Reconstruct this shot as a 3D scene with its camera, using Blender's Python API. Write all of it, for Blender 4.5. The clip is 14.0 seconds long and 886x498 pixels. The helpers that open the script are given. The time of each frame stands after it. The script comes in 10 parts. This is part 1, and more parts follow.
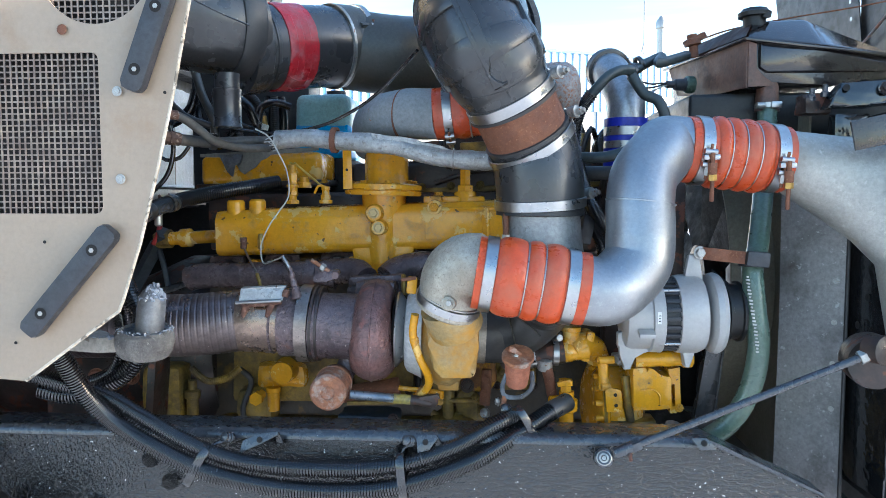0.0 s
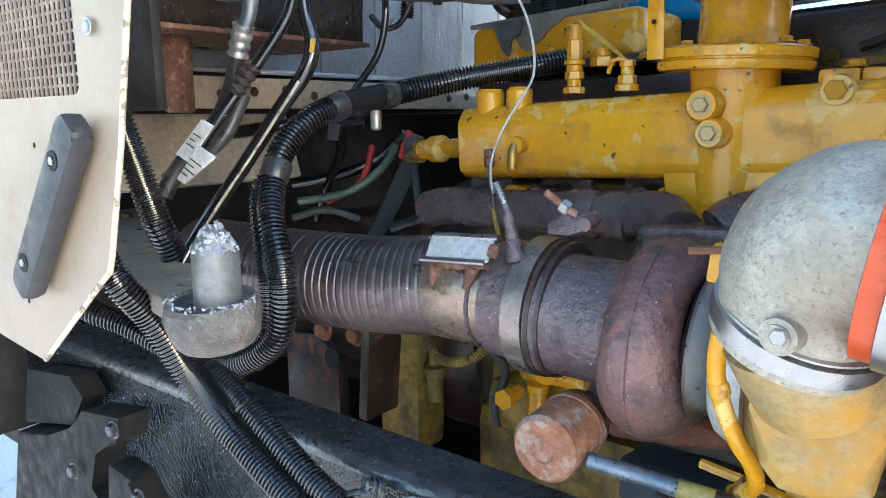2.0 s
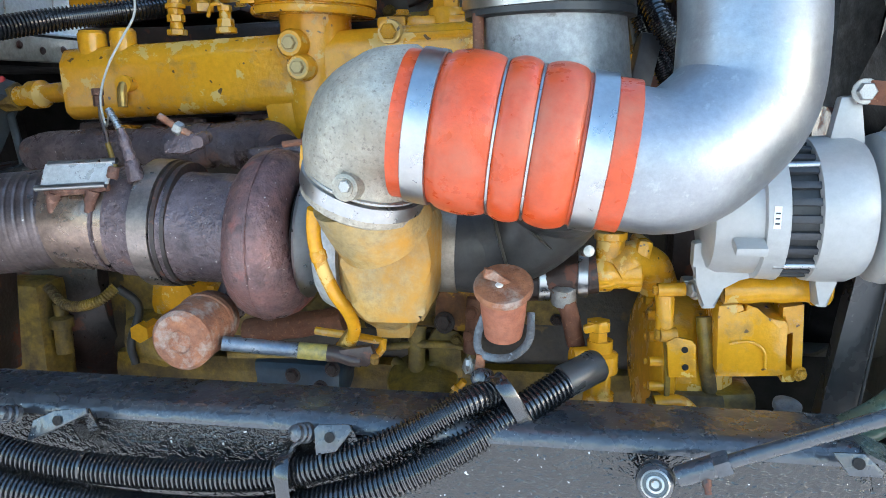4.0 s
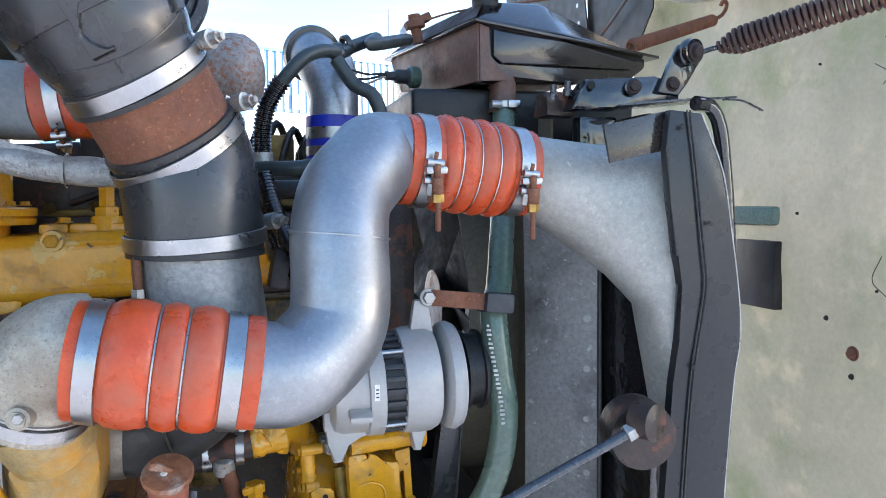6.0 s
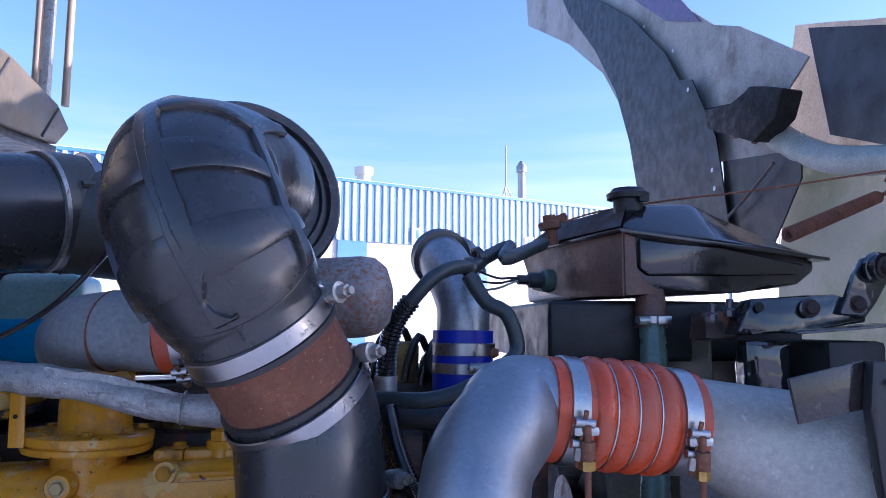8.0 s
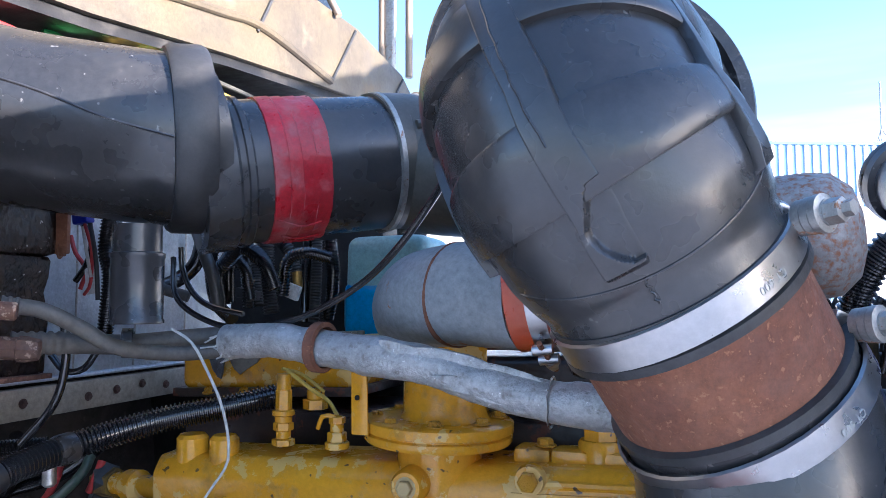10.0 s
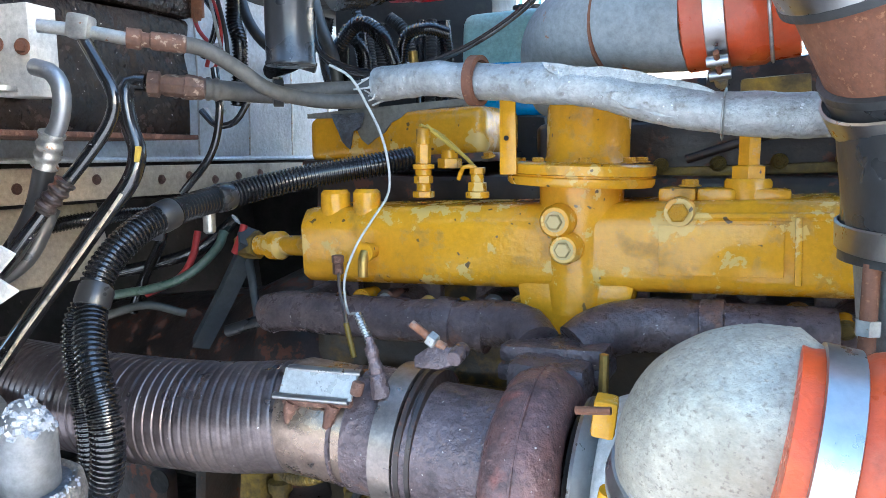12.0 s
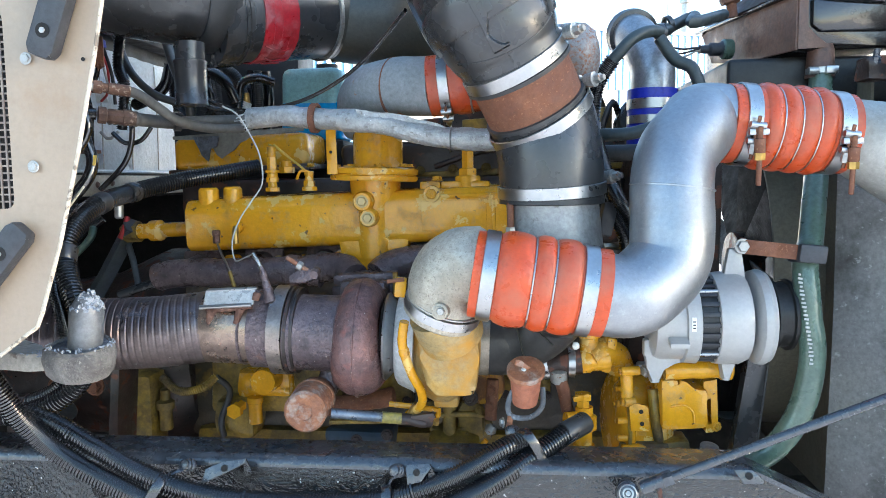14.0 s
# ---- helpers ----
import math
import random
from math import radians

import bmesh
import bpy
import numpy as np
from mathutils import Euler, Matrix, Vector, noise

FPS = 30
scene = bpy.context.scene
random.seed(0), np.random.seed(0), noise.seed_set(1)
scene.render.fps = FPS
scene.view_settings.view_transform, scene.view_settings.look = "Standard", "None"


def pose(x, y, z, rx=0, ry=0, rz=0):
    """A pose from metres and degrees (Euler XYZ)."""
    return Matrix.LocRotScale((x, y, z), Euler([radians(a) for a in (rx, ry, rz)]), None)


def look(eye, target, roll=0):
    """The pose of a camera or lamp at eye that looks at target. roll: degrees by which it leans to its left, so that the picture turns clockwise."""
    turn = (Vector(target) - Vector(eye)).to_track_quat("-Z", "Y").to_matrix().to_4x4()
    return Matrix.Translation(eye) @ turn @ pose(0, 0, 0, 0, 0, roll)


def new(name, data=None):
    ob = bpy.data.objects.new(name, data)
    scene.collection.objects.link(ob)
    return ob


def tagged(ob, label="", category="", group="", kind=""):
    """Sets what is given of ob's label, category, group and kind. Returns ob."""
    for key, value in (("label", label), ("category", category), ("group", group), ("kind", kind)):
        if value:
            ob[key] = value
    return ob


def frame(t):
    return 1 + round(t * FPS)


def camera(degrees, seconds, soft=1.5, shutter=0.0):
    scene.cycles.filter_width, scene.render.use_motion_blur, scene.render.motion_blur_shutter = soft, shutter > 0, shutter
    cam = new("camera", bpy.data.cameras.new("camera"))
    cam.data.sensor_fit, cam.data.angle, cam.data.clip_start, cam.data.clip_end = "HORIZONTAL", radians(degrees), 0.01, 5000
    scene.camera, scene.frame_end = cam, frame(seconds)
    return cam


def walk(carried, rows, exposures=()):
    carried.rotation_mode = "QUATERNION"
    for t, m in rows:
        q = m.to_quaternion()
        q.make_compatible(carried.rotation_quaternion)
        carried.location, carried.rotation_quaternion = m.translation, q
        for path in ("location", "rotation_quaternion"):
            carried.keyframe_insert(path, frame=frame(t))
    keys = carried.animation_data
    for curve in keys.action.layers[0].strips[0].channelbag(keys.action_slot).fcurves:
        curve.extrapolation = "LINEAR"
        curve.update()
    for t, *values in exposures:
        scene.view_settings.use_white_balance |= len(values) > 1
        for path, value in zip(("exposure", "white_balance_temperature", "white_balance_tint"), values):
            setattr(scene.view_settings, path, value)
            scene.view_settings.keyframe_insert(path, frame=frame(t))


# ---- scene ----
cam = camera(63.2, 14.0, soft=0.85)
PATH = [
    (0, (0.0978, -0.0098, 1.5604), (-0.0315, 1.9809, 1.4173), -0.05),
    (0.5, (0.0777, 0.3071, 1.5595), (-0.176, 2.2832, 1.3843), -0.14),
    (1, (0.097, 0.657, 1.578), (-0.6322, 2.5076, 1.3695), -0.20),
    (1.5, (0.1129, 0.8326, 1.561), (-1.0125, 2.463, 1.2865), -0.62),
    (2, (0.1395, 0.8598, 1.5075), (-1.094, 2.3926, 1.1485), -0.67),
    (2.5, (0.1514, 0.8617, 1.4655), (-0.9793, 2.4548, 1.0372), -0.25),
    (3, (0.1615, 0.8384, 1.4479), (-0.7499, 2.5596, 0.9932), -0.02),
    (3.5, (0.1885, 0.7828, 1.4412), (-0.4418, 2.6273, 0.9934), -0.20),
    (4, (0.2281, 0.7139, 1.442), (-0.0994, 2.6403, 1.0159), -0.80),
    (4.2, (0.2448, 0.686, 1.441), (0.0378, 2.6306, 1.0218), -1.06),
    (6.3, (0.2724, 0.4542, 1.6346), (0.8355, 2.3732, 1.622), -0.91),
    (6.5, (0.2721, 0.4481, 1.6577), (0.8329, 2.3663, 1.7361), -1.05),
    (7, (0.2644, 0.457, 1.7215), (0.7835, 2.3781, 1.9215), -0.43),
    (7.2, (0.2672, 0.4716, 1.7409), (0.7552, 2.3982, 1.9646), -0.19),
    (9.3, (0.2217, 0.8921, 1.783), (-0.1759, 2.8424, 1.9782), 0.21),
    (9.5, (0.2066, 0.9215, 1.7773), (-0.2776, 2.853, 1.9641), 0.14),
    (10, (0.164, 0.964, 1.7603), (-0.5151, 2.8402, 1.8982), -0.18),
    (10.5, (0.1285, 0.9738, 1.7302), (-0.6798, 2.8025, 1.7831), -0.16),
    (11, (0.0934, 0.9744, 1.6907), (-0.7896, 2.7677, 1.6237), -0.23),
    (11.5, (0.061, 0.9477, 1.6445), (-0.8324, 2.7281, 1.4649), -0.25),
    (12, (0.0555, 0.8964, 1.6108), (-0.7579, 2.7045, 1.3481), -0.32),
    (12.5, (0.0711, 0.8097, 1.5868), (-0.5601, 2.6839, 1.2885), -0.29),
    (13, (0.0663, 0.6707, 1.5698), (-0.3667, 2.6032, 1.2912), -0.50),
    (13.5, (0.0725, 0.4929, 1.5803), (-0.2155, 2.457, 1.3373), -0.61),
    (14, (0.1337, 0.2313, 1.5686), (-0.0553, 2.213, 1.375), -0.62),
]
walk(cam, [(t, look(eye, target, roll)) for t, eye, target, roll in PATH],
     exposures=[(0, 2.68, 5800, 9), (0.5, 2.86, 5800, 9), (1, 2.94, 5850, 9), (1.5, 3.0, 6000, 9), (2.5, 3.3, 5850, 8), (3, 3.36, 5450, 8), (3.3, 3.33, 5500, 7), (4, 3.17, 5950, 8), (6.5, 2.3, 6000, 21), (7.2, 1.75, 5350, 29), (9.3, 1.55, 4950, 33), (10, 2.52, 5350, 20), (11, 3.52, 5700, 9), (11.5, 3.64, 5750, 9), (12.5, 3.4, 5900, 10), (14, 3.05, 6050, 9)])

from mathutils import geometry

# ---- light ----
SUN_DIR = Vector((1.0, -0.05, 0.13)).normalized()
world = bpy.data.worlds.new("world")
scene.world = world
world.use_nodes = True
wn, wl = world.node_tree.nodes, world.node_tree.links
sky = wn.new("ShaderNodeTexSky")
sky.sky_type = "NISHITA"
sky.sun_disc = False
sky.sun_elevation = math.asin(SUN_DIR.z)
sky.sun_rotation = math.atan2(SUN_DIR.x, SUN_DIR.y)
sky.dust_density = 1.3
sky.ozone_density = 2.0
# thin pale cloud streaks low over the horizon
wc = wn.new("ShaderNodeTexCoord").outputs["Generated"]
stretch = wn.new("ShaderNodeMapping")
stretch.inputs["Scale"].default_value = (1.0, 1.0, 9.0)
wl.new(wc, stretch.inputs["Vector"])
puff = wn.new("ShaderNodeTexNoise")
puff.inputs["Scale"].default_value, puff.inputs["Detail"].default_value = 2.2, 5
wl.new(stretch.outputs[0], puff.inputs["Vector"])
streak, low = wn.new("ShaderNodeMapRange"), wn.new("ShaderNodeMapRange")
streak.inputs["From Min"].default_value, streak.inputs["From Max"].default_value = 0.40, 0.64
wl.new(puff.outputs["Fac"], streak.inputs["Value"])
axis = wn.new("ShaderNodeSeparateXYZ")
wl.new(wc, axis.inputs[0])
low.inputs["From Min"].default_value, low.inputs["From Max"].default_value = 0.34, 0.04
wl.new(axis.outputs["Z"], low.inputs["Value"])
both = wn.new("ShaderNodeMath")
both.operation = "MULTIPLY"
wl.new(streak.outputs[0], both.inputs[0])
wl.new(low.outputs[0], both.inputs[1])
pale = wn.new("ShaderNodeHueSaturation")
pale.inputs["Saturation"].default_value, pale.inputs["Value"].default_value = 0.25, 1.15
wl.new(both.outputs[0], pale.inputs["Fac"])
wl.new(sky.outputs[0], pale.inputs["Color"])
wl.new(pale.outputs[0], wn["Background"].inputs[0])
wn["Background"].inputs[1].default_value = 0.15
sun = new("sun", bpy.data.lights.new("sun", "SUN"))
sun.data.energy, sun.data.angle, sun.data.color = 5.0, radians(0.6), (1.0, 0.87, 0.70)
sun.matrix_world = look(SUN_DIR * 50, (0, 0, 0))


# ---- materials ----
def surf(name, a, b, rough=0.5, metal=0.0, scale=7.0, bump=0.15, fine=140.0, wear=None, amount=0.4, wscale=18.0,
         wrough=0.8, wmetal=0.0, wsoft=0.04, coat=0.0, spec=0.5, grain=0.28, gscale=110.0, depth=0.002, bdetail=4, dirt=None, damount=0.35, dscale=5.0, specks=None):
    """A paint, metal or rubber: two tones, fine relief, worn spots and a layer of dirt."""
    m = bpy.data.materials.new(name)
    m.use_nodes = True
    n, l = m.node_tree.nodes, m.node_tree.links
    bs = n["Principled BSDF"]
    co = n.new("ShaderNodeTexCoord").outputs["Object"]

    def noise_of(s, detail, r=0.6):
        t = n.new("ShaderNodeTexNoise")
        t.inputs["Scale"].default_value, t.inputs["Detail"].default_value, t.inputs["Roughness"].default_value = s, detail, r
        l.new(co, t.inputs["Vector"])
        return t.outputs["Fac"]

    def ramp(x, lo, hi):
        t = n.new("ShaderNodeMapRange")
        t.inputs["From Min"].default_value, t.inputs["From Max"].default_value = lo, hi
        l.new(x, t.inputs["Value"])
        return t.outputs["Result"]

    def mix(f, x, y, kind="RGBA"):
        t = n.new("ShaderNodeMix")
        t.data_type = kind
        k = {"RGBA": (6, 7, 2), "FLOAT": (2, 3, 0)}[kind]
        l.new(f, t.inputs[0])
        for v, i in ((x, k[0]), (y, k[1])):
            if hasattr(v, "is_linked"):
                l.new(v, t.inputs[i])
            else:
                t.inputs[i].default_value = (*v, 1) if kind == "RGBA" else v
        return t.outputs[k[2]]

    base = mix(ramp(noise_of(scale, 5), 0.35, 0.65), a, b)
    if grain:
        # fine uneven tone, as of dust and pores
        g = n.new("ShaderNodeMix")
        g.data_type, g.blend_type = "RGBA", "MULTIPLY"
        g.inputs[0].default_value = 1.0
        tone = n.new("ShaderNodeCombineColor")
        k = n.new("ShaderNodeMapRange")
        k.inputs["From Min"].default_value, k.inputs["From Max"].default_value = 0.3, 0.7
        k.inputs["To Min"].default_value, k.inputs["To Max"].default_value = 1 - grain, 1 + grain
        l.new(noise_of(gscale, 6, 0.75), k.inputs["Value"])
        for c in tone.inputs:
            l.new(k.outputs[0], c)
        l.new(base, g.inputs[6])
        l.new(tone.outputs[0], g.inputs[7])
        base = g.outputs[2]
    rgh = mix(ramp(noise_of(scale * 3, 3), 0.3, 0.7), rough * 0.75, min(1.0, rough * 1.3), "FLOAT")
    met = metal
    if dirt:
        d = ramp(noise_of(dscale, 7, 0.7), 0.72 - damount * 0.6, 0.92 - damount * 0.45)
        base, rgh = mix(d, base, dirt), mix(d, rgh, 0.85, "FLOAT")
        met = mix(d, met, metal * 0.3, "FLOAT")
    if wear:
        w = ramp(noise_of(wscale, 8, 0.65), 0.70 - amount * 0.4, 0.70 + wsoft - amount * 0.4)
        base, rgh = mix(w, base, wear), mix(w, rgh, wrough, "FLOAT")
        met = mix(w, met, wmetal, "FLOAT")
    if specks:
        w = ramp(noise_of(specks[2], 1.5, 0.5), 0.80 - specks[1] * 0.4, 0.82 - specks[1] * 0.4)
        base = mix(w, base, specks[0])
    l.new(base, bs.inputs["Base Color"])
    l.new(rgh, bs.inputs["Roughness"])
    if hasattr(met, "is_linked"):
        l.new(met, bs.inputs["Metallic"])
    else:
        bs.inputs["Metallic"].default_value = met
    bs.inputs["Coat Weight"].default_value = coat
    bs.inputs["Specular IOR Level"].default_value = spec
    if bump:
        bp = n.new("ShaderNodeBump")
        bp.inputs["Strength"].default_value, bp.inputs["Distance"].default_value = bump, depth
        h = n.new("ShaderNodeMath")
        h.operation = "ADD"
        l.new(noise_of(fine, bdetail), h.inputs[0])
        l.new(noise_of(fine * 0.22, 3), h.inputs[1])
        l.new(h.outputs[0], bp.inputs["Height"])
        l.new(bp.outputs[0], bs.inputs["Normal"])
        l.new(bp.outputs[0], bs.inputs["Coat Normal"])
    return m


YELLOW = surf("engine_yellow_paint", (0.70, 0.335, 0.015), (0.60, 0.27, 0.012), 0.19, scale=6, bump=0.7, fine=34, depth=0.0026, grain=0.12,
              wear=(0.66, 0.42, 0.115), amount=0.30, wscale=13, wsoft=0.012, wrough=0.42, dirt=(0.15, 0.085, 0.028), damount=0.32, dscale=17, specks=((0.13, 0.075, 0.03), 0.19, 70))
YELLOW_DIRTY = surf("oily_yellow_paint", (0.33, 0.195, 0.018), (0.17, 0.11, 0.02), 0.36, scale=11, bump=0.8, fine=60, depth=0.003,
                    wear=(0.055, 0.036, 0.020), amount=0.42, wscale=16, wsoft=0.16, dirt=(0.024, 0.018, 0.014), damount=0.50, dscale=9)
YELLOW_RUST = surf("rusty_yellow_casting", (0.26, 0.115, 0.022), (0.15, 0.055, 0.020), 0.6, scale=14, bump=0.7, fine=80, depth=0.003,
                   wear=(0.42, 0.22, 0.018), amount=0.40, wscale=16, dirt=(0.04, 0.024, 0.015), damount=0.36, dscale=14)
COMPRESSOR = surf("faded_yellow_cast", (0.36, 0.225, 0.060), (0.28, 0.215, 0.11), 0.48, metal=0.1, scale=10, bump=0.6, fine=130,
                  wear=(0.42, 0.200, 0.018), amount=0.68, wscale=15, wsoft=0.20, dirt=(0.14, 0.10, 0.055), damount=0.32, dscale=24)
ALLOY = surf("polished_alloy", (0.320, 0.332, 0.350), (0.292, 0.304, 0.320), 0.44, metal=0.85, scale=7, bump=0.22, fine=120,
             wear=(0.50, 0.51, 0.52), amount=0.24, wscale=60, wsoft=0.2, wrough=0.5, wmetal=0.7, grain=0.13)
CAST = surf("cast_alloy", (0.43, 0.385, 0.31), (0.345, 0.31, 0.25), 0.46, metal=0.5, scale=22, bump=0.55, fine=240,
            wear=(0.22, 0.185, 0.145), amount=0.36, wscale=230, dirt=(0.28, 0.235, 0.17), damount=0.40, dscale=14, wsoft=0.10)
DUCT = surf("weathered_alloy_tank", (0.40, 0.39, 0.355), (0.31, 0.305, 0.28), 0.46, metal=0.55, scale=4, bump=0.5, fine=220, grain=0.16,
            wear=(0.52, 0.50, 0.45), amount=0.30, wscale=70, wsoft=0.2, dirt=(0.20, 0.18, 0.15), damount=0.30, dscale=5)
STEEL = surf("bright_steel", (0.44, 0.44, 0.44), (0.38, 0.38, 0.38), 0.32, metal=1.0, scale=20, bump=0.05, grain=0.1)
ZINC = surf("dull_zinc", (0.45, 0.45, 0.43), (0.34, 0.33, 0.31), 0.45, metal=0.8, scale=25, bump=0.15,
            wear=(0.25, 0.12, 0.06), amount=0.25, wscale=60)
ORANGE = surf("orange_silicone", (0.50, 0.064, 0.012), (0.41, 0.051, 0.011), 0.30, scale=9, bump=0.25, fine=110, grain=0.16,
              dirt=(0.33, 0.13, 0.08), damount=0.36, dscale=7, wear=(0.14, 0.032, 0.018), amount=0.20, wscale=22, wsoft=0.2)
BLUE_HOSE = surf("blue_silicone", (0.012, 0.025, 0.36), (0.01, 0.02, 0.28), 0.4, scale=12, bump=0.1)
RUBBER = surf("black_rubber", (0.024, 0.024, 0.0255), (0.036, 0.035, 0.0345), 0.28, scale=6, bump=0.12, fine=120, spec=0.65, grain=0.22,
              dirt=(0.066, 0.064, 0.062), damount=0.20, dscale=6, specks=((0.11, 0.105, 0.10), 0.12, 110))
HOSE = surf("grey_black_hose", (0.022, 0.023, 0.024), (0.036, 0.035, 0.034), 0.45, scale=14, bump=0.2, dirt=(0.12, 0.11, 0.1), damount=0.2)
DUSTY_HOSE = surf("dusty_grey_hose", (0.062, 0.057, 0.050), (0.090, 0.083, 0.073), 0.55, scale=18, bump=0.25, fine=160, dirt=(0.15, 0.13, 0.105), damount=0.3, dscale=14)
CONDUIT = surf("black_plastic_conduit", (0.010, 0.0105, 0.012), (0.016, 0.0165, 0.018), 0.20, scale=12, bump=0.05, grain=0.15, dirt=(0.085, 0.08, 0.075), damount=0.16, dscale=16, spec=0.8, coat=0.4)
PLASTIC = surf("dark_grey_plastic", (0.034, 0.036, 0.042), (0.026, 0.027, 0.031), 0.5, scale=15, bump=0.2, fine=260)
RUST = surf("rusted_steel", (0.190, 0.075, 0.037), (0.125, 0.047, 0.026), 0.8, scale=14, bump=0.45, fine=180,
            wear=(0.25, 0.115, 0.058), amount=0.28, wscale=170)
RUST_PALE = surf("pale_rust", (0.30, 0.125, 0.060), (0.185, 0.075, 0.042), 0.8, scale=30, bump=0.9, fine=130, depth=0.003,
                 wear=(0.33, 0.27, 0.23), amount=0.46, wscale=34, wsoft=0.16, dirt=(0.07, 0.04, 0.03), damount=0.3, dscale=26)
RUST_CAN = surf("rust_speckled_steel", (0.30, 0.29, 0.28), (0.22, 0.20, 0.19), 0.6, metal=0.4, scale=16, bump=0.5, fine=140,
                wear=(0.24, 0.10, 0.05), amount=0.55, wscale=130, wsoft=0.14)
EXHAUST = surf("heat_browned_iron", (0.110, 0.082, 0.088), (0.170, 0.122, 0.122), 0.28, metal=0.4, scale=9, bump=1.0, fine=110, depth=0.0035,
               wear=(0.27, 0.12, 0.070), amount=0.22, wscale=14, wsoft=0.14, dirt=(0.030, 0.023, 0.026), damount=0.40, dscale=24, specks=((0.50, 0.45, 0.41), 0.16, 180))
VOLUTE = surf("red_brown_scaled_iron", (0.235, 0.112, 0.095), (0.140, 0.090, 0.090), 0.32, metal=0.25, scale=9, bump=1.0, fine=95, depth=0.0035,
              wear=(0.38, 0.11, 0.075), amount=0.34, wscale=10, wsoft=0.16, dirt=(0.026, 0.019, 0.021), damount=0.40, dscale=24, specks=((0.50, 0.42, 0.38), 0.17, 170))
FLEX = surf("heat_tinted_stainless", (0.118, 0.096, 0.099), (0.180, 0.142, 0.134), 0.33, metal=0.8, scale=4, bump=0.2, fine=160,
            dirt=(0.07, 0.050, 0.044), damount=0.38, dscale=6, specks=((0.5, 0.47, 0.45), 0.11, 170))
GREY_PIPE = surf("grey_painted_pipe", (0.25, 0.27, 0.28), (0.20, 0.22, 0.23), 0.5, scale=7, bump=0.25, fine=170,
                 wear=(0.28, 0.12, 0.06), amount=0.16, wscale=20)
BLACK_GLOSS = surf("oily_black_paint", (0.0055, 0.006, 0.007), (0.010, 0.010, 0.011), 0.14, scale=12, bump=1.0, fine=130, depth=0.0050, bdetail=2,
                   spec=0.8, dirt=(0.040, 0.037, 0.032), damount=0.20, dscale=10, specks=((0.50, 0.50, 0.50), 0.155, 150))
CHANNEL = surf("smooth_black_sheet", (0.014, 0.0145, 0.016), (0.022, 0.022, 0.023), 0.30, scale=5, bump=0.12, fine=90, spec=0.45, dirt=(0.05, 0.047, 0.042), damount=0.24, dscale=8)
# Rail black made lighter and bluer: sky sheen put into the base colour.
RAIL_TOP = surf("worn_black_sky_sheen_paint", (0.028, 0.032, 0.039), (0.040, 0.045, 0.053), 0.27, scale=14, bump=0.6, fine=62, depth=0.003, bdetail=2, coat=0.40, spec=0.7,
                dirt=(0.075, 0.080, 0.090), damount=0.24, dscale=12, specks=((0.4, 0.4, 0.4), 0.12, 220))
TAR = surf("tarred_steel", (0.008, 0.0082, 0.009), (0.015, 0.015, 0.016), 0.13, scale=12, bump=0.55, fine=40, depth=0.003, bdetail=1, coat=0.5, spec=0.7)
BLACK_MATT = surf("matt_black_sheet", (0.013, 0.013, 0.0135), (0.022, 0.021, 0.020), 0.42, spec=0.32, scale=6, bump=0.2, fine=160,
                  dirt=(0.07, 0.062, 0.052), damount=0.3, dscale=9)
TANK_BLACK = surf("gloss_black_tank", (0.012, 0.012, 0.013), (0.03, 0.022, 0.018), 0.15, scale=5, bump=0.25, fine=60, coat=0.4,
                  wear=(0.11, 0.05, 0.03), amount=0.12, wscale=10)
TANK_RUST = surf("rust_stained_tank", (0.075, 0.040, 0.030), (0.15, 0.072, 0.045), 0.5, scale=9, bump=0.35, fine=110,
                 wear=(0.05, 0.035, 0.03), amount=0.35, wscale=12, wsoft=0.15)
GREASE = surf("greasy_dark_metal", (0.014, 0.012, 0.011), (0.045, 0.026, 0.020), 0.36, scale=13, bump=0.6, fine=90,
              wear=(0.13, 0.05, 0.03), amount=0.35, wscale=20)
# Puts the shade of bay, vents and holes into colour; also plain black parts.
DARK = surf("bay_shade_and_black_parts", (0.009, 0.0085, 0.008), (0.016, 0.014, 0.013), 0.7, scale=9, bump=0.6, fine=60, depth=0.003, spec=0.3, wear=(0.06, 0.052, 0.045), amount=0.16, wscale=30, wsoft=0.1)
CREAM = surf("cream_painted_panel", (0.282, 0.214, 0.152), (0.315, 0.243, 0.176), 0.42, scale=4, bump=0.1, fine=120, grain=0.08,
             dirt=(0.27, 0.18, 0.11), damount=0.30, dscale=6, wear=(0.18, 0.12, 0.08), amount=0.10, wscale=24)
# Darker copy of the cab beige: shade on the cowl is in the colour.
CAB = surf("weathered_shaded_tan_paint", (0.105, 0.082, 0.046), (0.080, 0.063, 0.039), 0.42, scale=3, bump=0.15, dirt=(0.042, 0.034, 0.026), damount=0.36, dscale=3, wear=(0.17, 0.13, 0.08), amount=0.24, wscale=5, wsoft=0.1)
BEIGE = surf("grimy_beige_paint", (0.44, 0.365, 0.275), (0.34, 0.285, 0.215), 0.45, scale=6, bump=0.15, dirt=(0.14, 0.105, 0.08), damount=0.34, dscale=8)
TARRED = surf("tarred_black_line", (0.008, 0.0085, 0.0095), (0.015, 0.015, 0.016), 0.16, scale=14, bump=0.1, coat=0.5, spec=0.8, wear=(0.36, 0.33, 0.29), amount=0.13, wscale=120)
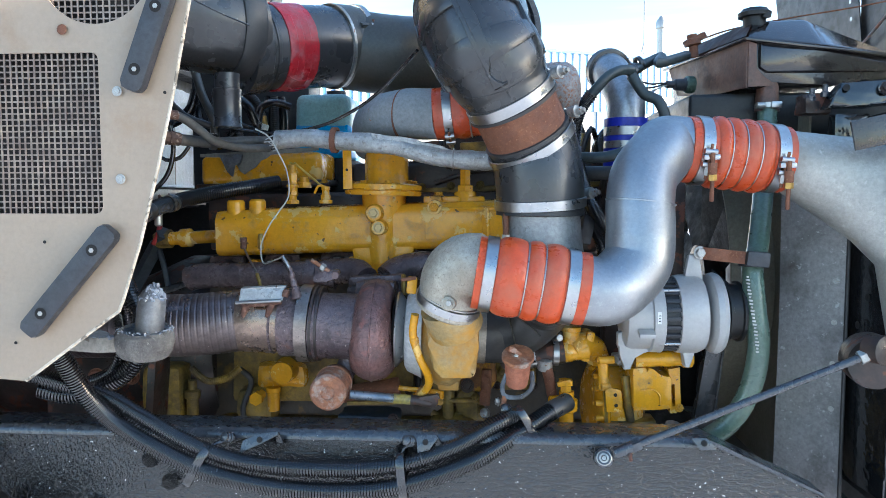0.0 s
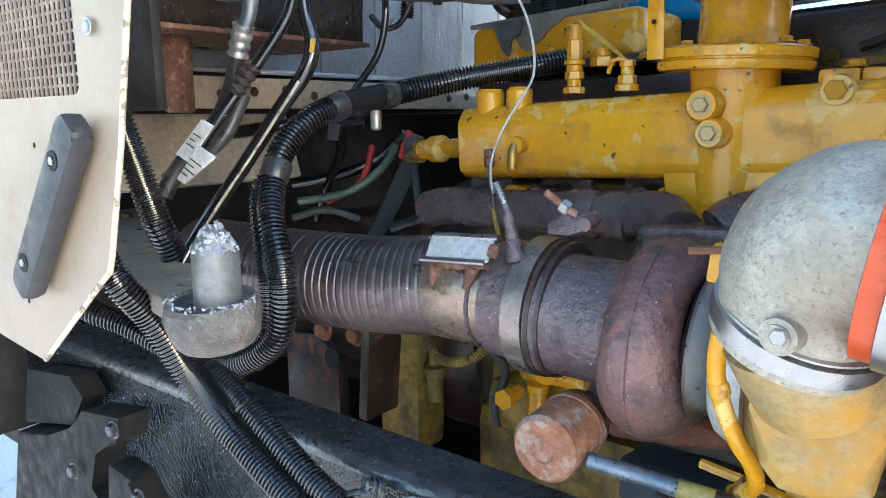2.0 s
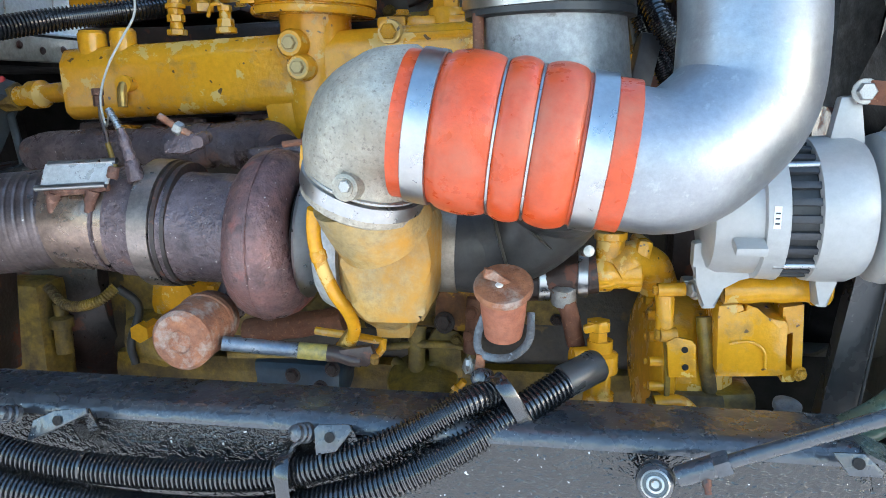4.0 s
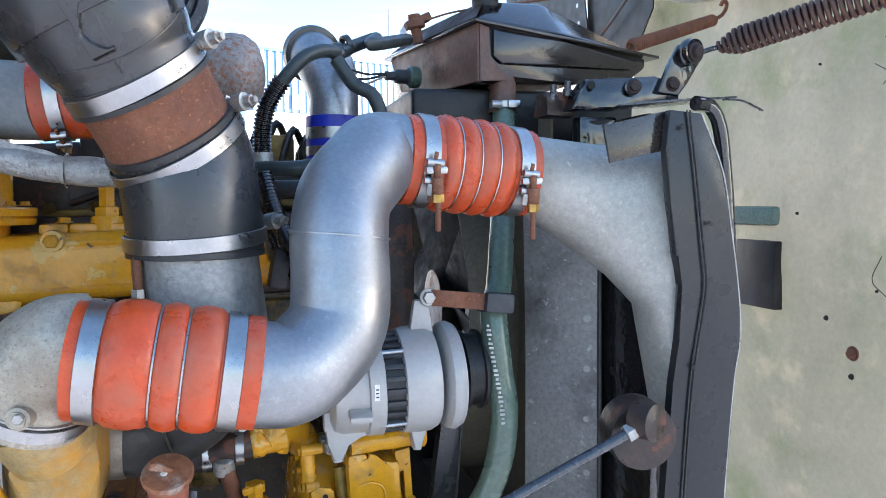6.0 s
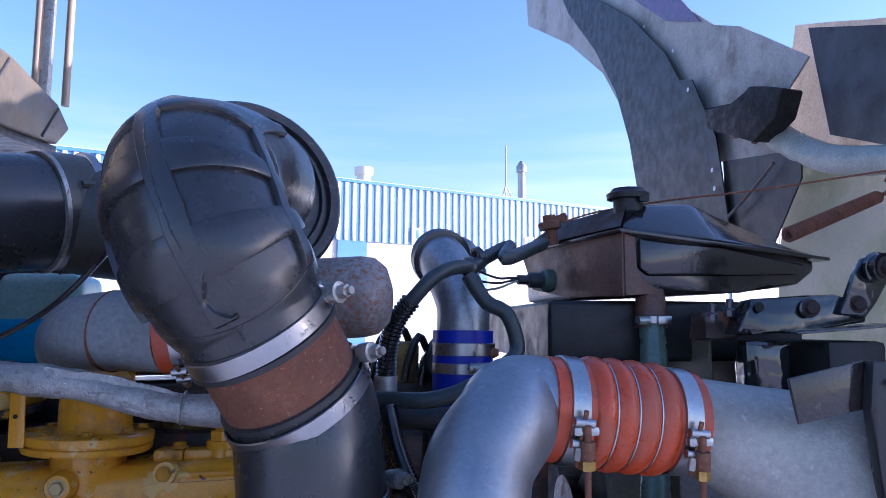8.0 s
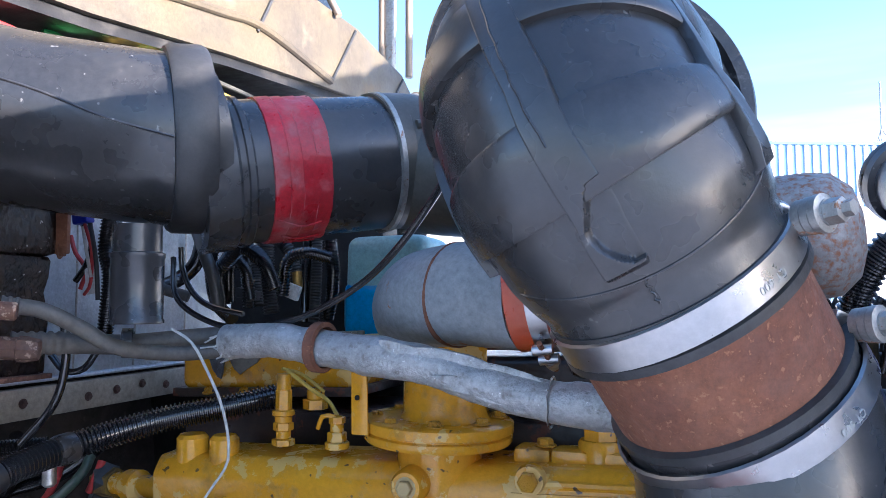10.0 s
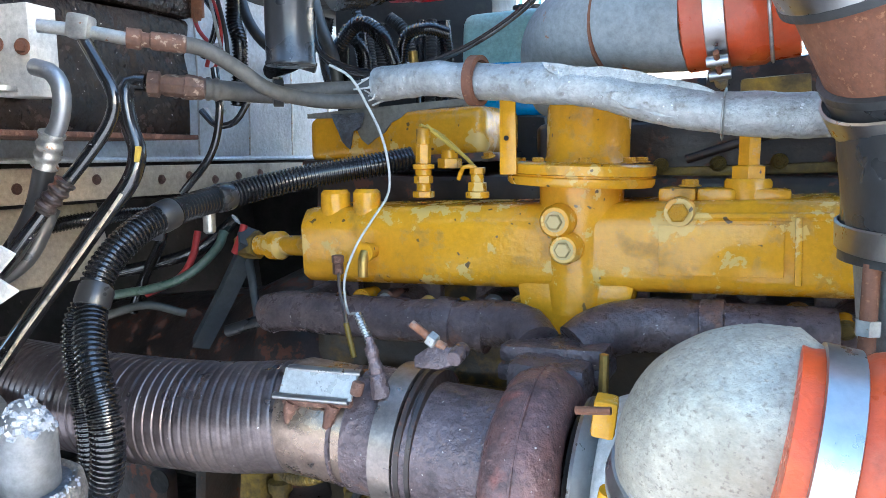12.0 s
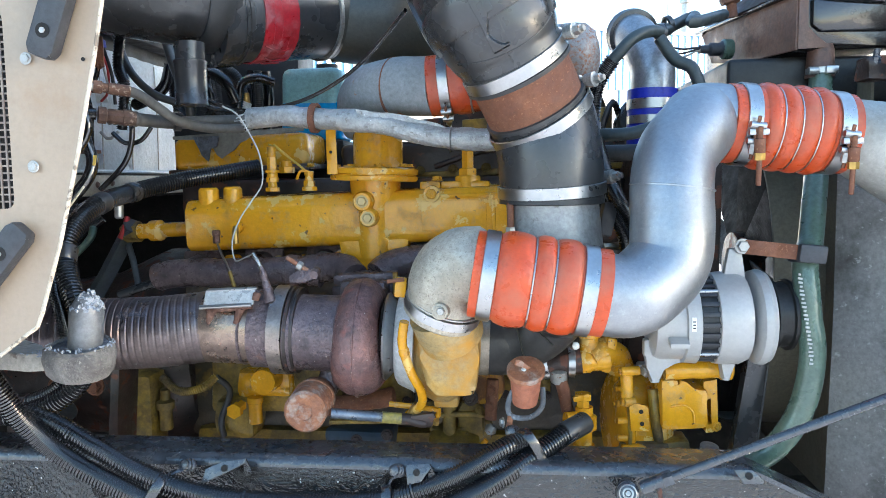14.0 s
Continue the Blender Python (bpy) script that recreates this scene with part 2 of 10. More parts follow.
HEATER_CASE = surf("tarry_flaking_case", (0.010, 0.010, 0.011), (0.024, 0.014, 0.011), 0.20, scale=10, bump=1.0, fine=70, depth=0.005, spec=0.30, wear=(0.050, 0.021, 0.014), amount=0.24, wscale=22, wsoft=0.06, specks=((0.34, 0.32, 0.30), 0.17, 130))
WHITE_EDGE = surf("chipped_pale_edge", (0.56, 0.48, 0.38), (0.44, 0.36, 0.27), 0.6, scale=30, wear=(0.2, 0.16, 0.12), amount=0.4, wscale=40)
MESH_WIRE = surf("rusty_mesh_wire", (0.20, 0.15, 0.125), (0.32, 0.26, 0.21), 0.55, metal=0.3, scale=30, bump=0)
WRAP = surf("frayed_silver_wrap", (0.45, 0.45, 0.44), (0.36, 0.36, 0.345), 0.38, metal=0.5, scale=34, bump=0.7, fine=260, depth=0.003,
            wear=(0.22, 0.205, 0.185), amount=0.34, wscale=70, wsoft=0.12, specks=((0.68, 0.68, 0.66), 0.20, 160))
FOIL = surf("quilted_foil", (0.62, 0.66, 0.70), (0.52, 0.56, 0.60), 0.42, metal=0.35, scale=9, bump=1.0, fine=75, depth=0.004, grain=0.2,
            dirt=(0.27, 0.25, 0.22), damount=0.25)
TAPE = surf("red_tape", (0.42, 0.016, 0.024), (0.30, 0.013, 0.020), 0.32, scale=12, bump=0.7, fine=45, depth=0.004, wear=(0.42, 0.15, 0.15), amount=0.44, wscale=16, wsoft=0.3, dirt=(0.20, 0.08, 0.08), damount=0.3, dscale=8)
DUCT_BLACK = surf("black_duct_plastic", (0.027, 0.027, 0.0285), (0.038, 0.037, 0.037), 0.27, scale=4, bump=0.1, fine=90, spec=0.7,
                  dirt=(0.062, 0.058, 0.054), damount=0.26, dscale=7, specks=((0.2, 0.19, 0.18), 0.17, 90))
OLIVE = surf("grey_green_rubber", (0.07, 0.067, 0.055), (0.05, 0.048, 0.042), 0.40, scale=6, bump=0.12)
GREEN_HOSE = surf("green_coolant_hose", (0.090, 0.135, 0.098), (0.070, 0.110, 0.085), 0.30, scale=8, bump=0.15, dirt=(0.15, 0.18, 0.14), damount=0.22, coat=0.3)
HOOD = surf("bare_fibreglass", (0.216, 0.221, 0.204), (0.164, 0.179, 0.155), 0.55, scale=1.2, bump=0.3, fine=35, grain=0.10, gscale=60,
            dirt=(0.120, 0.155, 0.095), damount=0.32, dscale=2.2, wear=(0.32, 0.31, 0.275), amount=0.34, wscale=6, wsoft=0.25)
PURPLE = surf("purple_paint", (0.11, 0.035, 0.10), (0.09, 0.03, 0.085), 0.3, scale=5, bump=0.05, coat=0.4)
LEAD = surf("corroded_grey_steel", (0.165, 0.182, 0.205), (0.095, 0.103, 0.115), 0.5, metal=0.35, scale=14, bump=1.0, fine=80, depth=0.006,
            wear=(0.42, 0.45, 0.50), amount=0.15, wscale=60, wsoft=0.12, dirt=(0.07, 0.058, 0.046), damount=0.44, dscale=14)
ARM = surf("tan_steel_plate", (0.34, 0.31, 0.26), (0.26, 0.24, 0.21), 0.55, scale=8, bump=0.3, wear=(0.15, 0.12, 0.1), amount=0.25)
FLAKE = surf("dark_weld_rust", (0.085, 0.036, 0.024), (0.15, 0.07, 0.045), 0.7, scale=40, bump=0.9, fine=150, depth=0.003, wear=(0.24, 0.13, 0.09), amount=0.35, wscale=80)
WHITE = surf("white_label", (0.75, 0.75, 0.73), (0.68, 0.68, 0.66), 0.5, scale=20, bump=0)
BRASS = surf("brass", (0.52, 0.33, 0.09), (0.40, 0.25, 0.08), 0.4, metal=0.8, scale=30)
TEAL = surf("translucent_teal_tank", (0.22, 0.42, 0.45), (0.18, 0.36, 0.40), 0.35, scale=6, bump=0.05)
FLUID = surf("blue_fluid", (0.0, 0.27, 0.62), (0.0, 0.24, 0.56), 0.3, scale=6, bump=0)
GREEN_WIRE = surf("green_wire", (0.03, 0.30, 0.06), (0.02, 0.22, 0.05), 0.5, bump=0)
YELLOW_WIRE = surf("yellow_wire", (0.55, 0.38, 0.05), (0.42, 0.28, 0.05), 0.5, bump=0)
RED_WIRE = surf("red_wire", (0.40, 0.03, 0.03), (0.3, 0.02, 0.02), 0.5, bump=0)
GREY_WIRE = surf("grey_lead", (0.42, 0.42, 0.39), (0.34, 0.34, 0.32), 0.5, bump=0)
WALL_WHITE = surf("white_ribbed_cladding", (0.70, 0.655, 0.56), (0.64, 0.605, 0.53), 0.5, scale=0.3, bump=0)
WALL_BLUE = surf("blue_cladding", (0.08, 0.22, 0.42), (0.07, 0.19, 0.37), 0.45, scale=0.3, bump=0)
GROUND = surf("packed_snow_yard", (0.74, 0.74, 0.76), (0.62, 0.61, 0.61), 0.85, scale=0.6, bump=0.6, fine=25,
              wear=(0.42, 0.40, 0.38), amount=0.32, wscale=0.8)
HEATER = surf("dark_green_grey_hose", (0.026, 0.036, 0.036), (0.038, 0.046, 0.046), 0.42, scale=10, bump=0.15, dirt=(0.09, 0.10, 0.10), damount=0.2)
STEEL_PIPE = surf("grey_steel_pipe", (0.34, 0.35, 0.37), (0.26, 0.27, 0.29), 0.38, metal=0.7, scale=8, bump=0.15, dirt=(0.18, 0.16, 0.14), damount=0.25)
GLASS_DARK = surf("dark_window_glass", (0.02, 0.025, 0.03), (0.02, 0.025, 0.03), 0.05, bump=0)


# ---- building blocks ----
def V(*p):
    return Vector(p[0]) if len(p) == 1 else Vector(p)


def finish(bm, name, mat, angle=38):
    me = bpy.data.meshes.new(name)
    bmesh.ops.recalc_face_normals(bm, faces=bm.faces[:])
    for f in bm.faces:
        f.smooth = True
    bm.to_mesh(me)
    bm.free()
    me.set_sharp_from_angle(angle=radians(angle))
    me.materials.append(mat)
    return me


BASE = {}


def thing(name, label, category, at, group="", kind="", settle=(0, 0, 0)):
    """An empty that carries parts; settle moves the whole thing from the place its parts are written for."""
    ob = new(name)
    ob.empty_display_size = 0.05
    ob.location = V(at) + V(settle)
    BASE[ob] = V(at)
    return tagged(ob, label, category, group, kind)


def part(name, bm, mat, parent, label="", angle=38):
    """One mesh, given in world places, under a thing or a part of one."""
    o = BASE[parent]
    bmesh.ops.translate(bm, verts=bm.verts[:], vec=-o)
    ob = new(name, finish(bm, name, mat, angle))
    ob.parent = parent
    BASE[ob] = o
    if label:
        ob["label"] = label
    return ob


def solo(name, bm, mat, label, category, at=None, group="", kind="", angle=38):
    """A thing that is one mesh."""
    lo = V(at) if at is not None else sum((v.co for v in bm.verts), V(0, 0, 0)) / len(bm.verts)
    bmesh.ops.translate(bm, verts=bm.verts[:], vec=-lo)
    ob = new(name, finish(bm, name, mat, angle))
    ob.location = lo
    BASE[ob] = lo
    return tagged(ob, label, category, group, kind)


def spline(pts, step):
    """Points about step apart along a smooth line through pts."""
    p = [V(q) for q in pts]
    if len(p) == 2:
        fine = [p[0].lerp(p[1], i / 40) for i in range(41)]
    else:
        q = [2 * p[0] - p[1], *p, 2 * p[-1] - p[-2]]
        fine = []
        for i in range(1, len(q) - 2):
            a, b, c, d = q[i - 1:i + 3]
            for k in range(24):
                t = k / 24
                fine.append(0.5 * (2 * b + (c - a) * t + (2 * a - 5 * b + 4 * c - d) * t * t + (3 * b - a - 3 * c + d) * t ** 3))
        fine.append(p[-1])
    s = [0.0]
    for a, b in zip(fine, fine[1:]):
        s.append(s[-1] + (b - a).length)
    n = max(2, round(s[-1] / step) + 1)
    out, j = [], 0
    for i in range(n):
        g = s[-1] * i / (n - 1)
        while j < len(s) - 2 and s[j + 1] < g:
            j += 1
        w = (g - s[j]) / max(1e-9, s[j + 1] - s[j])
        out.append(fine[j].lerp(fine[j + 1], min(1.0, w)))
    return out


def sweep(bm, path, radius, seg=20, cap=True, rough=0.0, flat=1.0):
    """A tube along path. radius: a number, or a function of (share of the way, ring number)."""
    n = len(path)
    tan = [(path[min(i + 1, n - 1)] - path[max(i - 1, 0)]).normalized() for i in range(n)]
    up = V(0, 0, 1) if abs(tan[0].z) < 0.9 else V(1, 0, 0)
    x = tan[0].cross(up).normalized()
    rings = []
    for i, p in enumerate(path):
        x = (x - tan[i] * x.dot(tan[i])).normalized()
        y = tan[i].cross(x)
        r = radius(i / (n - 1), i) if callable(radius) else radius
        ring = []
        for k in range(seg):
            a = 2 * math.pi * k / seg
            d = x * math.cos(a) + y * math.sin(a) * flat
            q = p + d * r
            if rough:
                q = q + d * rough * noise.noise(q * 28) + d * rough * 0.5 * noise.noise(q * 75)
            ring.append(bm.verts.new(q))
        rings.append(ring)
    for a, b in zip(rings, rings[1:]):
        for k in range(seg):
            bm.faces.new((a[k], a[(k + 1) % seg], b[(k + 1) % seg], b[k]))
    if cap:
        bm.faces.new(rings[0][::-1])
        bm.faces.new(rings[-1])
    return bm


def tube(pts, radius, seg=20, step=0.012, cap=True, rough=0.0, flat=1.0):
    return sweep(bmesh.new(), spline(pts, step), radius, seg, cap, rough, flat)


def bend(p, a, q, b, r0, r1, seg=48, n=26, rough=0.0014, lead=0.0):
    """A tight cast elbow from p, heading along a, to q, heading along b; its inner side is pinched into a crease."""
    p, q, a, b = V(p), V(q), V(a).normalized(), V(b).normalized()
    w = a.cross(b).normalized()
    foot, p = p, p + a * lead
    k = q - p
    R = max(0.02, min(k.dot(b), k.dot(a)))
    inner = (b - a * b.dot(a)).normalized()
    pivot = p + inner * R
    turn = math.acos(max(-1, min(1, a.dot(b))))
    bm, rings = bmesh.new(), []
    for i in range(-5 if lead else 0, n + 6):
        if i < 0:
            m = Matrix.Identity(3)
            c = foot.lerp(p, (i + 5) / 5)
        elif i <= n:
            m = Matrix.Rotation(turn * i / n, 3, w)
            c, head = pivot + m @ (p - pivot), m @ a
        else:
            c, head = (pivot + m @ (p - pivot)).lerp(q, (i - n) / 5), b
        out = (c - pivot).normalized() if 0 <= i <= n else m @ -inner
        r = r0 + (r1 - r0) * max(0, min(1, i / n))
        ring = []
        for k2 in range(seg):
            t = 2 * math.pi * k2 / seg
            o = math.cos(t) * r
            if 0 <= i <= n:
                o = max(o, -R * 0.96)
            v = c + out * o + w * math.sin(t) * r
            d = (v - c).normalized()
            ring.append(bm.verts.new(v + d * rough * (noise.noise(v * 30) + 0.5 * noise.noise(v * 80))))
        rings.append(ring)
    for x, y in zip(rings, rings[1:]):
        for k2 in range(seg):
            bm.faces.new((x[k2], x[(k2 + 1) % seg], y[(k2 + 1) % seg], y[k2]))
    return bm


def corrugated(pts, r, pitch=0.0062, depth=0.16, seg=16, bm=None):
    """Split-loom conduit: close rings along a line."""
    path = spline(pts, pitch / 4)
    return sweep(bm or bmesh.new(), path, lambda s, i: r * (1.0 if i % 4 < 2 else 1 - depth), seg)


def axes(axis, side=None):
    z = V(axis).normalized()
    s = V(side) if side else (V(0, 0, 1) if abs(z.z) < 0.9 else V(0, 1, 0))
    x = (s - z * s.dot(z)).normalized()
    return x, z.cross(x), z


def lathe(bm, profile, at, axis, seg=32, side=None, rough=0.0, flat=1.0):
    """Turns (radius, height) pairs about axis from at. Radius 0 closes it."""
    x, y, z = axes(axis, side)
    rings = []
    for r, h in profile:
        if r < 1e-6:
            rings.append([bm.verts.new(V(at) + z * h)])
            continue
        ring = []
        for k in range(seg):
            a = 2 * math.pi * k / seg
            d = x * math.cos(a) + y * math.sin(a) * flat
            q = V(at) + z * h + d * r
            if rough:
                q = q + d * rough * noise.noise(q * 30)
            ring.append(bm.verts.new(q))
        rings.append(ring)
    for a, b in zip(rings, rings[1:]):
        if len(a) == 1 and len(b) == 1:
            continue
        if len(a) == 1 or len(b) == 1:
            tip, ring = (a[0], b) if len(a) == 1 else (b[0], a)
            for k in range(seg):
                bm.faces.new((tip, ring[k], ring[(k + 1) % seg]))
        else:
            for k in range(seg):
                bm.faces.new((a[k], a[(k + 1) % seg], b[(k + 1) % seg], b[k]))
    for ring in (rings[0], rings[-1]):
        if len(ring) > 1:
            bm.faces.new(ring)
    return bm


def turned(profile, at, axis, seg=32, side=None, rough=0.0):
    return lathe(bmesh.new(), profile, at, axis, seg, side, rough)


def band(bm, at, axis, r, width, thick=0.003, seg=40, side=None):
    """A flat ring round an axis, centred at at."""
    h = width / 2
    x, y, z = axes(axis, side)
    prof = [(r, -h), (r + thick, -h + 0.001), (r + thick, h - 0.001), (r, h)]
    rings = [[bm.verts.new(V(at) + z * q + (x * math.cos(2 * math.pi * k / seg) + y * math.sin(2 * math.pi * k / seg)) * p) for k in range(seg)] for p, q in prof]
    for i in range(4):
        a, b = rings[i], rings[(i + 1) % 4]
        for k in range(seg):
            bm.faces.new((a[k], a[(k + 1) % seg], b[(k + 1) % seg], b[k]))
    return bm


def prism(bm, outline, at, u, v, thick, bevel=0.0, rough=0.0):
    """A plate: outline pairs along u and v from at, thick towards u x v."""
    u, v = V(u).normalized(), V(v).normalized()
    w = u.cross(v).normalized()
    lo = [bm.verts.new(V(at) + u * a + v * b) for a, b in outline]
    hi = [bm.verts.new(q.co + w * thick) for q in lo]
    fs = [bm.faces.new(lo[::-1]), bm.faces.new(hi)]
    n = len(lo)
    for i in range(n):
        fs.append(bm.faces.new((lo[i], lo[(i + 1) % n], hi[(i + 1) % n], hi[i])))
    if bevel:
        es = {e for f in fs for e in f.edges}
        bmesh.ops.bevel(bm, geom=list(es), offset=bevel, segments=2, affect="EDGES", profile=0.6)
    return bm


def inside(p, poly):
    c = False
    for (x1, y1), (x2, y2) in zip(poly, poly[1:] + poly[:1]):
        if (y1 > p[1]) != (y2 > p[1]) and p[0] < (x2 - x1) * (p[1] - y1) / (y2 - y1) + x1:
            c = not c
    return c


def sheet(outline, holes, at, u, v, thick):
    """A plate with holes cut through it."""
    pts, edges = [], []
    for loop in (outline, *holes):
        k = len(pts)
        pts += [Vector(p) for p in loop]
        edges += [(k + i, k + (i + 1) % len(loop)) for i in range(len(loop))]
    vs, _, fs, *_ = geometry.delaunay_2d_cdt(pts, edges, [], 0, 1e-6)
    fs = [f for f in fs for c in [sum((vs[i] for i in f), Vector((0, 0))) / len(f)] if inside(c, list(outline)) and not any(inside(c, list(h)) for h in holes)]
    bm = bmesh.new()
    u, v = V(u).normalized(), V(v).normalized()
    w = u.cross(v) * thick
    lo = [bm.verts.new(V(at) + u * p.x + v * p.y) for p in vs]
    hi = [bm.verts.new(q.co + w) for q in lo]
    count = {}
    for f in fs:
        bm.faces.new([lo[i] for i in f][::-1])
        bm.faces.new([hi[i] for i in f])
        for i, j in zip(f, (*f[1:], f[0])):
            count[frozenset((i, j))] = count.get(frozenset((i, j)), 0) + 1
    for e, k in count.items():
        if k == 1:
            i, j = e
            bm.faces.new((lo[i], lo[j], hi[j], hi[i]))
    bmesh.ops.delete(bm, geom=[q for q in bm.verts if not q.link_faces], context="VERTS")
    return bm


def loft(sections, seg=40, rough=0.0):
    """A skin over sections of (centre, half width, half height, squareness)."""
    bm, rings = bmesh.new(), []
    for c, a, b, k in sections:
        ring = []
        for i in range(seg):
            t = 2 * math.pi * i / seg
            x, y = math.cos(t), math.sin(t)
            q = V(c) + V(a) * math.copysign(abs(x) ** k, x) + V(b) * math.copysign(abs(y) ** k, y)
            ring.append(bm.verts.new(q + (q - V(c)).normalized() * rough * noise.noise(q * 25)))
        rings.append(ring)
    for a, b in zip(rings, rings[1:]):
        for i in range(seg):
            bm.faces.new((a[i], a[(i + 1) % seg], b[(i + 1) % seg], b[i]))
    bm.faces.new(rings[0][::-1])
    bm.faces.new(rings[-1])
    return bm


def block(bm, at, size, rot=(0, 0, 0), bevel=0.004, seg=2):
    """A rounded box with its centre at at."""
    m = Matrix.Translation(at) @ Euler([radians(a) for a in rot]).to_matrix().to_4x4() @ Matrix.Diagonal((*size, 1))
    vs = bmesh.ops.create_cube(bm, size=1.0, matrix=m)["verts"]
    if bevel:
        es = {e for v in vs for e in v.link_edges}
        bmesh.ops.bevel(bm, geom=list(es), offset=min(bevel, min(size) * 0.45), segments=seg, affect="EDGES", profile=0.6)
    return bm


def boxed(at, size, rot=(0, 0, 0), bevel=0.004, seg=2):
    return block(bmesh.new(), at, size, rot, bevel, seg)


def lump(bm, amount, scale, cuts=0):
    """Uneven cast or torn surface."""
    if cuts:
        bmesh.ops.subdivide_edges(bm, edges=bm.edges[:], cuts=cuts, use_grid_fill=True)
    bm.normal_update()
    for v in bm.verts:
        v.co += v.normal * amount * noise.noise(v.co * scale)
    return bm


HEX = {}


def bolt(parent, at, axis, size=0.011, mat=None, name="bolt", washer=True, length=0.6):
    """A hexagon head with a washer, size across the corners' half."""
    key = (mat, washer, length)
    if key not in HEX:
        bm = bmesh.new()
        if washer:
            lathe(bm, [(1.35, 0), (1.4, 0.1), (1.3, 0.2), (0, 0.2)], (0, 0, 0), (0, 0, 1), 14)
        lathe(bm, [(1.0, 0.15), (1.0, 0.15 + length), (0.86, 0.3 + length), (0, 0.3 + length)], (0, 0, 0), (0, 0, 1), 6)
        HEX[key] = finish(bm, "bolt", mat or YELLOW, 25)
    ob = new(name, HEX[key])
    ob.parent = parent
    x, y, z = axes(axis)
    ob.matrix_basis = Matrix.Translation(V(at) - BASE[parent]) @ Matrix((x, y, z)).transposed().to_4x4() @ Matrix.Diagonal((size, size, size, 1))
    BASE[ob] = BASE[parent]
    return ob


def tbolt_clamp(name, label, at, axis, r, width, bolt_dir, parent=None, mat=STEEL, nut=True, plain=False):
    """A T-bolt band clamp, its bolt block on the side bolt_dir."""
    x, y, z = axes(axis, bolt_dir)
    c = parent or thing(name, label, "clamp", at)
    b = part("band", band(bmesh.new(), at, axis, r, width, 0.0025), mat, c)
    if plain:
        return c
    p = V(at) + x * (r + 0.010)
    bm = bmesh.new()
    for s in (-1, 1):
        lathe(bm, [(0.006, -width * 0.5), (0.006, width * 0.5)], p + y * 0.014 * s, z, 10)
    part("trunnion", bm, mat, c)
    part("tee_bolt", turned([(0.0032, -0.03), (0.0032, 0.045)], p, y, 10), RUST if nut else ZINC, c)
    if nut:
        part("nut", turned([(0.0075, 0.018), (0.0075, 0.03), (0.006, 0.036), (0.0033, 0.036)], p, y, 6), ZINC, c)
    return c


# ---- ground and far building ----
bm = bmesh.new()
R = [0, 3, 8, 20, 60, 200, 900, 3000]
rows = [[bm.verts.new((r * math.cos(a * math.pi / 24), r * math.sin(a * math.pi / 24), 0.0)) for a in range(48)] for r in R[1:]]
mid = bm.verts.new((0, 0, 0))
for k in range(48):
    bm.faces.new((mid, rows[0][k], rows[0][(k + 1) % 48]))
for a, b in zip(rows, rows[1:]):
    for k in range(48):
        bm.faces.new((a[k], b[k], b[(k + 1) % 48], a[(k + 1) % 48]))
solo("ground", bm, GROUND, "yard of packed snow with patches of pale gravel", "ground", (0, 0, 0), kind="structure")

WALL_AT, WALL_U = V(-27.8, 23.3, 0), V(0.92, 0.39, 0).normalized()
WALL_N = V(WALL_U.y, -WALL_U.x, 0)
shop = thing("workshop_building", "long white and blue ribbed metal workshop with roller doors", "building", WALL_AT)
LENGTH, EAVES, DOOR_TOP, PITCH = 90.0, 8.84, 5.9, 0.40
bm = bmesh.new()
prism(bm, [(0, DOOR_TOP), (LENGTH, DOOR_TOP), (LENGTH, EAVES - 0.1), (0, EAVES - 0.1)], WALL_AT - WALL_N * 0.3, WALL_U, (0, 0, 1), 0.3)
part("upper_wall", bm, WALL_BLUE, shop)
bm = bmesh.new()
for i in range(int(LENGTH / PITCH)):
    a = PITCH * i
    prism(bm, [(a, 0), (a + 0.21, 0), (a + 0.17, 0.06), (a + 0.04, 0.06)], WALL_AT + V(0, 0, DOOR_TOP), WALL_U, WALL_N, -(EAVES - 0.12 - DOOR_TOP))
ribs = part("cladding_ribs", bm, WALL_WHITE, shop, "white raised cladding ribs")
ribs["kind"] = "stuff"
part("eaves_trim", prism(bmesh.new(), [(0, EAVES - 0.14), (LENGTH, EAVES - 0.14), (LENGTH, EAVES), (0, EAVES)], WALL_AT + WALL_N * 0.12, WALL_U, (0, 0, 1), -0.5), WALL_BLUE, shop, "blue eaves trim")
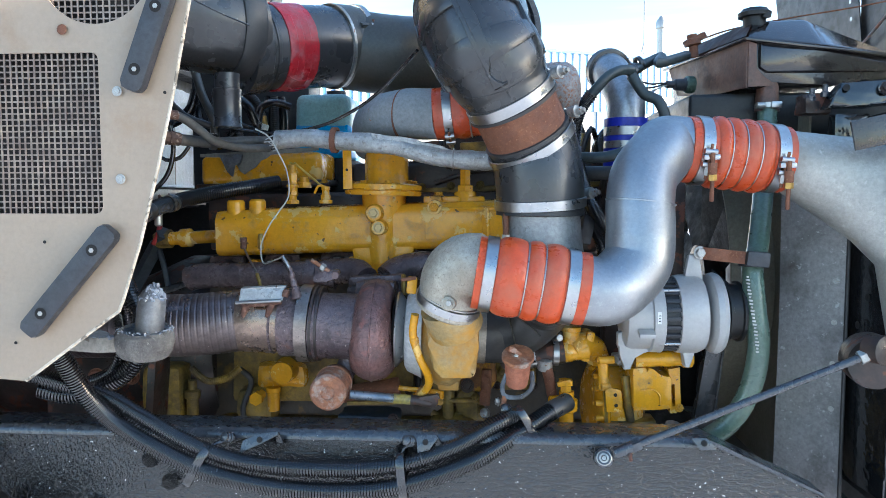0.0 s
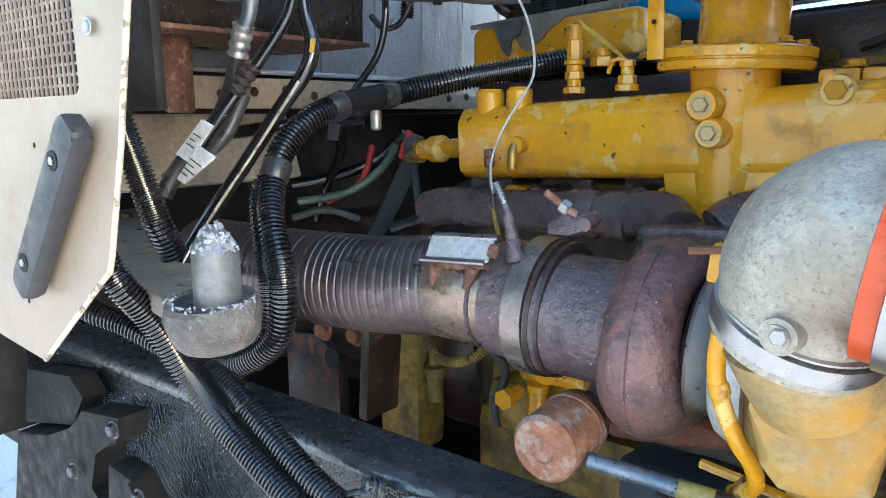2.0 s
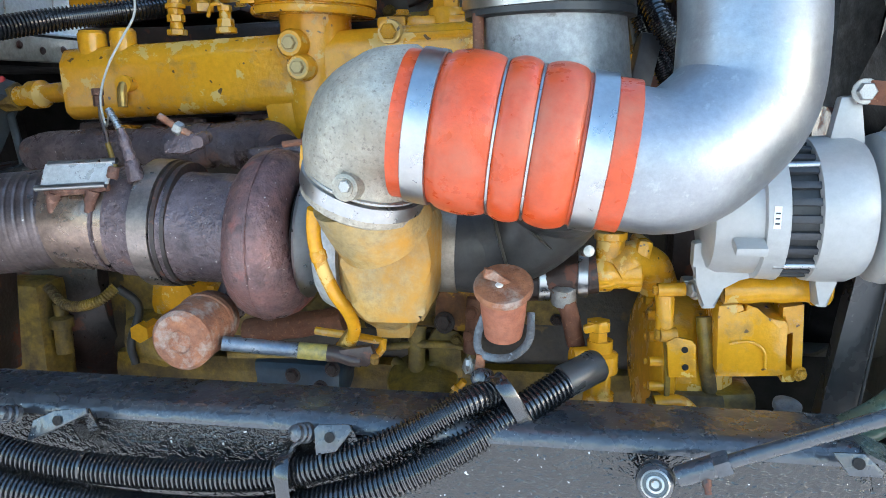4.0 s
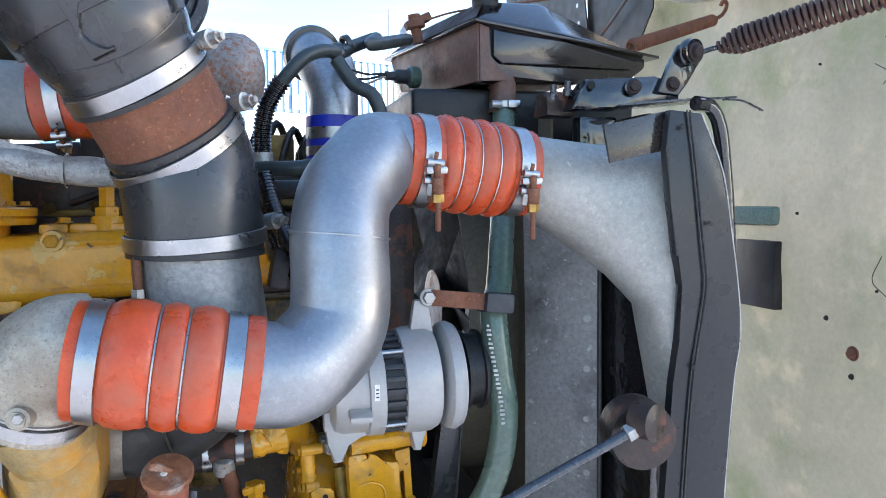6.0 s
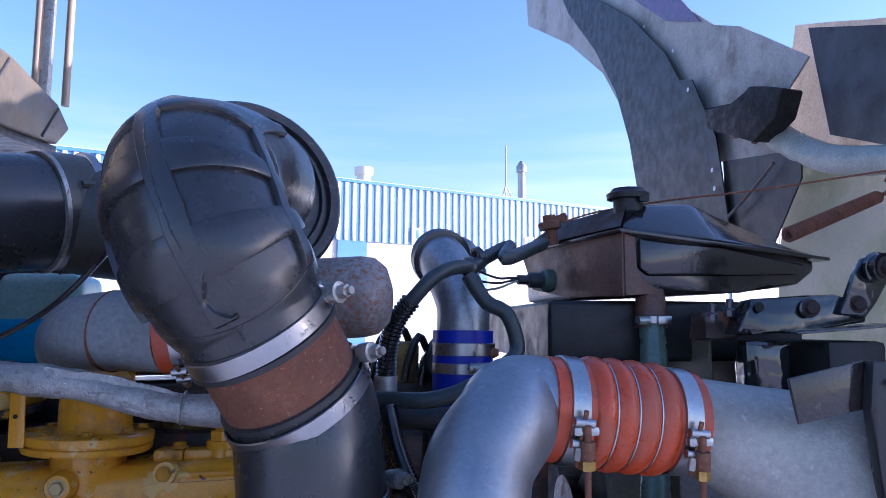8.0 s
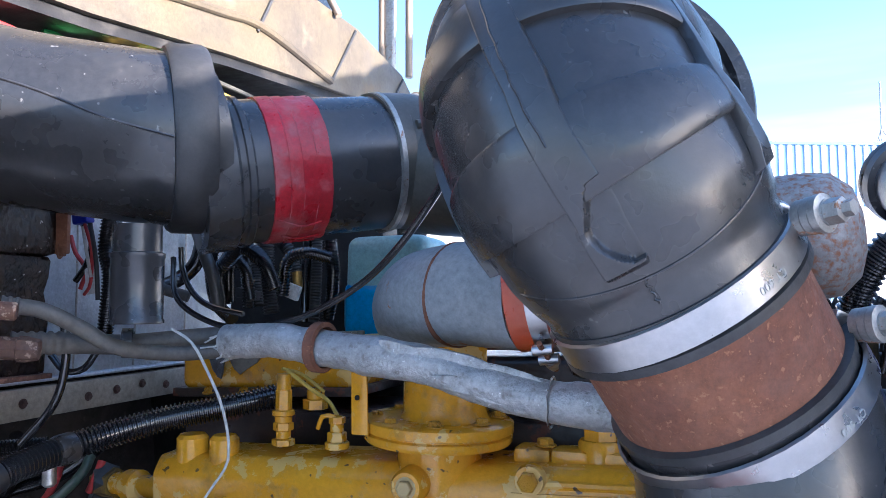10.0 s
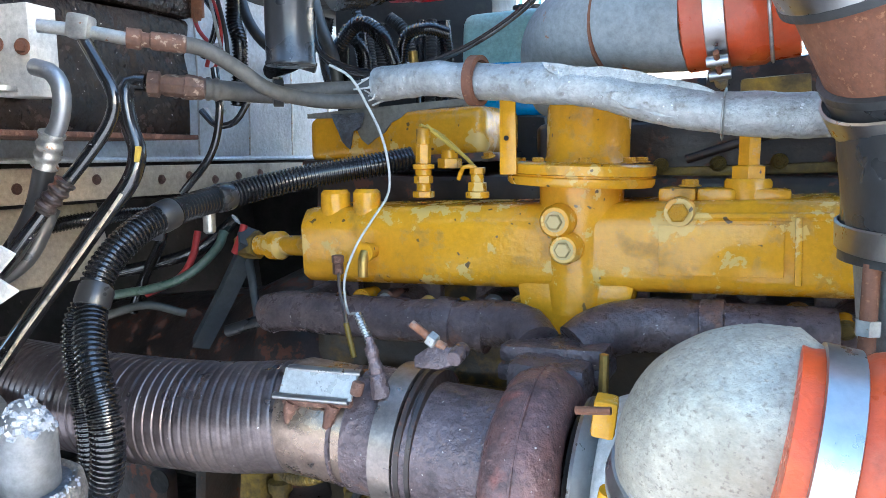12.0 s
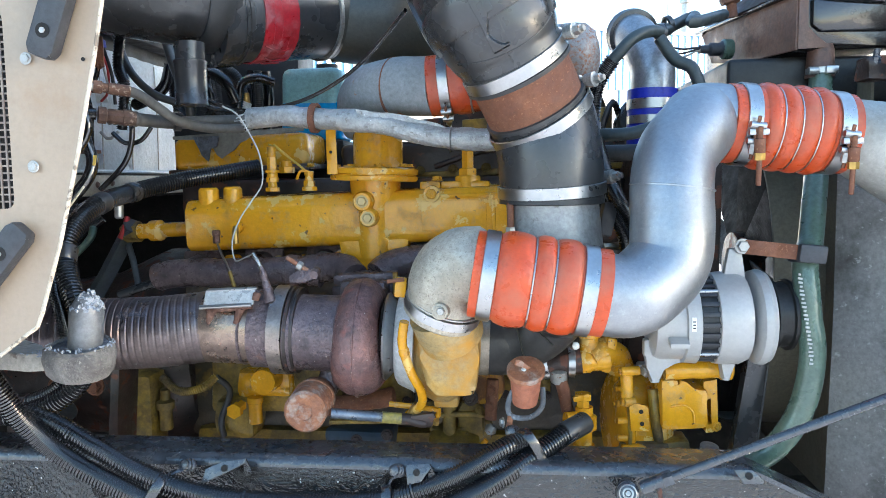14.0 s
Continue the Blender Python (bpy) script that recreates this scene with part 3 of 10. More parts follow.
for i in range(13):
    a = 3.2 + i * 6.9
    door = part("roller_door", prism(bmesh.new(), [(a, 0), (a + 5.4, 0), (a + 5.4, DOOR_TOP), (a, DOOR_TOP)], WALL_AT - WALL_N * 0.28, WALL_U, (0, 0, 1), 0.16), WALL_WHITE, shop, "white sectional roller door")
    for k in range(1, 9):
        part("door_rail", prism(bmesh.new(), [(a + 0.05, k * 0.65), (a + 5.35, k * 0.65), (a + 5.35, k * 0.65 + 0.04), (a + 0.05, k * 0.65 + 0.04)], WALL_AT - WALL_N * 0.10, WALL_U, (0, 0, 1), -0.05), WALL_WHITE, door)
    part("door_pier", prism(bmesh.new(), [(a + 5.4, 0), (a + 6.9, 0), (a + 6.9, DOOR_TOP), (a + 5.4, DOOR_TOP)], WALL_AT - WALL_N * 0.3, WALL_U, (0, 0, 1), 0.3), WALL_BLUE, shop)
    sign = part("door_sign", prism(bmesh.new(), [(a + 2.4, 6.05), (a + 3.0, 6.05), (a + 3.0, 6.75), (a + 2.4, 6.75)], WALL_AT + WALL_N * 0.07, WALL_U, (0, 0, 1), 0.03), WALL_WHITE, shop, "white square door sign with a dark bar")
    part("bar", prism(bmesh.new(), [(a + 2.62, 6.17), (a + 2.78, 6.17), (a + 2.78, 6.63), (a + 2.62, 6.63)], WALL_AT + WALL_N * 0.105, WALL_U, (0, 0, 1), 0.01), WALL_BLUE, sign)
part("roof", prism(bmesh.new(), [(0, 0), (LENGTH, 0), (LENGTH, 16), (0, 16)], WALL_AT - WALL_N * 0.02 + V(0, 0, EAVES - 0.05), WALL_U, (-WALL_N + V(0, 0, 0.04)), 0.1), WALL_WHITE, shop)
part("side_wall", prism(bmesh.new(), [(0, 0), (16, 0), (16, EAVES - 0.1), (0, EAVES - 0.1)], WALL_AT, -WALL_N, (0, 0, 1), 0.3), WALL_BLUE, shop)


def on_roof(along, back):
    return WALL_AT + WALL_U * along - WALL_N * back + V(0, 0, EAVES + back * 0.04)


part("roof_vent", turned([(0.35, 0), (0.35, 0.55), (0.48, 0.58), (0.48, 0.95), (0.3, 1.0), (0, 1.0)], on_roof(31.2, 1.5), (0, 0, 1), 16), WALL_WHITE, shop)
part("chimney", turned([(0.45, 0), (0.45, 0.3), (0.22, 0.35), (0.22, 1.9), (0.3, 1.95), (0.3, 2.3), (0.1, 2.6), (0, 2.6)], on_roof(41.4, 2.0), (0, 0, 1), 14), ZINC, shop)
bm = bmesh.new()
mast = on_roof(40.3, 2.0)
sweep(bm, [mast, mast + V(0, 0, 3.4)], 0.05, 8)
for a in range(3):
    sweep(bm, [mast + V(0.5 * math.cos(a * 2.1), 0.5 * math.sin(a * 2.1), 0), mast + V(0, 0, 1.1)], 0.035, 6)
part("antenna_mast", bm, ZINC, shop)

# ---- truck frame ----
TOP = 1.062
rail = thing("frame_rail", "oily gloss black steel truck frame rail, splashed and chipped", "frame rail", (0, 1.5, 0.75))
bm = bmesh.new()
outline = [(-2.6, 0.78), (0.95, 0.78), (0.95, 0.86), (0.76, 0.955), (0.55, TOP - 0.006), (0.540, TOP - 0.021), (-2.6, TOP - 0.021)]
prism(bm, outline, (0, 1.484, 0), (1, 0, 0), (0, 0, 1), -0.010, 0.002)
part("web", bm, BLACK_GLOSS, rail)
bm = bmesh.new()
prism(bm, [(1.501 - 0.020 * math.cos(k * math.pi / 20), TOP - 0.020 + 0.020 * math.sin(k * math.pi / 20)) for k in range(11)] + [(1.572, TOP), (1.572, TOP - 0.01), (1.51, TOP - 0.012), (1.490, TOP - 0.0205)], (-2.6, 0, 0), (0, 1, 0), (0, 0, 1), 3.15)
part("top_flange", bm, RAIL_TOP, rail, "scuffed black top flange with sky sheen in its colour")
bm = bmesh.new()
prism(bm, [(0, 0), (0.235, -0.11), (0.235, -0.116), (0, -0.009)], (0.55, 1.476, TOP), (1, 0, 0), (0, 0, 1), -0.07)
part("sloped_flange", bm, RAIL_TOP, rail)
# Near-black beam and sheet added to stand for shade under the engine.
under_filler = thing("under_engine_filler", "near-black beam and sheet added to close gaps under the engine", "cross member", (0, 2.0, 0.7))
part("beam", boxed((-0.6, 2.52, 0.80), (4.0, 0.09, 0.62), bevel=0.012), DARK, under_filler)
part("filler_sheet", boxed((-0.6, 2.05, 0.62), (3.6, 0.9, 0.05), bevel=0.01), DARK, under_filler)

# ---- engine ----
engine = thing("diesel_engine", "large yellow-painted six-cylinder diesel engine, chipped and oily", "engine", (-0.2, 2.1, 0.8))
bm = boxed((-0.14, 2.24, 1.14), (1.16, 0.42, 0.50), bevel=0.02)
lump(bm, 0.012, 9, 6)
# Caked oil on yellow; shade under the turbocharger darkens the base colour too.
CAKED_SHADED = surf("caked_shaded_block_paint", (0.030, 0.022, 0.014), (0.055, 0.038, 0.018), 0.45, scale=12, bump=0.8, fine=60, depth=0.003,
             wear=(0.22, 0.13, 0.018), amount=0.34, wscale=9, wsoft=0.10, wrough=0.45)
part("cylinder_block", bm, CAKED_SHADED, engine, "oily dirt-caked yellow block, shade darkened into its colour")
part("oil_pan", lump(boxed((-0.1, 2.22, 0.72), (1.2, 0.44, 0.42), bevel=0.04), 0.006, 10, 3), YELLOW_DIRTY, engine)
# Dark mass added to close bright gaps behind the engine.
part("bell_housing", lump(turned([(0.26, 0.0), (0.30, 0.06), (0.30, 0.14), (0.24, 0.30), (0.20, 0.75), (0, 0.75)], (-0.70, 2.25, 1.08), (-1, 0, -0.05), 36), 0.006, 14), GREASE, engine, "dark bell housing added behind the engine")
mt = part("engine_mount", lump(prism(bmesh.new(), [(0, 0), (0.17, 0.0), (0.17, 0.15), (0.10, 0.19), (0.0, 0.18)], (-1.104, 1.840, 0.867), (1, 0, 0), (0, 0, 1), -0.03, 0.008), 0.003, 25), GREASE, engine, "brown steel engine mount plate")
part("mount_web", boxed((-0.772, 1.800, 1.049), (0.022, 0.09, 0.20), (0, 5, 0), 0.005), GREASE, engine)
for q in ((-0.944, 1.815, 1.084), (-0.850, 1.815, 1.090)):
    bolt(mt, q, (0, -1, 0), 0.018, RUST)
part("mount_hole", turned([(0.022, 0), (0.022, 0.002), (0, 0.002)], (-0.915, 1.808, 1.029), (0, -1, 0), 20), DARK, mt)
part("cylinder_head", lump(boxed((-0.16, 2.19, 1.49), (1.12, 0.30, 0.17), bevel=0.012), 0.006, 12, 4), GREASE, engine, "dark cylinder head")


def ez(x, z):
    """Height on the engine, which sits nose up."""
    return z + 0.038 * (x + 0.2)


mani = part("water_manifold", prism(bmesh.new(), [(1.885, 1.418), (1.866, 1.432), (1.862, 1.515), (1.880, 1.540), (1.97, 1.545), (1.98, 1.418)],
            (-0.635, 0, -0.017), (0, 1, 0), (0, 0, 1), 0.98, 0.0105), YELLOW, engine, "chipped yellow manifold with flaking paint")
for v in mani.data.vertices:
    v.co.z += 0.038 * (v.co.x + 0.44)
part("end_boss", turned([(0.024, -0.09), (0.024, 0.0), (0.019, 0.006), (0, 0.006)], (-0.585, 1.895, 1.548), (0, 0, 1), 18), YELLOW, mani)
part("end_boss", turned([(0.022, -0.09), (0.022, 0.0), (0.017, 0.006), (0, 0.006)], (-0.525, 1.893, 1.550), (0, 0, 1), 18), YELLOW, mani)
bm = turned([(0.018, 0.0), (0.018, 0.10), (0.026, 0.11), (0.026, 0.135), (0.019, 0.14), (0.019, 0.17)], (-0.63, 1.93, 1.455), (-1, 0.2, -0.06), 18)
part("end_pipe", bm, YELLOW, mani)
part("end_union", turned([(0.026, 0.17), (0.026, 0.215), (0.015, 0.22), (0, 0.22)], (-0.63, 1.93, 1.455), (-1, 0.2, -0.06), 6), YELLOW_DIRTY, mani)
bm = turned([(0.050, -0.19), (0.056, -0.10), (0.060, 0.0)], (-0.185, 1.912, 1.575), (0, 0, 1), 26)
part("housing_drum", lump(bm, 0.003, 25), YELLOW, mani)
bm = turned([(0.100, 0.0), (0.103, 0.004), (0.103, 0.011), (0.099, 0.013), (0.099, 0.0145), (0.104, 0.016), (0.104, 0.028), (0.100, 0.031), (0.06, 0.032)], (-0.188, 1.915, 1.566), (0.03, 0, 1), 40)
part("flange", bm, YELLOW, mani, "two-layer yellow bolted flange")
part("riser", turned([(0.064, 0.0), (0.058, 0.012), (0.058, 0.10), (0.054, 0.14)], (-0.178, 1.915, 1.594), (0.0, 0.05, 1), 32), YELLOW, mani)
bm = prism(bmesh.new(), [(-0.052, -0.052), (0.052, -0.052), (0.075, -0.030), (0.090, 0.055), (-0.090, 0.055), (-0.075, -0.030)], (-0.185, 1.872, 1.405), (1, 0, 0), (0, 0, 1), -0.05, 0.012)
part("housing_foot", bm, YELLOW, mani)
for x, z, r in ((-0.200, 1.520, 0.024), (-0.188, 1.483, 0.022)):
    part("bolt_boss", turned([(r, 0), (r * 0.95, 0.030), (r * 0.8, 0.036), (0, 0.036)], (x, 1.862, z), (0, -1, 0), 20), YELLOW, mani)
    bolt(mani, (x, 1.828, z), (0, -1, 0), 0.0108, surf("worn_cream_bolt", (0.50, 0.36, 0.14), (0.40, 0.30, 0.15), 0.4, metal=0.3, scale=60))
part("bolt_boss", turned([(0.020, 0), (0.018, 0.016), (0, 0.016)], (-0.046, 1.868, 1.535), (0, -1, 0), 18), YELLOW, mani)
bolt(mani, (-0.046, 1.852, 1.535), (0, -1, 0), 0.013, YELLOW, washer=False)
for a in range(8):
    q = a * math.pi / 4 + 0.3
    bolt(mani, V(-0.188 + 0.085 * math.cos(q), 1.915 + 0.085 * math.sin(q), 1.597), (0, 0, 1), 0.0085, YELLOW)
plate = part("name_plate", boxed((0.004, 1.861, 1.487), (0.148, 0.004, 0.066), (0, -2.2, 0), 0.001), YELLOW, mani, "overpainted blank name plate")
part("plate_rim", boxed((0.094, 1.863, 1.49), (0.008, 0.008, 0.085), (0, -2, 0), 0.002), YELLOW, mani)
part("cast_rib", tube([(-0.03, 1.868, 1.528), (0.13, 1.868, 1.533)], 0.006, 8), YELLOW, mani)
for x, big in ((-0.54, 1), (-0.495, 0), (-0.31, 0), (-0.268, 1), (-0.122, 1), (-0.078, 0), (0.06, 0), (0.10, 1)):
    z = ez(x, 1.388)
    part("lower_lug", turned([(0.019, -0.03), (0.017, 0.012), (0, 0.012)], (x, 1.905, z), (0, -1, 0.1), 14), YELLOW if big else GREASE, mani)
    bolt(mani, (x, 1.893, z), (0, -1, 0.1), 0.0115 if big else 0.0095, YELLOW if big else ZINC)
for x in (-0.58, -0.42, -0.36, -0.02, 0.03, 0.15):
    z = ez(x, 1.384)
    part("edge_boss", turned([(0.014, -0.02), (0.013, 0.010), (0, 0.010)], (x, 1.880, z), (0, -1, -0.1), 14), YELLOW, mani)
    bolt(mani, (x, 1.868, z), (0, -1, -0.1), 0.0095, YELLOW_DIRTY)
for x in (-0.055, -0.005, 0.06):
    part("top_lug", boxed((x, 1.93, 1.553), (0.05, 0.05, 0.022), bevel=0.008), YELLOW, mani)
bolt(mani, (-0.04, 1.925, 1.565), (0, 0, 1), 0.011, YELLOW)
part("outlet_base", turned([(0.031, -0.03), (0.030, 0.012), (0.027, 0.016), (0, 0.016)], (0.032, 1.935, 1.560), (0, 0, 1), 22), YELLOW, mani)
part("outlet_hex", turned([(0.023, 0.0), (0.023, 0.016), (0.015, 0.018), (0.015, 0.07), (0, 0.07)], (0.032, 1.935, 1.576), (0, 0, 1), 6), YELLOW, mani)


def fitting(at, steps, mat=BRASS, axis=(0, 0, 1)):
    """Stacked unions: (radius, length, sides)."""
    h = 0.0
    for r, n, sides in steps:
        part("union", turned([(r * 0.92, h), (r, h + 0.001), (r, h + n - 0.001), (r * 0.92, h + n)], at, axis, sides), mat, mani)
        h += n


fitting((-0.433, 1.910, 1.543), ((0.017, 0.010, 6), (0.011, 0.012, 16), (0.015, 0.012, 6), (0.013, 0.010, 16), (0.017, 0.008, 16), (0.012, 0.030, 6), (0.011, 0.024, 16)), YELLOW)
fitting((-0.343, 1.910, 1.544), ((0.018, 0.010, 16), (0.014, 0.014, 6), (0.010, 0.012, 16), (0.012, 0.010, 6)), YELLOW)
fitting((-0.419, 1.980, 1.587), ((0.020, 0.016, 6), (0.014, 0.014, 16)), YELLOW)
strap = prism(bmesh.new(), [(-0.011, 0), (0.013, 0), (0.010, 0.105), (-0.012, 0.105)], (-0.268, 1.830, 1.582), (1, 0, 0.0), (0, 0, 1), -0.004, 0.001)
part("strap_bracket", strap, YELLOW, mani)
part("strap_hole", turned([(0.0035, 0), (0.0035, 0.001), (0, 0.001)], (-0.268, 1.825, 1.631), (0, -1, 0), 12), DARK, mani)
part("sensor_lead", tube([(-0.428, 1.910, 1.654), (-0.397, 1.930, 1.624), (-0.380, 1.950, 1.606), (-0.353, 1.930, 1.587)], 0.003, 8), YELLOW_WIRE, engine)
part("sensor_lead", tube([(-0.443, 1.920, 1.655), (-0.426, 1.950, 1.644), (-0.398, 1.970, 1.616)], 0.0025, 8), YELLOW_WIRE, engine)
part("sensor_lead", tube([(-0.372, 1.905, 1.572), (-0.360, 1.900, 1.592), (-0.343, 1.905, 1.589)], 0.0035, 8), YELLOW, engine)
part("drain_elbow", turned([(0.012, -0.02), (0.012, 0.012), (0.015, 0.014), (0.015, 0.024), (0, 0.024)], (-0.500, 1.862, 1.462), (0, -1, 0), 12), YELLOW, mani)
part("drain_pipe", tube([(-0.500, 1.842, 1.462), (-0.500, 1.835, 1.45), (-0.499, 1.832, 1.425)], 0.008, 10, 0.006), BRASS, mani)

# valve cover at the rear of the head
OLIVE_DIRT = surf("olive_grey_dirt", (0.21, 0.195, 0.16), (0.14, 0.125, 0.095), 0.55, scale=14, bump=0.6, fine=90)
cover = part("valve_cover", lump(boxed((-0.57, 2.16, 1.645), (0.36, 0.20, 0.085), (0, -2.2, 0), 0.022, 4), 0.003, 14), YELLOW, engine, "yellow valve cover with flaking corner")
for k in range(5):
    part("cover_fin", boxed((-0.58, 2.085 + 0.028 * k, 1.690), (0.28, 0.008, 0.012), (0, -2.2, 0), 0.003), OLIVE_DIRT, cover)
part("peeling_skin", lump(prism(bmesh.new(), [(-0.175, 0.048), (0.175, 0.054), (0.175, 0.044), (0.10, 0.042), (0.035, 0.038), (0.022, 0.028), (0.004, 0.022), (-0.010, 0.004), (-0.030, -0.006), (-0.045, -0.016), (-0.058, -0.006), (-0.070, 0.016), (-0.090, 0.026), (-0.104, 0.036), (-0.175, 0.040)], (-0.57, 2.0573, 1.645), (1, 0, 0.04), (0, 0, 1), 0.003), 0.0012, 60, 1), OLIVE_DIRT, cover, "ragged grey peeling skin along the top edge")
part("cover_gasket", boxed((-0.57, 2.16, 1.598), (0.38, 0.215, 0.016), (0, -2.2, 0), 0.004), GREASE, engine)
for i in range(5):
    bolt(engine, (-0.68 + i * 0.075, 2.055, ez(-0.68 + i * 0.075, 1.612)), (0, -0.3, 1), 0.009, YELLOW)

# Dark mass added against bright gaps; shade is put into its colour.
front_cover = part("front_rocker_cover", lump(boxed((0.06, 2.20, 1.615), (0.74, 0.20, 0.115), (0, -2.2, 0), 0.018, 3), 0.004, 14, 2), GREASE, engine, "rocker cover darkened to stand for the shade behind the riser")
part("cover_rail", boxed((0.06, 2.095, 1.585), (0.76, 0.02, 0.016), (0, -2.2, 0), 0.004), YELLOW_DIRTY, engine)
for i in range(6):
    bolt(engine, (-0.10 + i * 0.085, 2.083, ez(-0.10 + i * 0.085, 1.586)), (0, -1, 0.2), 0.009, YELLOW_DIRTY)
part("injector_line", tube([(-0.06, 2.07, 1.60), (0.06, 2.05, 1.635), (0.20, 2.05, 1.64), (0.36, 2.08, 1.63)], 0.007, 10), GREASE, engine)

# exhaust manifold
exman = part("exhaust_manifold", tube([(-0.712, 1.880, 1.340), (-0.667, 1.875, 1.350), (-0.509, 1.870, 1.354), (-0.373, 1.865, 1.359), (-0.300, 1.860, 1.366), (-0.248, 1.845, 1.366), (-0.220, 1.820, 1.350)], 0.034, 22, rough=0.002), EXHAUST, engine, "heat-browned cast iron exhaust manifold")
part("runner", tube([(0.141, 1.880, 1.385), (0.004, 1.870, 1.382), (-0.080, 1.865, 1.382), (-0.135, 1.845, 1.372), (-0.165, 1.820, 1.352)], 0.036, 22, rough=0.002), EXHAUST, exman)
for p, ax in (((-0.373, 1.865, 1.359), (1, 0, -0.05)), ((-0.320, 1.865, 1.358), (1, 0, -0.1)), ((-0.000, 1.870, 1.384), (1, 0, 0.05))):
    part("slip_collar", turned([(0.034, -0.016), (0.0385, -0.014), (0.0385, 0.014), (0.034, 0.016)], p, ax, 24), EXHAUST, exman)
for x in (-0.66, -0.50, -0.34, -0.16, 0.0, 0.16):
    z = ez(x, 1.365)
    part("port", tube([(x, 1.88, z), (x + 0.01, 1.93, z + 0.004), (x + 0.012, 1.99, z + 0.01)], 0.030, 16), EXHAUST, exman)
    part("port_flange", boxed((x + 0.012, 1.995, z + 0.01), (0.10, 0.022, 0.075), bevel=0.01), EXHAUST, exman)

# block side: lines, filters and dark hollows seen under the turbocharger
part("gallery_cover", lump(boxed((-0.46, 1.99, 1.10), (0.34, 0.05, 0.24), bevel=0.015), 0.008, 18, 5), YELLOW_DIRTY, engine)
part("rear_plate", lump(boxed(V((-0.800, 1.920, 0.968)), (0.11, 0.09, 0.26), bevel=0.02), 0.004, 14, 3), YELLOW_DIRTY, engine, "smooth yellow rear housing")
part("oil_rail", tube([(-0.321, 1.860, 1.031), (-0.232, 1.850, 1.048), (-0.139, 1.850, 1.066)], 0.022, 14, rough=0.003), RUST, engine)
part("pump_drum", lump(turned([(0.0, 0.012), (0.024, 0.010), (0.040, 0.004), (0.057, 0.0), (0.060, -0.004), (0.060, -0.016), (0.054, -0.020), (0.052, -0.09)], (0.004, 1.810, 0.980), (0.05, -0.50, 0.87), 36), 0.0015, 24), YELLOW_DIRTY, engine, "round oily olive cover")
part("pump_flange", boxed((0.028, 1.900, 0.978), (0.12, 0.05, 0.05), bevel=0.012), YELLOW_DIRTY, engine)
part("side_boss", turned([(0.035, 0), (0.03, 0.05), (0, 0.05)], (-0.464, 1.930, 1.085), (0, -1, 0), 16), YELLOW, engine)
part("side_casting", lump(boxed((-0.482, 1.980, 1.063), (0.14, 0.10, 0.07), bevel=0.02), 0.006, 20, 3), YELLOW, engine)
part("rusty_casting", lump(prism(bmesh.new(), [(0.020, 1.075), (0.028, 1.150), (0.112, 1.150), (0.118, 1.090), (0.096, 1.050), (0.060, 1.062)], (0, 1.885, 0), (1, 0, 0), (0, 0, 1), 0.06, 0.012), 0.005, 26, 1), YELLOW_RUST, engine)
part("rusty_web", lump(tube([(0.092, 1.815, 1.120), (0.090, 1.812, 1.075), (0.086, 1.808, 1.030)], 0.013, 14, rough=0.002), 0.001, 40), RUST, engine)
part("olive_case", lump(prism(bmesh.new(), [(0.012, 0.965), (0.010, 1.040), (0.022, 1.062), (0.066, 1.060), (0.072, 0.975)], (0, 1.880, 0), (1, 0, 0), (0, 0, 1), 0.055, 0.012), 0.002, 26, 1), YELLOW_DIRTY, engine)
bolt(engine, (0.042, 1.816, 1.076), (-0.2, -1, 0.3), 0.013, GREASE)
for q in ((0.089, 1.800, 1.098), (0.086, 1.796, 1.062), (0.030, 1.820, 0.985), (0.062, 1.818, 1.045)):
    bolt(engine, q, (-0.2, -1, 0.2), 0.0085, RUST if q[2] > 1.05 else YELLOW_DIRTY)
part("case_pipe", lump(tube([(-0.007, 1.835, 1.062), (-0.008, 1.825, 1.020), (-0.007, 1.820, 0.985)], 0.015, 16), 0.001, 40), YELLOW_DIRTY, engine)
part("wing_tap", tube([(0.052, 1.785, 0.958), (0.066, 1.782, 0.976), (0.078, 1.780, 0.992)], 0.006, 10, 0.006), YELLOW, engine)
part("wing_tap", tube([(0.060, 1.778, 0.983), (0.074, 1.776, 0.972)], 0.005, 10, 0.006), YELLOW, engine)
part("union_nut", turned([(0.012, 0), (0.013, 0.002), (0.013, 0.014), (0.010, 0.016), (0, 0.016)], (0.092, 1.790, 1.012), (-0.5, -0.6, 0.3), 6), ZINC, engine)
part("side_filter_head", lump(boxed((-0.552, 1.960, 0.979), (0.10, 0.1, 0.1), bevel=0.02), 0.008, 18, 3), YELLOW_DIRTY, engine)
part("drain_cock", turned([(0.016, -0.03), (0.016, 0.02), (0.022, 0.022), (0.022, 0.04), (0.012, 0.045), (0.012, 0.07)], (-0.721, 1.900, 0.987), (0, 0, 1), 12), YELLOW_DIRTY, engine)
part("drain_cock", turned([(0.017, -0.03), (0.017, 0.02), (0.02, 0.022), (0.02, 0.035), (0, 0.036)], (-0.499, 1.920, 1.001), (0, 0, 1), 12), YELLOW, engine)
part("drain_cock", turned([(0.014, 0.0), (0.014, 0.03), (0.019, 0.032), (0.019, 0.05), (0, 0.05)], (-0.527, 1.900, 1.021), (0, -1, 0), 6), YELLOW, engine)
part("oil_line", corrugated([(-0.701, 1.850, 1.103), (-0.655, 1.840, 1.072), (-0.598, 1.840, 1.081), (-0.571, 1.860, 1.103)], 0.010, 0.005, 0.14, 12), YELLOW_DIRTY, engine)
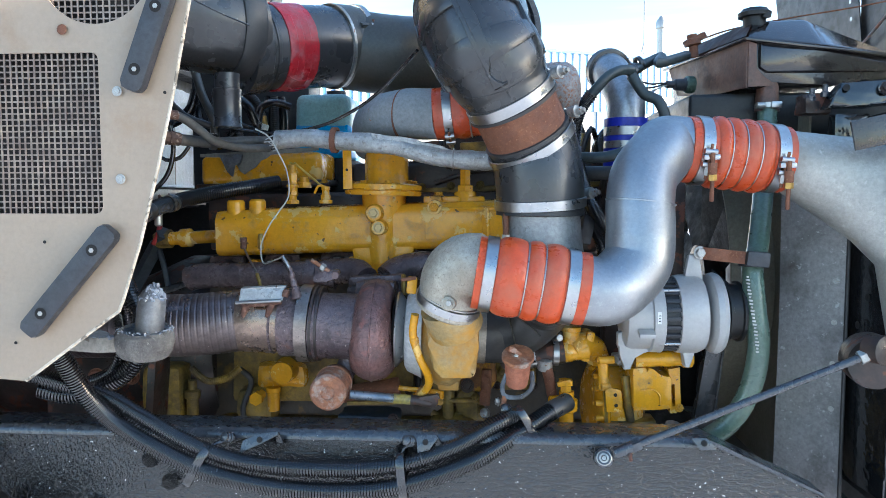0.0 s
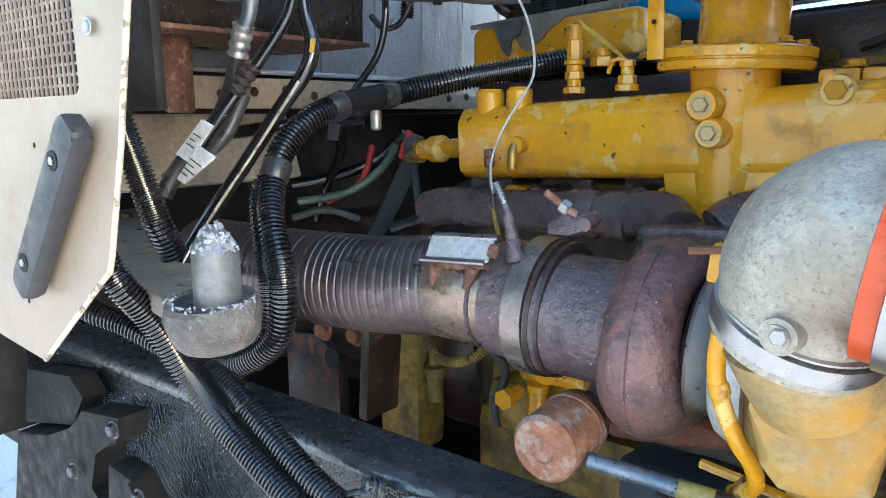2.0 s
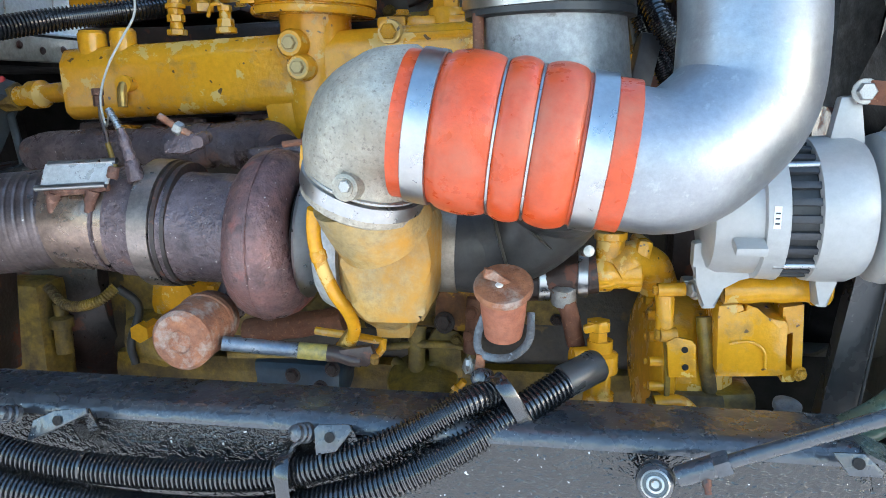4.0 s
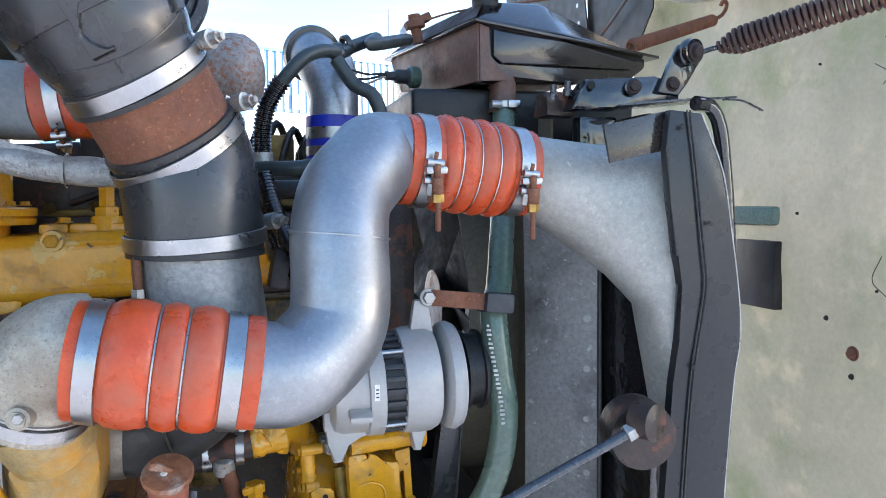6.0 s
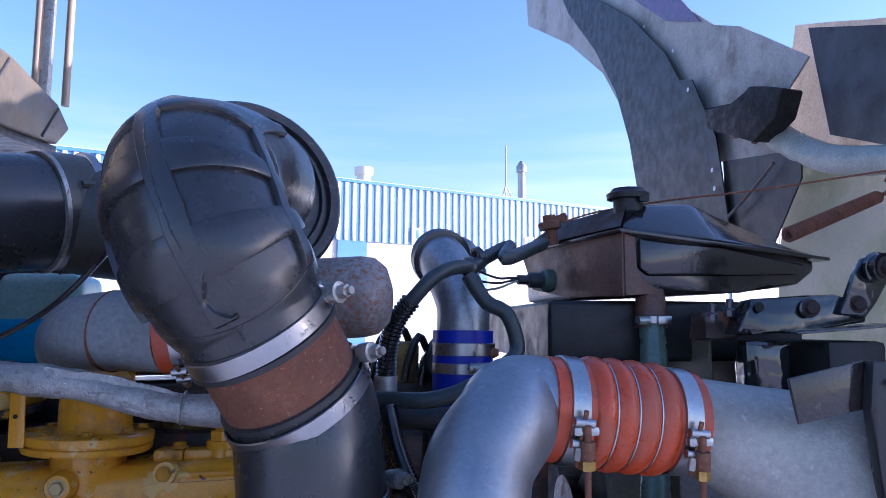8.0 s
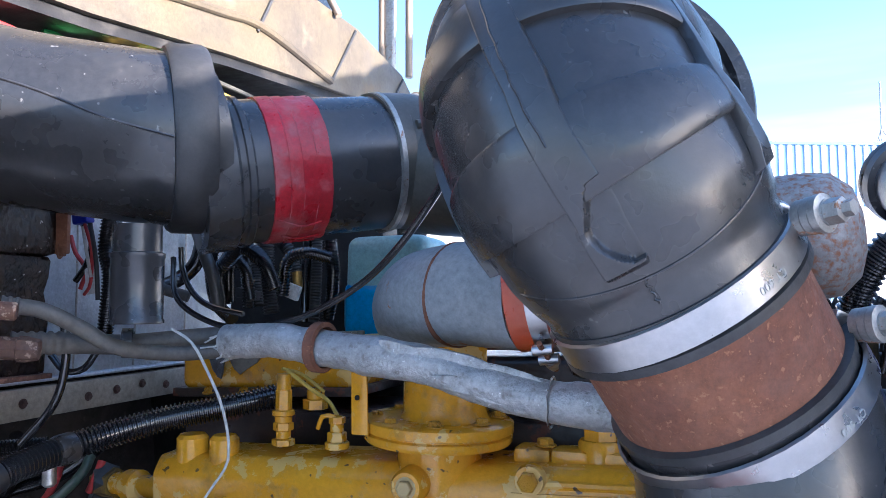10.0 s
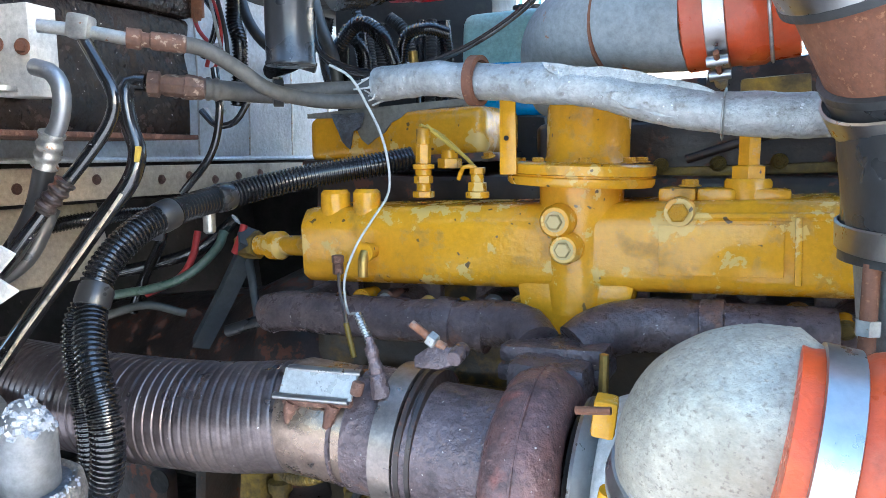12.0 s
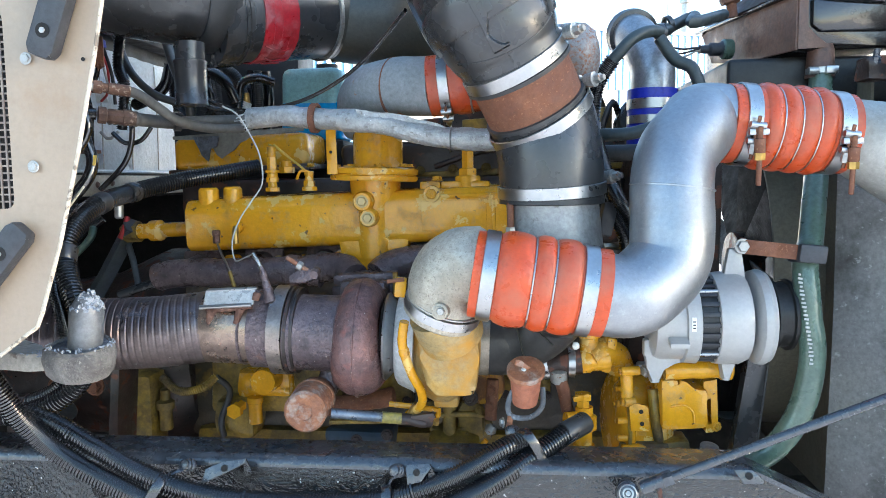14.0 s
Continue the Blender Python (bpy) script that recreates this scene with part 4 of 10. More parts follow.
part("oil_line", tube([(-0.580, 1.880, 1.097), (-0.554, 1.900, 1.056), (-0.579, 1.900, 0.984), (-0.574, 1.900, 0.941)], 0.008, 10), HOSE, engine)
for q in ((-0.053, 1.860, 1.031), (0.006, 1.860, 1.031)):
    part("pump_port", turned([(0.020, -0.02), (0.019, 0.010), (0.012, 0.011), (0.011, 0.004), (0, 0.004)], q, (0.1, -1, 0.3), 18), YELLOW_DIRTY, engine)
part("pump_bow", tube([(-0.050, 1.840, 0.997), (-0.023, 1.830, 0.987), (0.015, 1.830, 0.994), (0.048, 1.840, 1.017), (0.056, 1.850, 1.038)], 0.009, 12), YELLOW_DIRTY, engine)
part("oil_line", tube([(-0.066, 1.830, 1.023), (-0.006, 1.820, 1.035), (0.051, 1.820, 1.037), (0.088, 1.820, 1.033)], 0.0065, 10), YELLOW_DIRTY, engine)
for q in ((-0.150, 1.810, 0.988), (-0.221, 1.810, 0.973), (-0.169, 1.800, 0.957)):
    bolt(engine, q, (0, -1, 0.1), 0.010, GREASE)
part("blue_primer_pump", lump(boxed((-0.223, 1.880, 0.953), (0.16, 0.10, 0.07), bevel=0.015), 0.006, 22, 3), surf("dark_blue_paint", (0.03, 0.06, 0.09), (0.02, 0.035, 0.05), 0.5), engine)

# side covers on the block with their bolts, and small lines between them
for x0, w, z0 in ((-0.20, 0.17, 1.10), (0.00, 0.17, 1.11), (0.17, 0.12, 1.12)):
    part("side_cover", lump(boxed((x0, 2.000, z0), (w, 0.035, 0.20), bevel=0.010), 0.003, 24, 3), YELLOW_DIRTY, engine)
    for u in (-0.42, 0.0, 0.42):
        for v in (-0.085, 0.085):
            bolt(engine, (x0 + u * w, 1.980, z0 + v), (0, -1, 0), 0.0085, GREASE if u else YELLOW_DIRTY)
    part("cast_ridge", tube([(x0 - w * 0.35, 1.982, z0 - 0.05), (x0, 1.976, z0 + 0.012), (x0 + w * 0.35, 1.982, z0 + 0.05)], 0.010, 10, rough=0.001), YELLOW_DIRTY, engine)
for x0, m, r in ((-0.105, HOSE, 0.006), (-0.09, YELLOW_DIRTY, 0.005), (0.095, GREASE, 0.007)):
    part("fuel_line", tube([(x0, 1.97, 1.00), (x0 + 0.008, 1.955, 1.08), (x0 - 0.01, 1.958, 1.15), (x0 + 0.03, 1.97, 1.22)], r, 10), m, engine)
    part("line_nut", turned([(r * 1.9, -0.008), (r * 1.9, 0.008)], (x0 + 0.006, 1.956, 1.075), (0.1, 0, 1), 6), BRASS, engine)

# ---- turbocharger ----
turbo = thing("turbocharger", "large scaled red-brown iron turbocharger with yellow compressor", "turbocharger", (-0.107, 1.640, 1.228))
TC = V((-0.172, 1.660, 1.253))
TA = V(1, 0.04, -0.05).normalized()
bm = bmesh.new()
x, y, z = axes(TA)
N, M = 44, 18
rings = []
for i in range(N):
    a = 2 * math.pi * i / N
    r = 0.037 + 0.013 * (0.5 - 0.5 * math.cos(a - 0.5))
    d = x * math.cos(a) + y * math.sin(a)
    ring = []
    for k in range(M):
        b = 2 * math.pi * k / M
        q = TC + d * (0.077 + r * math.cos(b)) + z * r * 1.12 * math.sin(b)
        ring.append(bm.verts.new(q + (q - TC).normalized() * 0.0025 * noise.noise(q * 26)))
    rings.append(ring)
for i in range(N):
    for k in range(M):
        bm.faces.new((rings[i][k], rings[i][(k + 1) % M], rings[(i + 1) % N][(k + 1) % M], rings[(i + 1) % N][k]))
part("turbine_housing", bm, VOLUTE, turbo, "scaled red-brown turbine scroll")
line = []
for i in range(61):
    a = 2 * math.pi * i / 60
    r = 0.037 + 0.013 * (0.5 - 0.5 * math.cos(a - 0.5))
    line.append(TC + (x * math.cos(a) + y * math.sin(a)) * (0.0765 + r))
part("parting_line", sweep(bmesh.new(), line, 0.0022, 6), VOLUTE, turbo)
part("turbine_outlet", turned([(0.085, 0.0), (0.078, 0.03), (0.078, 0.10), (0.083, 0.115), (0.083, 0.125)], TC - TA * 0.02, -TA, 36, rough=0.002), EXHAUST, turbo)
part("turbine_foot", lump(boxed(TC + V(-0.008, 0.105, 0.078), (0.10, 0.10, 0.05), bevel=0.015), 0.003, 20, 3), EXHAUST, turbo)
part("inlet_flange", lump(boxed(V((-0.186, 1.800, 1.354)), (0.140, 0.070, 0.022), (0, -3, 0), 0.007), 0.002, 20, 2), EXHAUST, turbo)
part("lower_flange", lump(boxed(V((-0.186, 1.800, 1.329)), (0.144, 0.074, 0.022), (0, -3, 0), 0.007), 0.002, 20, 2), EXHAUST, turbo)
part("flange_joint", boxed(V((-0.186, 1.800, 1.3415)), (0.134, 0.066, 0.006), (0, -3, 0), 0.001), GREASE, turbo)
for q in ((-0.113, 1.740, 1.351), (-0.226, 1.750, 1.329)):
    part("flange_stud", turned([(0.006, -0.03), (0.006, 0.02), (0, 0.022)], q, (0, 0, 1), 8), BRASS, turbo)
part("inlet_neck", tube([TC + V(0.0, 0.06, 0.04), TC + V(-0.006, 0.095, 0.055), (-0.188, 1.785, 1.322)], 0.042, 18), EXHAUST, turbo)
part("bearing_housing", turned([(0.075, 0.0), (0.06, 0.02), (0.05, 0.05), (0.07, 0.075), (0.092, 0.08)], TC + TA * 0.045, TA, 30), GREASE, turbo)
part("heat_shield", turned([(0.088, 0.0), (0.09, 0.004), (0.07, 0.02), (0.055, 0.024)], TC + TA * 0.052, TA, 30), STEEL, turbo)
CC = V((-0.081, 1.670, 1.245))
CX = V(1, 0.03, -0.04).normalized()
part("backplate", turned([(0.04, -0.012), (0.085, -0.010), (0.094, -0.004), (0.098, 0.004), (0.104, 0.020), (0.110, 0.030), (0.09, 0.032)], CC + V(-0.006, 0, 0), CX, 44), surf("machined_pale_alloy", (0.55, 0.54, 0.52), (0.47, 0.46, 0.44), 0.4, metal=0.3, scale=12), turbo, "pale machined backplate ring")
part("compressor_housing", lump(turned([(0.075, 0.006), (0.092, 0.018), (0.107, 0.034), (0.119, 0.052), (0.126, 0.068), (0.1265, 0.092), (0.119, 0.108), (0.104, 0.120), (0.084, 0.127), (0.066, 0.129)], CC, CX, 52), 0.0012, 30), COMPRESSOR, turbo, "faded yellow compressor scroll")
part("casting_boss", lump(boxed(CC + CX * 0.085 + V(0, -0.03, -0.112), (0.05, 0.05, 0.03), bevel=0.008), 0.001, 30), COMPRESSOR, turbo)
VB = V(0.012, 1.468, 1.340)
VA = V(0.34, -0.28, 0.92).normalized()
part("compressor_outlet", tube([VB - VA * 0.002, VB + V(0.006, 0.010, -0.022), VB + V(0.016, 0.030, -0.050)], 0.0585, 36), COMPRESSOR, turbo)
part("scroll_face", lump(prism(bmesh.new(), [(p[0], p[2]) for p in ((-0.042, 1.520, 1.292), (0.014, 1.520, 1.297), (0.073, 1.520, 1.302), (0.075, 1.520, 1.238), (0.070, 1.520, 1.183), (0.061, 1.520, 1.167), (-0.007, 1.520, 1.166), (-0.026, 1.520, 1.188), (-0.034, 1.520, 1.243))], (0, 1.635, 0), (1, 0, 0), (0, 0, 1), 0.115, 0.016), 0.0012, 30), COMPRESSOR, turbo, "flat faded yellow scroll face")
part("outlet_lip", turned([(0.060, -0.014), (0.0665, -0.009), (0.0665, 0.0), (0.058, 0.002)], VB, VA, 40), CAST, turbo)
part("compressor_nose", turned([(0.07, 0.10), (0.066, 0.135), (0.062, 0.138), (0.062, 0.17), (0.058, 0.175), (0.058, 0.20)], CC, CX, 36), CAST, turbo)
bm = bmesh.new()
band(bm, VB + VA * 0.008, VA, 0.064, 0.018, 0.005, 44)
vband = thing("v_band_clamp", "bright steel V-band clamp on the compressor outlet", "clamp", VB)
part("band", bm, STEEL, vband)
part("inner_ring", band(bmesh.new(), VB + VA * 0.020, VA, 0.0615, 0.004, 0.005, 44), ZINC, vband)
part("tee_bolt", tube([(-0.058, 1.500, 1.390), (-0.089, 1.500, 1.386)], 0.0038, 8), RUST, vband)
part("latch", boxed((-0.071, 1.540, 1.370), (0.022, 0.03, 0.036), (0, 6, 8), 0.005), YELLOW, vband)
oil = thing("oil_feed_line", "bright yellow painted oil line beside the turbocharger", "oil line", (-0.064, 1.560, 1.225))
part("pipe", tube([(-0.061, 1.515, 1.310), (-0.065, 1.520, 1.290), (-0.068, 1.530, 1.264), (-0.061, 1.535, 1.231), (-0.050, 1.545, 1.197), (-0.039, 1.560, 1.170), (-0.038, 1.580, 1.141), (-0.050, 1.600, 1.119), (-0.073, 1.630, 1.097)], 0.0088, 14), YELLOW, oil)
part("union", turned([(0.0090, -0.007), (0.0102, -0.005), (0.0102, 0.005), (0.0090, 0.007)], (-0.065, 1.532, 1.249), (0.26, 0, -1), 20), YELLOW, oil)
part("ferrule", turned([(0.0115, -0.014), (0.012, 0.0), (0.011, 0.016)], (-0.058, 1.610, 1.110), (0.6, -0.1, 1), 14), BRASS, oil)
waste = thing("wastegate_actuator", "pale rusted wastegate canister under the turbine", "actuator", (-0.289, 1.600, 1.112))
KA = V((-0.258, 1.530, 1.130))
KB = V((-0.261, 1.640, 1.134))
d = (KA - KB).normalized()
part("canister", turned([(0.030, 0.0), (0.039, 0.01), (0.041, 0.03), (0.043, 0.032), (0.043, 0.040), (0.041, 0.042), (0.041, (KA - KB).length - 0.006), (0.036, (KA - KB).length), (0.016, (KA - KB).length + 0.001), (0.014, (KA - KB).length - 0.002), (0.010, (KA - KB).length - 0.002), (0, (KA - KB).length + 0.002)], KB, d, 34, rough=0.001), RUST_PALE, waste)
part("neck", tube([KB, KB + V(0.02, 0.02, 0.02), KB + V(0.04, 0.03, 0.08)], 0.026, 16), EXHAUST, waste)
rod = V((-0.214, 1.560, 1.120)), V((-0.061, 1.600, 1.097))
part("sleeve", tube([rod[0], rod[0].lerp(rod[1], 0.62)], 0.010, 14), surf("blue_stained_steel", (0.10, 0.135, 0.19), (0.20, 0.215, 0.235), 0.32, metal=0.6, scale=24, bump=0.2, wear=(0.03, 0.03, 0.035), amount=0.3, wscale=50), waste, "blue-stained steel sleeve")
part("label", tube([rod[0].lerp(rod[1], 0.62), rod[0].lerp(rod[1], 0.9)], 0.0115, 12), surf("yellow_label", (0.33, 0.26, 0.05), (0.14, 0.125, 0.06), 0.5, scale=60), waste, "torn yellow label")
part("rod_end", tube([rod[0].lerp(rod[1], 0.88), (-0.062, 1.590, 1.100), (-0.046, 1.585, 1.096), (-0.032, 1.585, 1.094)], lambda s, i: 0.012 - 0.004 * s, 12, 0.006), GREASE, waste)
part("rod_fork", lump(prism(bmesh.new(), [(-0.030, 0.012), (0.016, 0.020), (0.022, 0.004), (0.010, -0.010), (-0.016, -0.008)], (-0.033, 1.592, 1.098), (1, 0, 0), (0, 0, 1), 0.012, 0.003), 0.001, 60), GREASE, waste)
part("pin_nut", turned([(0.006, 0), (0.006, 0.010), (0, 0.011)], (-0.012, 1.580, 1.096), (0.1, -0.4, 1), 6), BRASS, waste)
part("second_rod", tube([(-0.228, 1.600, 1.088), (-0.075, 1.620, 1.088)], 0.005, 8), YELLOW_DIRTY, waste)
part("lever", tube([(-0.113, 1.640, 1.115), (-0.033, 1.630, 1.110), (-0.009, 1.620, 1.107), (-0.027, 1.620, 1.083)], 0.006, 8), YELLOW, waste)

# ---- exhaust flex pipe ----
exhaust = thing("exhaust_flex_pipe", "heat-tinted ribbed flexible exhaust pipe with a band clamp", "exhaust pipe", (-0.6, 1.62, 1.2))
CL = V((-0.333, 1.660, 1.263))
BEGIN, FAR = CL - TA * 0.014, V((-0.771, 1.600, 1.261))
FAR2 = FAR + (FAR - BEGIN).normalized() * 0.25 + V(0, 0.04, 0)
path = spline([BEGIN - TA * 0.135, BEGIN.lerp(FAR, 0.6), FAR, FAR2], 0.0016)


def ribs_r(s, i):
    return 0.0728 + (0.0004 if (i % 8) < 6 else -0.0009) * min(1.0, 0.35 + 2.2 * s)


part("ribbed_hose", sweep(bmesh.new(), path, ribs_r, 40), FLEX, exhaust)
part("plain_end", turned([(0.074, 0.0), (0.0755, 0.005), (0.0755, 0.075), (0.073, 0.08), (0.073, 0.135)], BEGIN - TA * 0.145, TA, 40), surf("gold_tinted_sleeve", (0.34, 0.25, 0.18), (0.23, 0.165, 0.135), 0.27, metal=0.75, scale=9, bump=0.25, fine=120, dirt=(0.10, 0.065, 0.05), damount=0.36, dscale=16), exhaust, "smooth tinted sleeve")
part("end_ring", band(bmesh.new(), BEGIN - TA * 0.02, TA, 0.076, 0.05, 0.004, 40), EXHAUST, exhaust)
part("sleeve_seam", band(bmesh.new(), BEGIN - TA * 0.062, TA, 0.0735, 0.006, 0.003, 40), EXHAUST, exhaust)
clampx = thing("exhaust_band_clamp", "wide brown steel band clamp on the exhaust", "clamp", CL)
part("band", band(bmesh.new(), CL, TA, 0.0865, 0.030, 0.005, 48), surf("browned_steel", (0.30, 0.25, 0.22), (0.20, 0.165, 0.15), 0.32, metal=0.8, scale=12), clampx)
part("flange_ring", turned([(0.080, -0.014), (0.0905, -0.012), (0.0905, -0.006), (0.086, -0.004), (0.086, -0.001), (0.089, 0.001), (0.088, 0.006), (0.078, 0.009)], CL + TA * 0.030, TA, 44), GREASE, clampx)
part("tee_bolt", tube([(-0.313, 1.625, 1.416), (-0.289, 1.627, 1.400), (-0.272, 1.630, 1.390)], 0.0048, 12, 0.003), RUST_PALE, clampx, "threaded rusty bolt")
part("tee_nut", turned([(0.0085, -0.006), (0.0095, -0.005), (0.0095, 0.004), (0.0075, 0.006)], (-0.287, 1.627, 1.3985), (0.8, 0.05, -0.5), 6), ZINC, clampx)
part("lug", lump(prism(bmesh.new(), [(-0.036, -0.004), (-0.014, 0.010), (0.018, 0.008), (0.020, -0.010), (-0.004, -0.018), (-0.034, -0.018)], (-0.274, 1.624, 1.384), (1, 0, 0.04), (0, 0.3, 1), -0.016, 0.004), 0.001, 60), EXHAUST, clampx)
part("lug_roll", turned([(0.0085, -0.014), (0.0095, -0.011), (0.0095, 0.011), (0.0085, 0.014)], (-0.257, 1.632, 1.384), (0, 1, 0.2), 16), EXHAUST, clampx)
probe = thing("exhaust_temperature_probe", "small steel probe with a braided pale lead", "sensor", (-0.347, 1.605, 1.340))
part("boss", lump(turned([(0.012, -0.016), (0.0108, 0.0), (0.010, 0.010), (0.008, 0.012)], (-0.346, 1.605, 1.346), (-0.22, 0, 1), 16), 0.001, 80), EXHAUST, probe, "rusty weld boss")
part("body", turned([(0.007, 0.0), (0.0085, 0.002), (0.0085, 0.012), (0.007, 0.014), (0.007, 0.022), (0.008, 0.024), (0.008, 0.032), (0.0055, 0.036), (0.0048, 0.046)], (-0.348, 1.605, 1.356), (-0.24, 0, 1), 12), EXHAUST, probe)
part("spring_sleeve", corrugated([(-0.358, 1.605, 1.394), (-0.366, 1.606, 1.410), (-0.376, 1.608, 1.426)], 0.0052, 0.0034, 0.22, 12), STEEL, probe)
part("lead", tube([(-0.375, 1.608, 1.425), (-0.412, 1.660, 1.412), (-0.455, 1.715, 1.400), (-0.462, 1.720, 1.441), (-0.443, 1.720, 1.488), (-0.417, 1.720, 1.525), (-0.391, 1.720, 1.565), (-0.392, 1.710, 1.624), (-0.415, 1.705, 1.676), (-0.434, 1.700, 1.708), (-0.464, 1.700, 1.724)], 0.0018, 8), GREY_WIRE, probe)
tube2 = thing("boost_sense_line", "thin steel line dropping from a brass nut on the manifold", "pipe", (-0.518, 1.800, 1.420))
part("nut", turned([(0.0075, -0.016), (0.0085, -0.014), (0.0085, 0.0), (0.0075, 0.001), (0.0095, 0.003), (0.0095, 0.012), (0.008, 0.014)], (-0.546, 1.836, 1.442), (0, 0, 1), 6), FLAKE, tube2, "browned brass nut")
part("pipe", tube([(-0.545, 1.836, 1.430), (-0.524, 1.805, 1.408), (-0.503, 1.782, 1.386), (-0.487, 1.762, 1.369)], 0.0027, 10, 0.006), STEEL, tube2)
part("yellow_end", tube([(-0.488, 1.763, 1.370), (-0.480, 1.760, 1.345), (-0.472, 1.757, 1.322)], 0.0042, 10, 0.006), YELLOW_DIRTY, tube2)
shieldp = thing("heat_shield_tab", "pale folded steel tab on rusty welded legs", "bracket", (-0.410, 1.580, 1.336))
plate = loft([(V(-0.4700, 1.588, 1.3375), V(0, 0.0085, 0.0155), V(0, 0.0016, -0.0008), 0.3), (V(-0.3690, 1.588, 1.3430), V(0, 0.0085, 0.0145), V(0, 0.0016, -0.0008), 0.3)], 16)
# Whitish base colour paints the sky's reflection on the plate.
part("plate", plate, surf("sky_bright_zinc_sheet", (0.62, 0.63, 0.62), (0.50, 0.51, 0.50), 0.30, metal=0.35, scale=16, bump=0.1, wear=(0.30, 0.17, 0.09), amount=0.16, wscale=40), shieldp, "zinc plate, sky reflection put into its pale colour")
for a, b in (((-0.466, 1.597, 1.353), (-0.364, 1.597, 1.358)), ((-0.477, 1.579, 1.322), (-0.372, 1.579, 1.328))):
    part("fold", tube([a, V(a).lerp(V(b), 0.5), b], 0.0042, 10, rough=0.0004), STEEL, shieldp)
part("end_curl", turned([(0.006, -0.008), (0.0075, -0.006), (0.0075, 0.006), (0.006, 0.008)], (-0.364, 1.586, 1.343), (0.2, 0.2, 1), 14), FLAKE, shieldp, "rusty weld at the end")
part("weld_bar", lump(tube([(-0.466, 1.586, 1.317), (-0.420, 1.585, 1.320), (-0.374, 1.586, 1.324)], 0.006, 10, 0.006, rough=0.002), 0.0012, 90), FLAKE, shieldp, "crusty rusted weld")
for p in (((-0.455, 1.586, 1.316), (-0.461, 1.586, 1.302), (-0.464, 1.588, 1.286)), ((-0.396, 1.586, 1.320), (-0.402, 1.586, 1.306), (-0.408, 1.588, 1.290))):
    part("leg", lump(tube(p, lambda s, i: 0.0088 - 0.003 * s, 12, 0.004, rough=0.002), 0.001, 90), FLAKE, shieldp, "crusty rusted leg")
# ---- charge-air pipe ----
H1A, H1B = V(0.070, 1.417, 1.4125), V(0.288, 1.419, 1.379)
elbow = thing("cast_elbow", "mottled cast alloy elbow on the compressor outlet", "elbow", VB)
EA = V(0.10, -0.27, 0.95).normalized()
bm = bend(VB + VA * 0.008, EA, H1A + (H1B - H1A).normalized() * 0.02, (H1B - H1A).normalized(), 0.0635, 0.0702, lead=0.034)
part("body", bm, CAST, elbow)
part("plug_boss", turned([(0.016, -0.02), (0.014, 0.004), (0.010, 0.005), (0.010, 0.008), (0, 0.008)], (0.017, 1.393, 1.352), (-0.15, -1, -0.05), 18), CAST, elbow)
bolt(elbow, (0.019, 1.386, 1.354), (-0.15, -1, -0.05), 0.0065, ZINC, washer=False)


def hump_hose(name, a, b, r, edges, label):
    """A silicone coupling: cuffs at both ends and humps between the shares in edges, with a wire ring in each dip."""
    a, b = V(a), V(b)
    n = (b - a).length
    ax = (b - a).normalized()
    t = thing(name, label, "hose", a.lerp(b, 0.5))
    prof = [(r - 0.004, 0.0), (r, 0.001)]
    for lo, hi in zip(edges, edges[1:]):
        for i in range(13):
            s = i / 12
            prof.append((r + 0.0075 * math.sin(math.pi * s) ** 0.55 * min(1.0, (hi - lo) * n / 0.03), n * (lo + (hi - lo) * s)))
    prof += [(r, n - 0.001), (r - 0.004, n)]
    part("sleeve", turned(prof, a, ax, 48), ORANGE, t)
    for s in edges[1:-1]:
        part("wire_ring", turned([(r - 0.001, -0.0024), (r + 0.0032, -0.001), (r + 0.0032, 0.001), (r - 0.001, 0.0024)], a + ax * s * n, ax, 44), STEEL, t)
    return a, ax, n


a, ax, n = hump_hose("silicone_coupling", H1A, H1B, 0.0725, (0.184, 0.436, 0.588, 0.78), "orange silicone coupling with three humps and wire rings")
tbolt_clamp("hose_clamp", "bright steel band clamp on the orange coupling", a + ax * n * 0.119, ax, 0.0735, 0.024, (0, 1, 0.2))
tbolt_clamp("hose_clamp", "bright steel band clamp on the orange coupling", a + ax * n * 0.845, ax, 0.0735, 0.024, (0, 1, 0.2))
H2A, H2B = V((0.517, 1.596, 1.664)), V((0.733, 1.610, 1.641))
STUBE = [H1B - ax * 0.03, H1B + ax * 0.03, (0.355, 1.433, 1.390), (0.393, 1.452, 1.430), (0.401, 1.464, 1.487), (0.403, 1.482, 1.550), (0.417, 1.514, 1.605), (0.455, 1.550, 1.648), H2A + (H2A - H2B).normalized() * 0.035, H2A + (H2B - H2A).normalized() * 0.03]
pipe = thing("charge_air_pipe", "bright bare alloy S-bend charge-air pipe", "pipe", STUBE[4])
part("s_bend", tube(STUBE, 0.0685, 44, 0.008), ALLOY, pipe)
sw = V((0.403, 1.482, 1.550))
part("weld_bead", turned([(0.0675, -0.003), (0.0708, -0.001), (0.0708, 0.0015), (0.0675, 0.003)], sw, (0.1, 0.06, 1), 44, rough=0.002), ALLOY, pipe)
a, ax, n = hump_hose("silicone_coupling", H2A, H2B, 0.0715, (0.24, 0.37, 0.51, 0.655, 0.79), "glossy orange silicone coupling with four humps and wire rings")
c1 = tbolt_clamp("hose_clamp", "steel T-bolt clamp with a rusty bolt hanging down", a + ax * n * 0.14, ax, 0.0725, 0.026, (0, -1, -0.25))
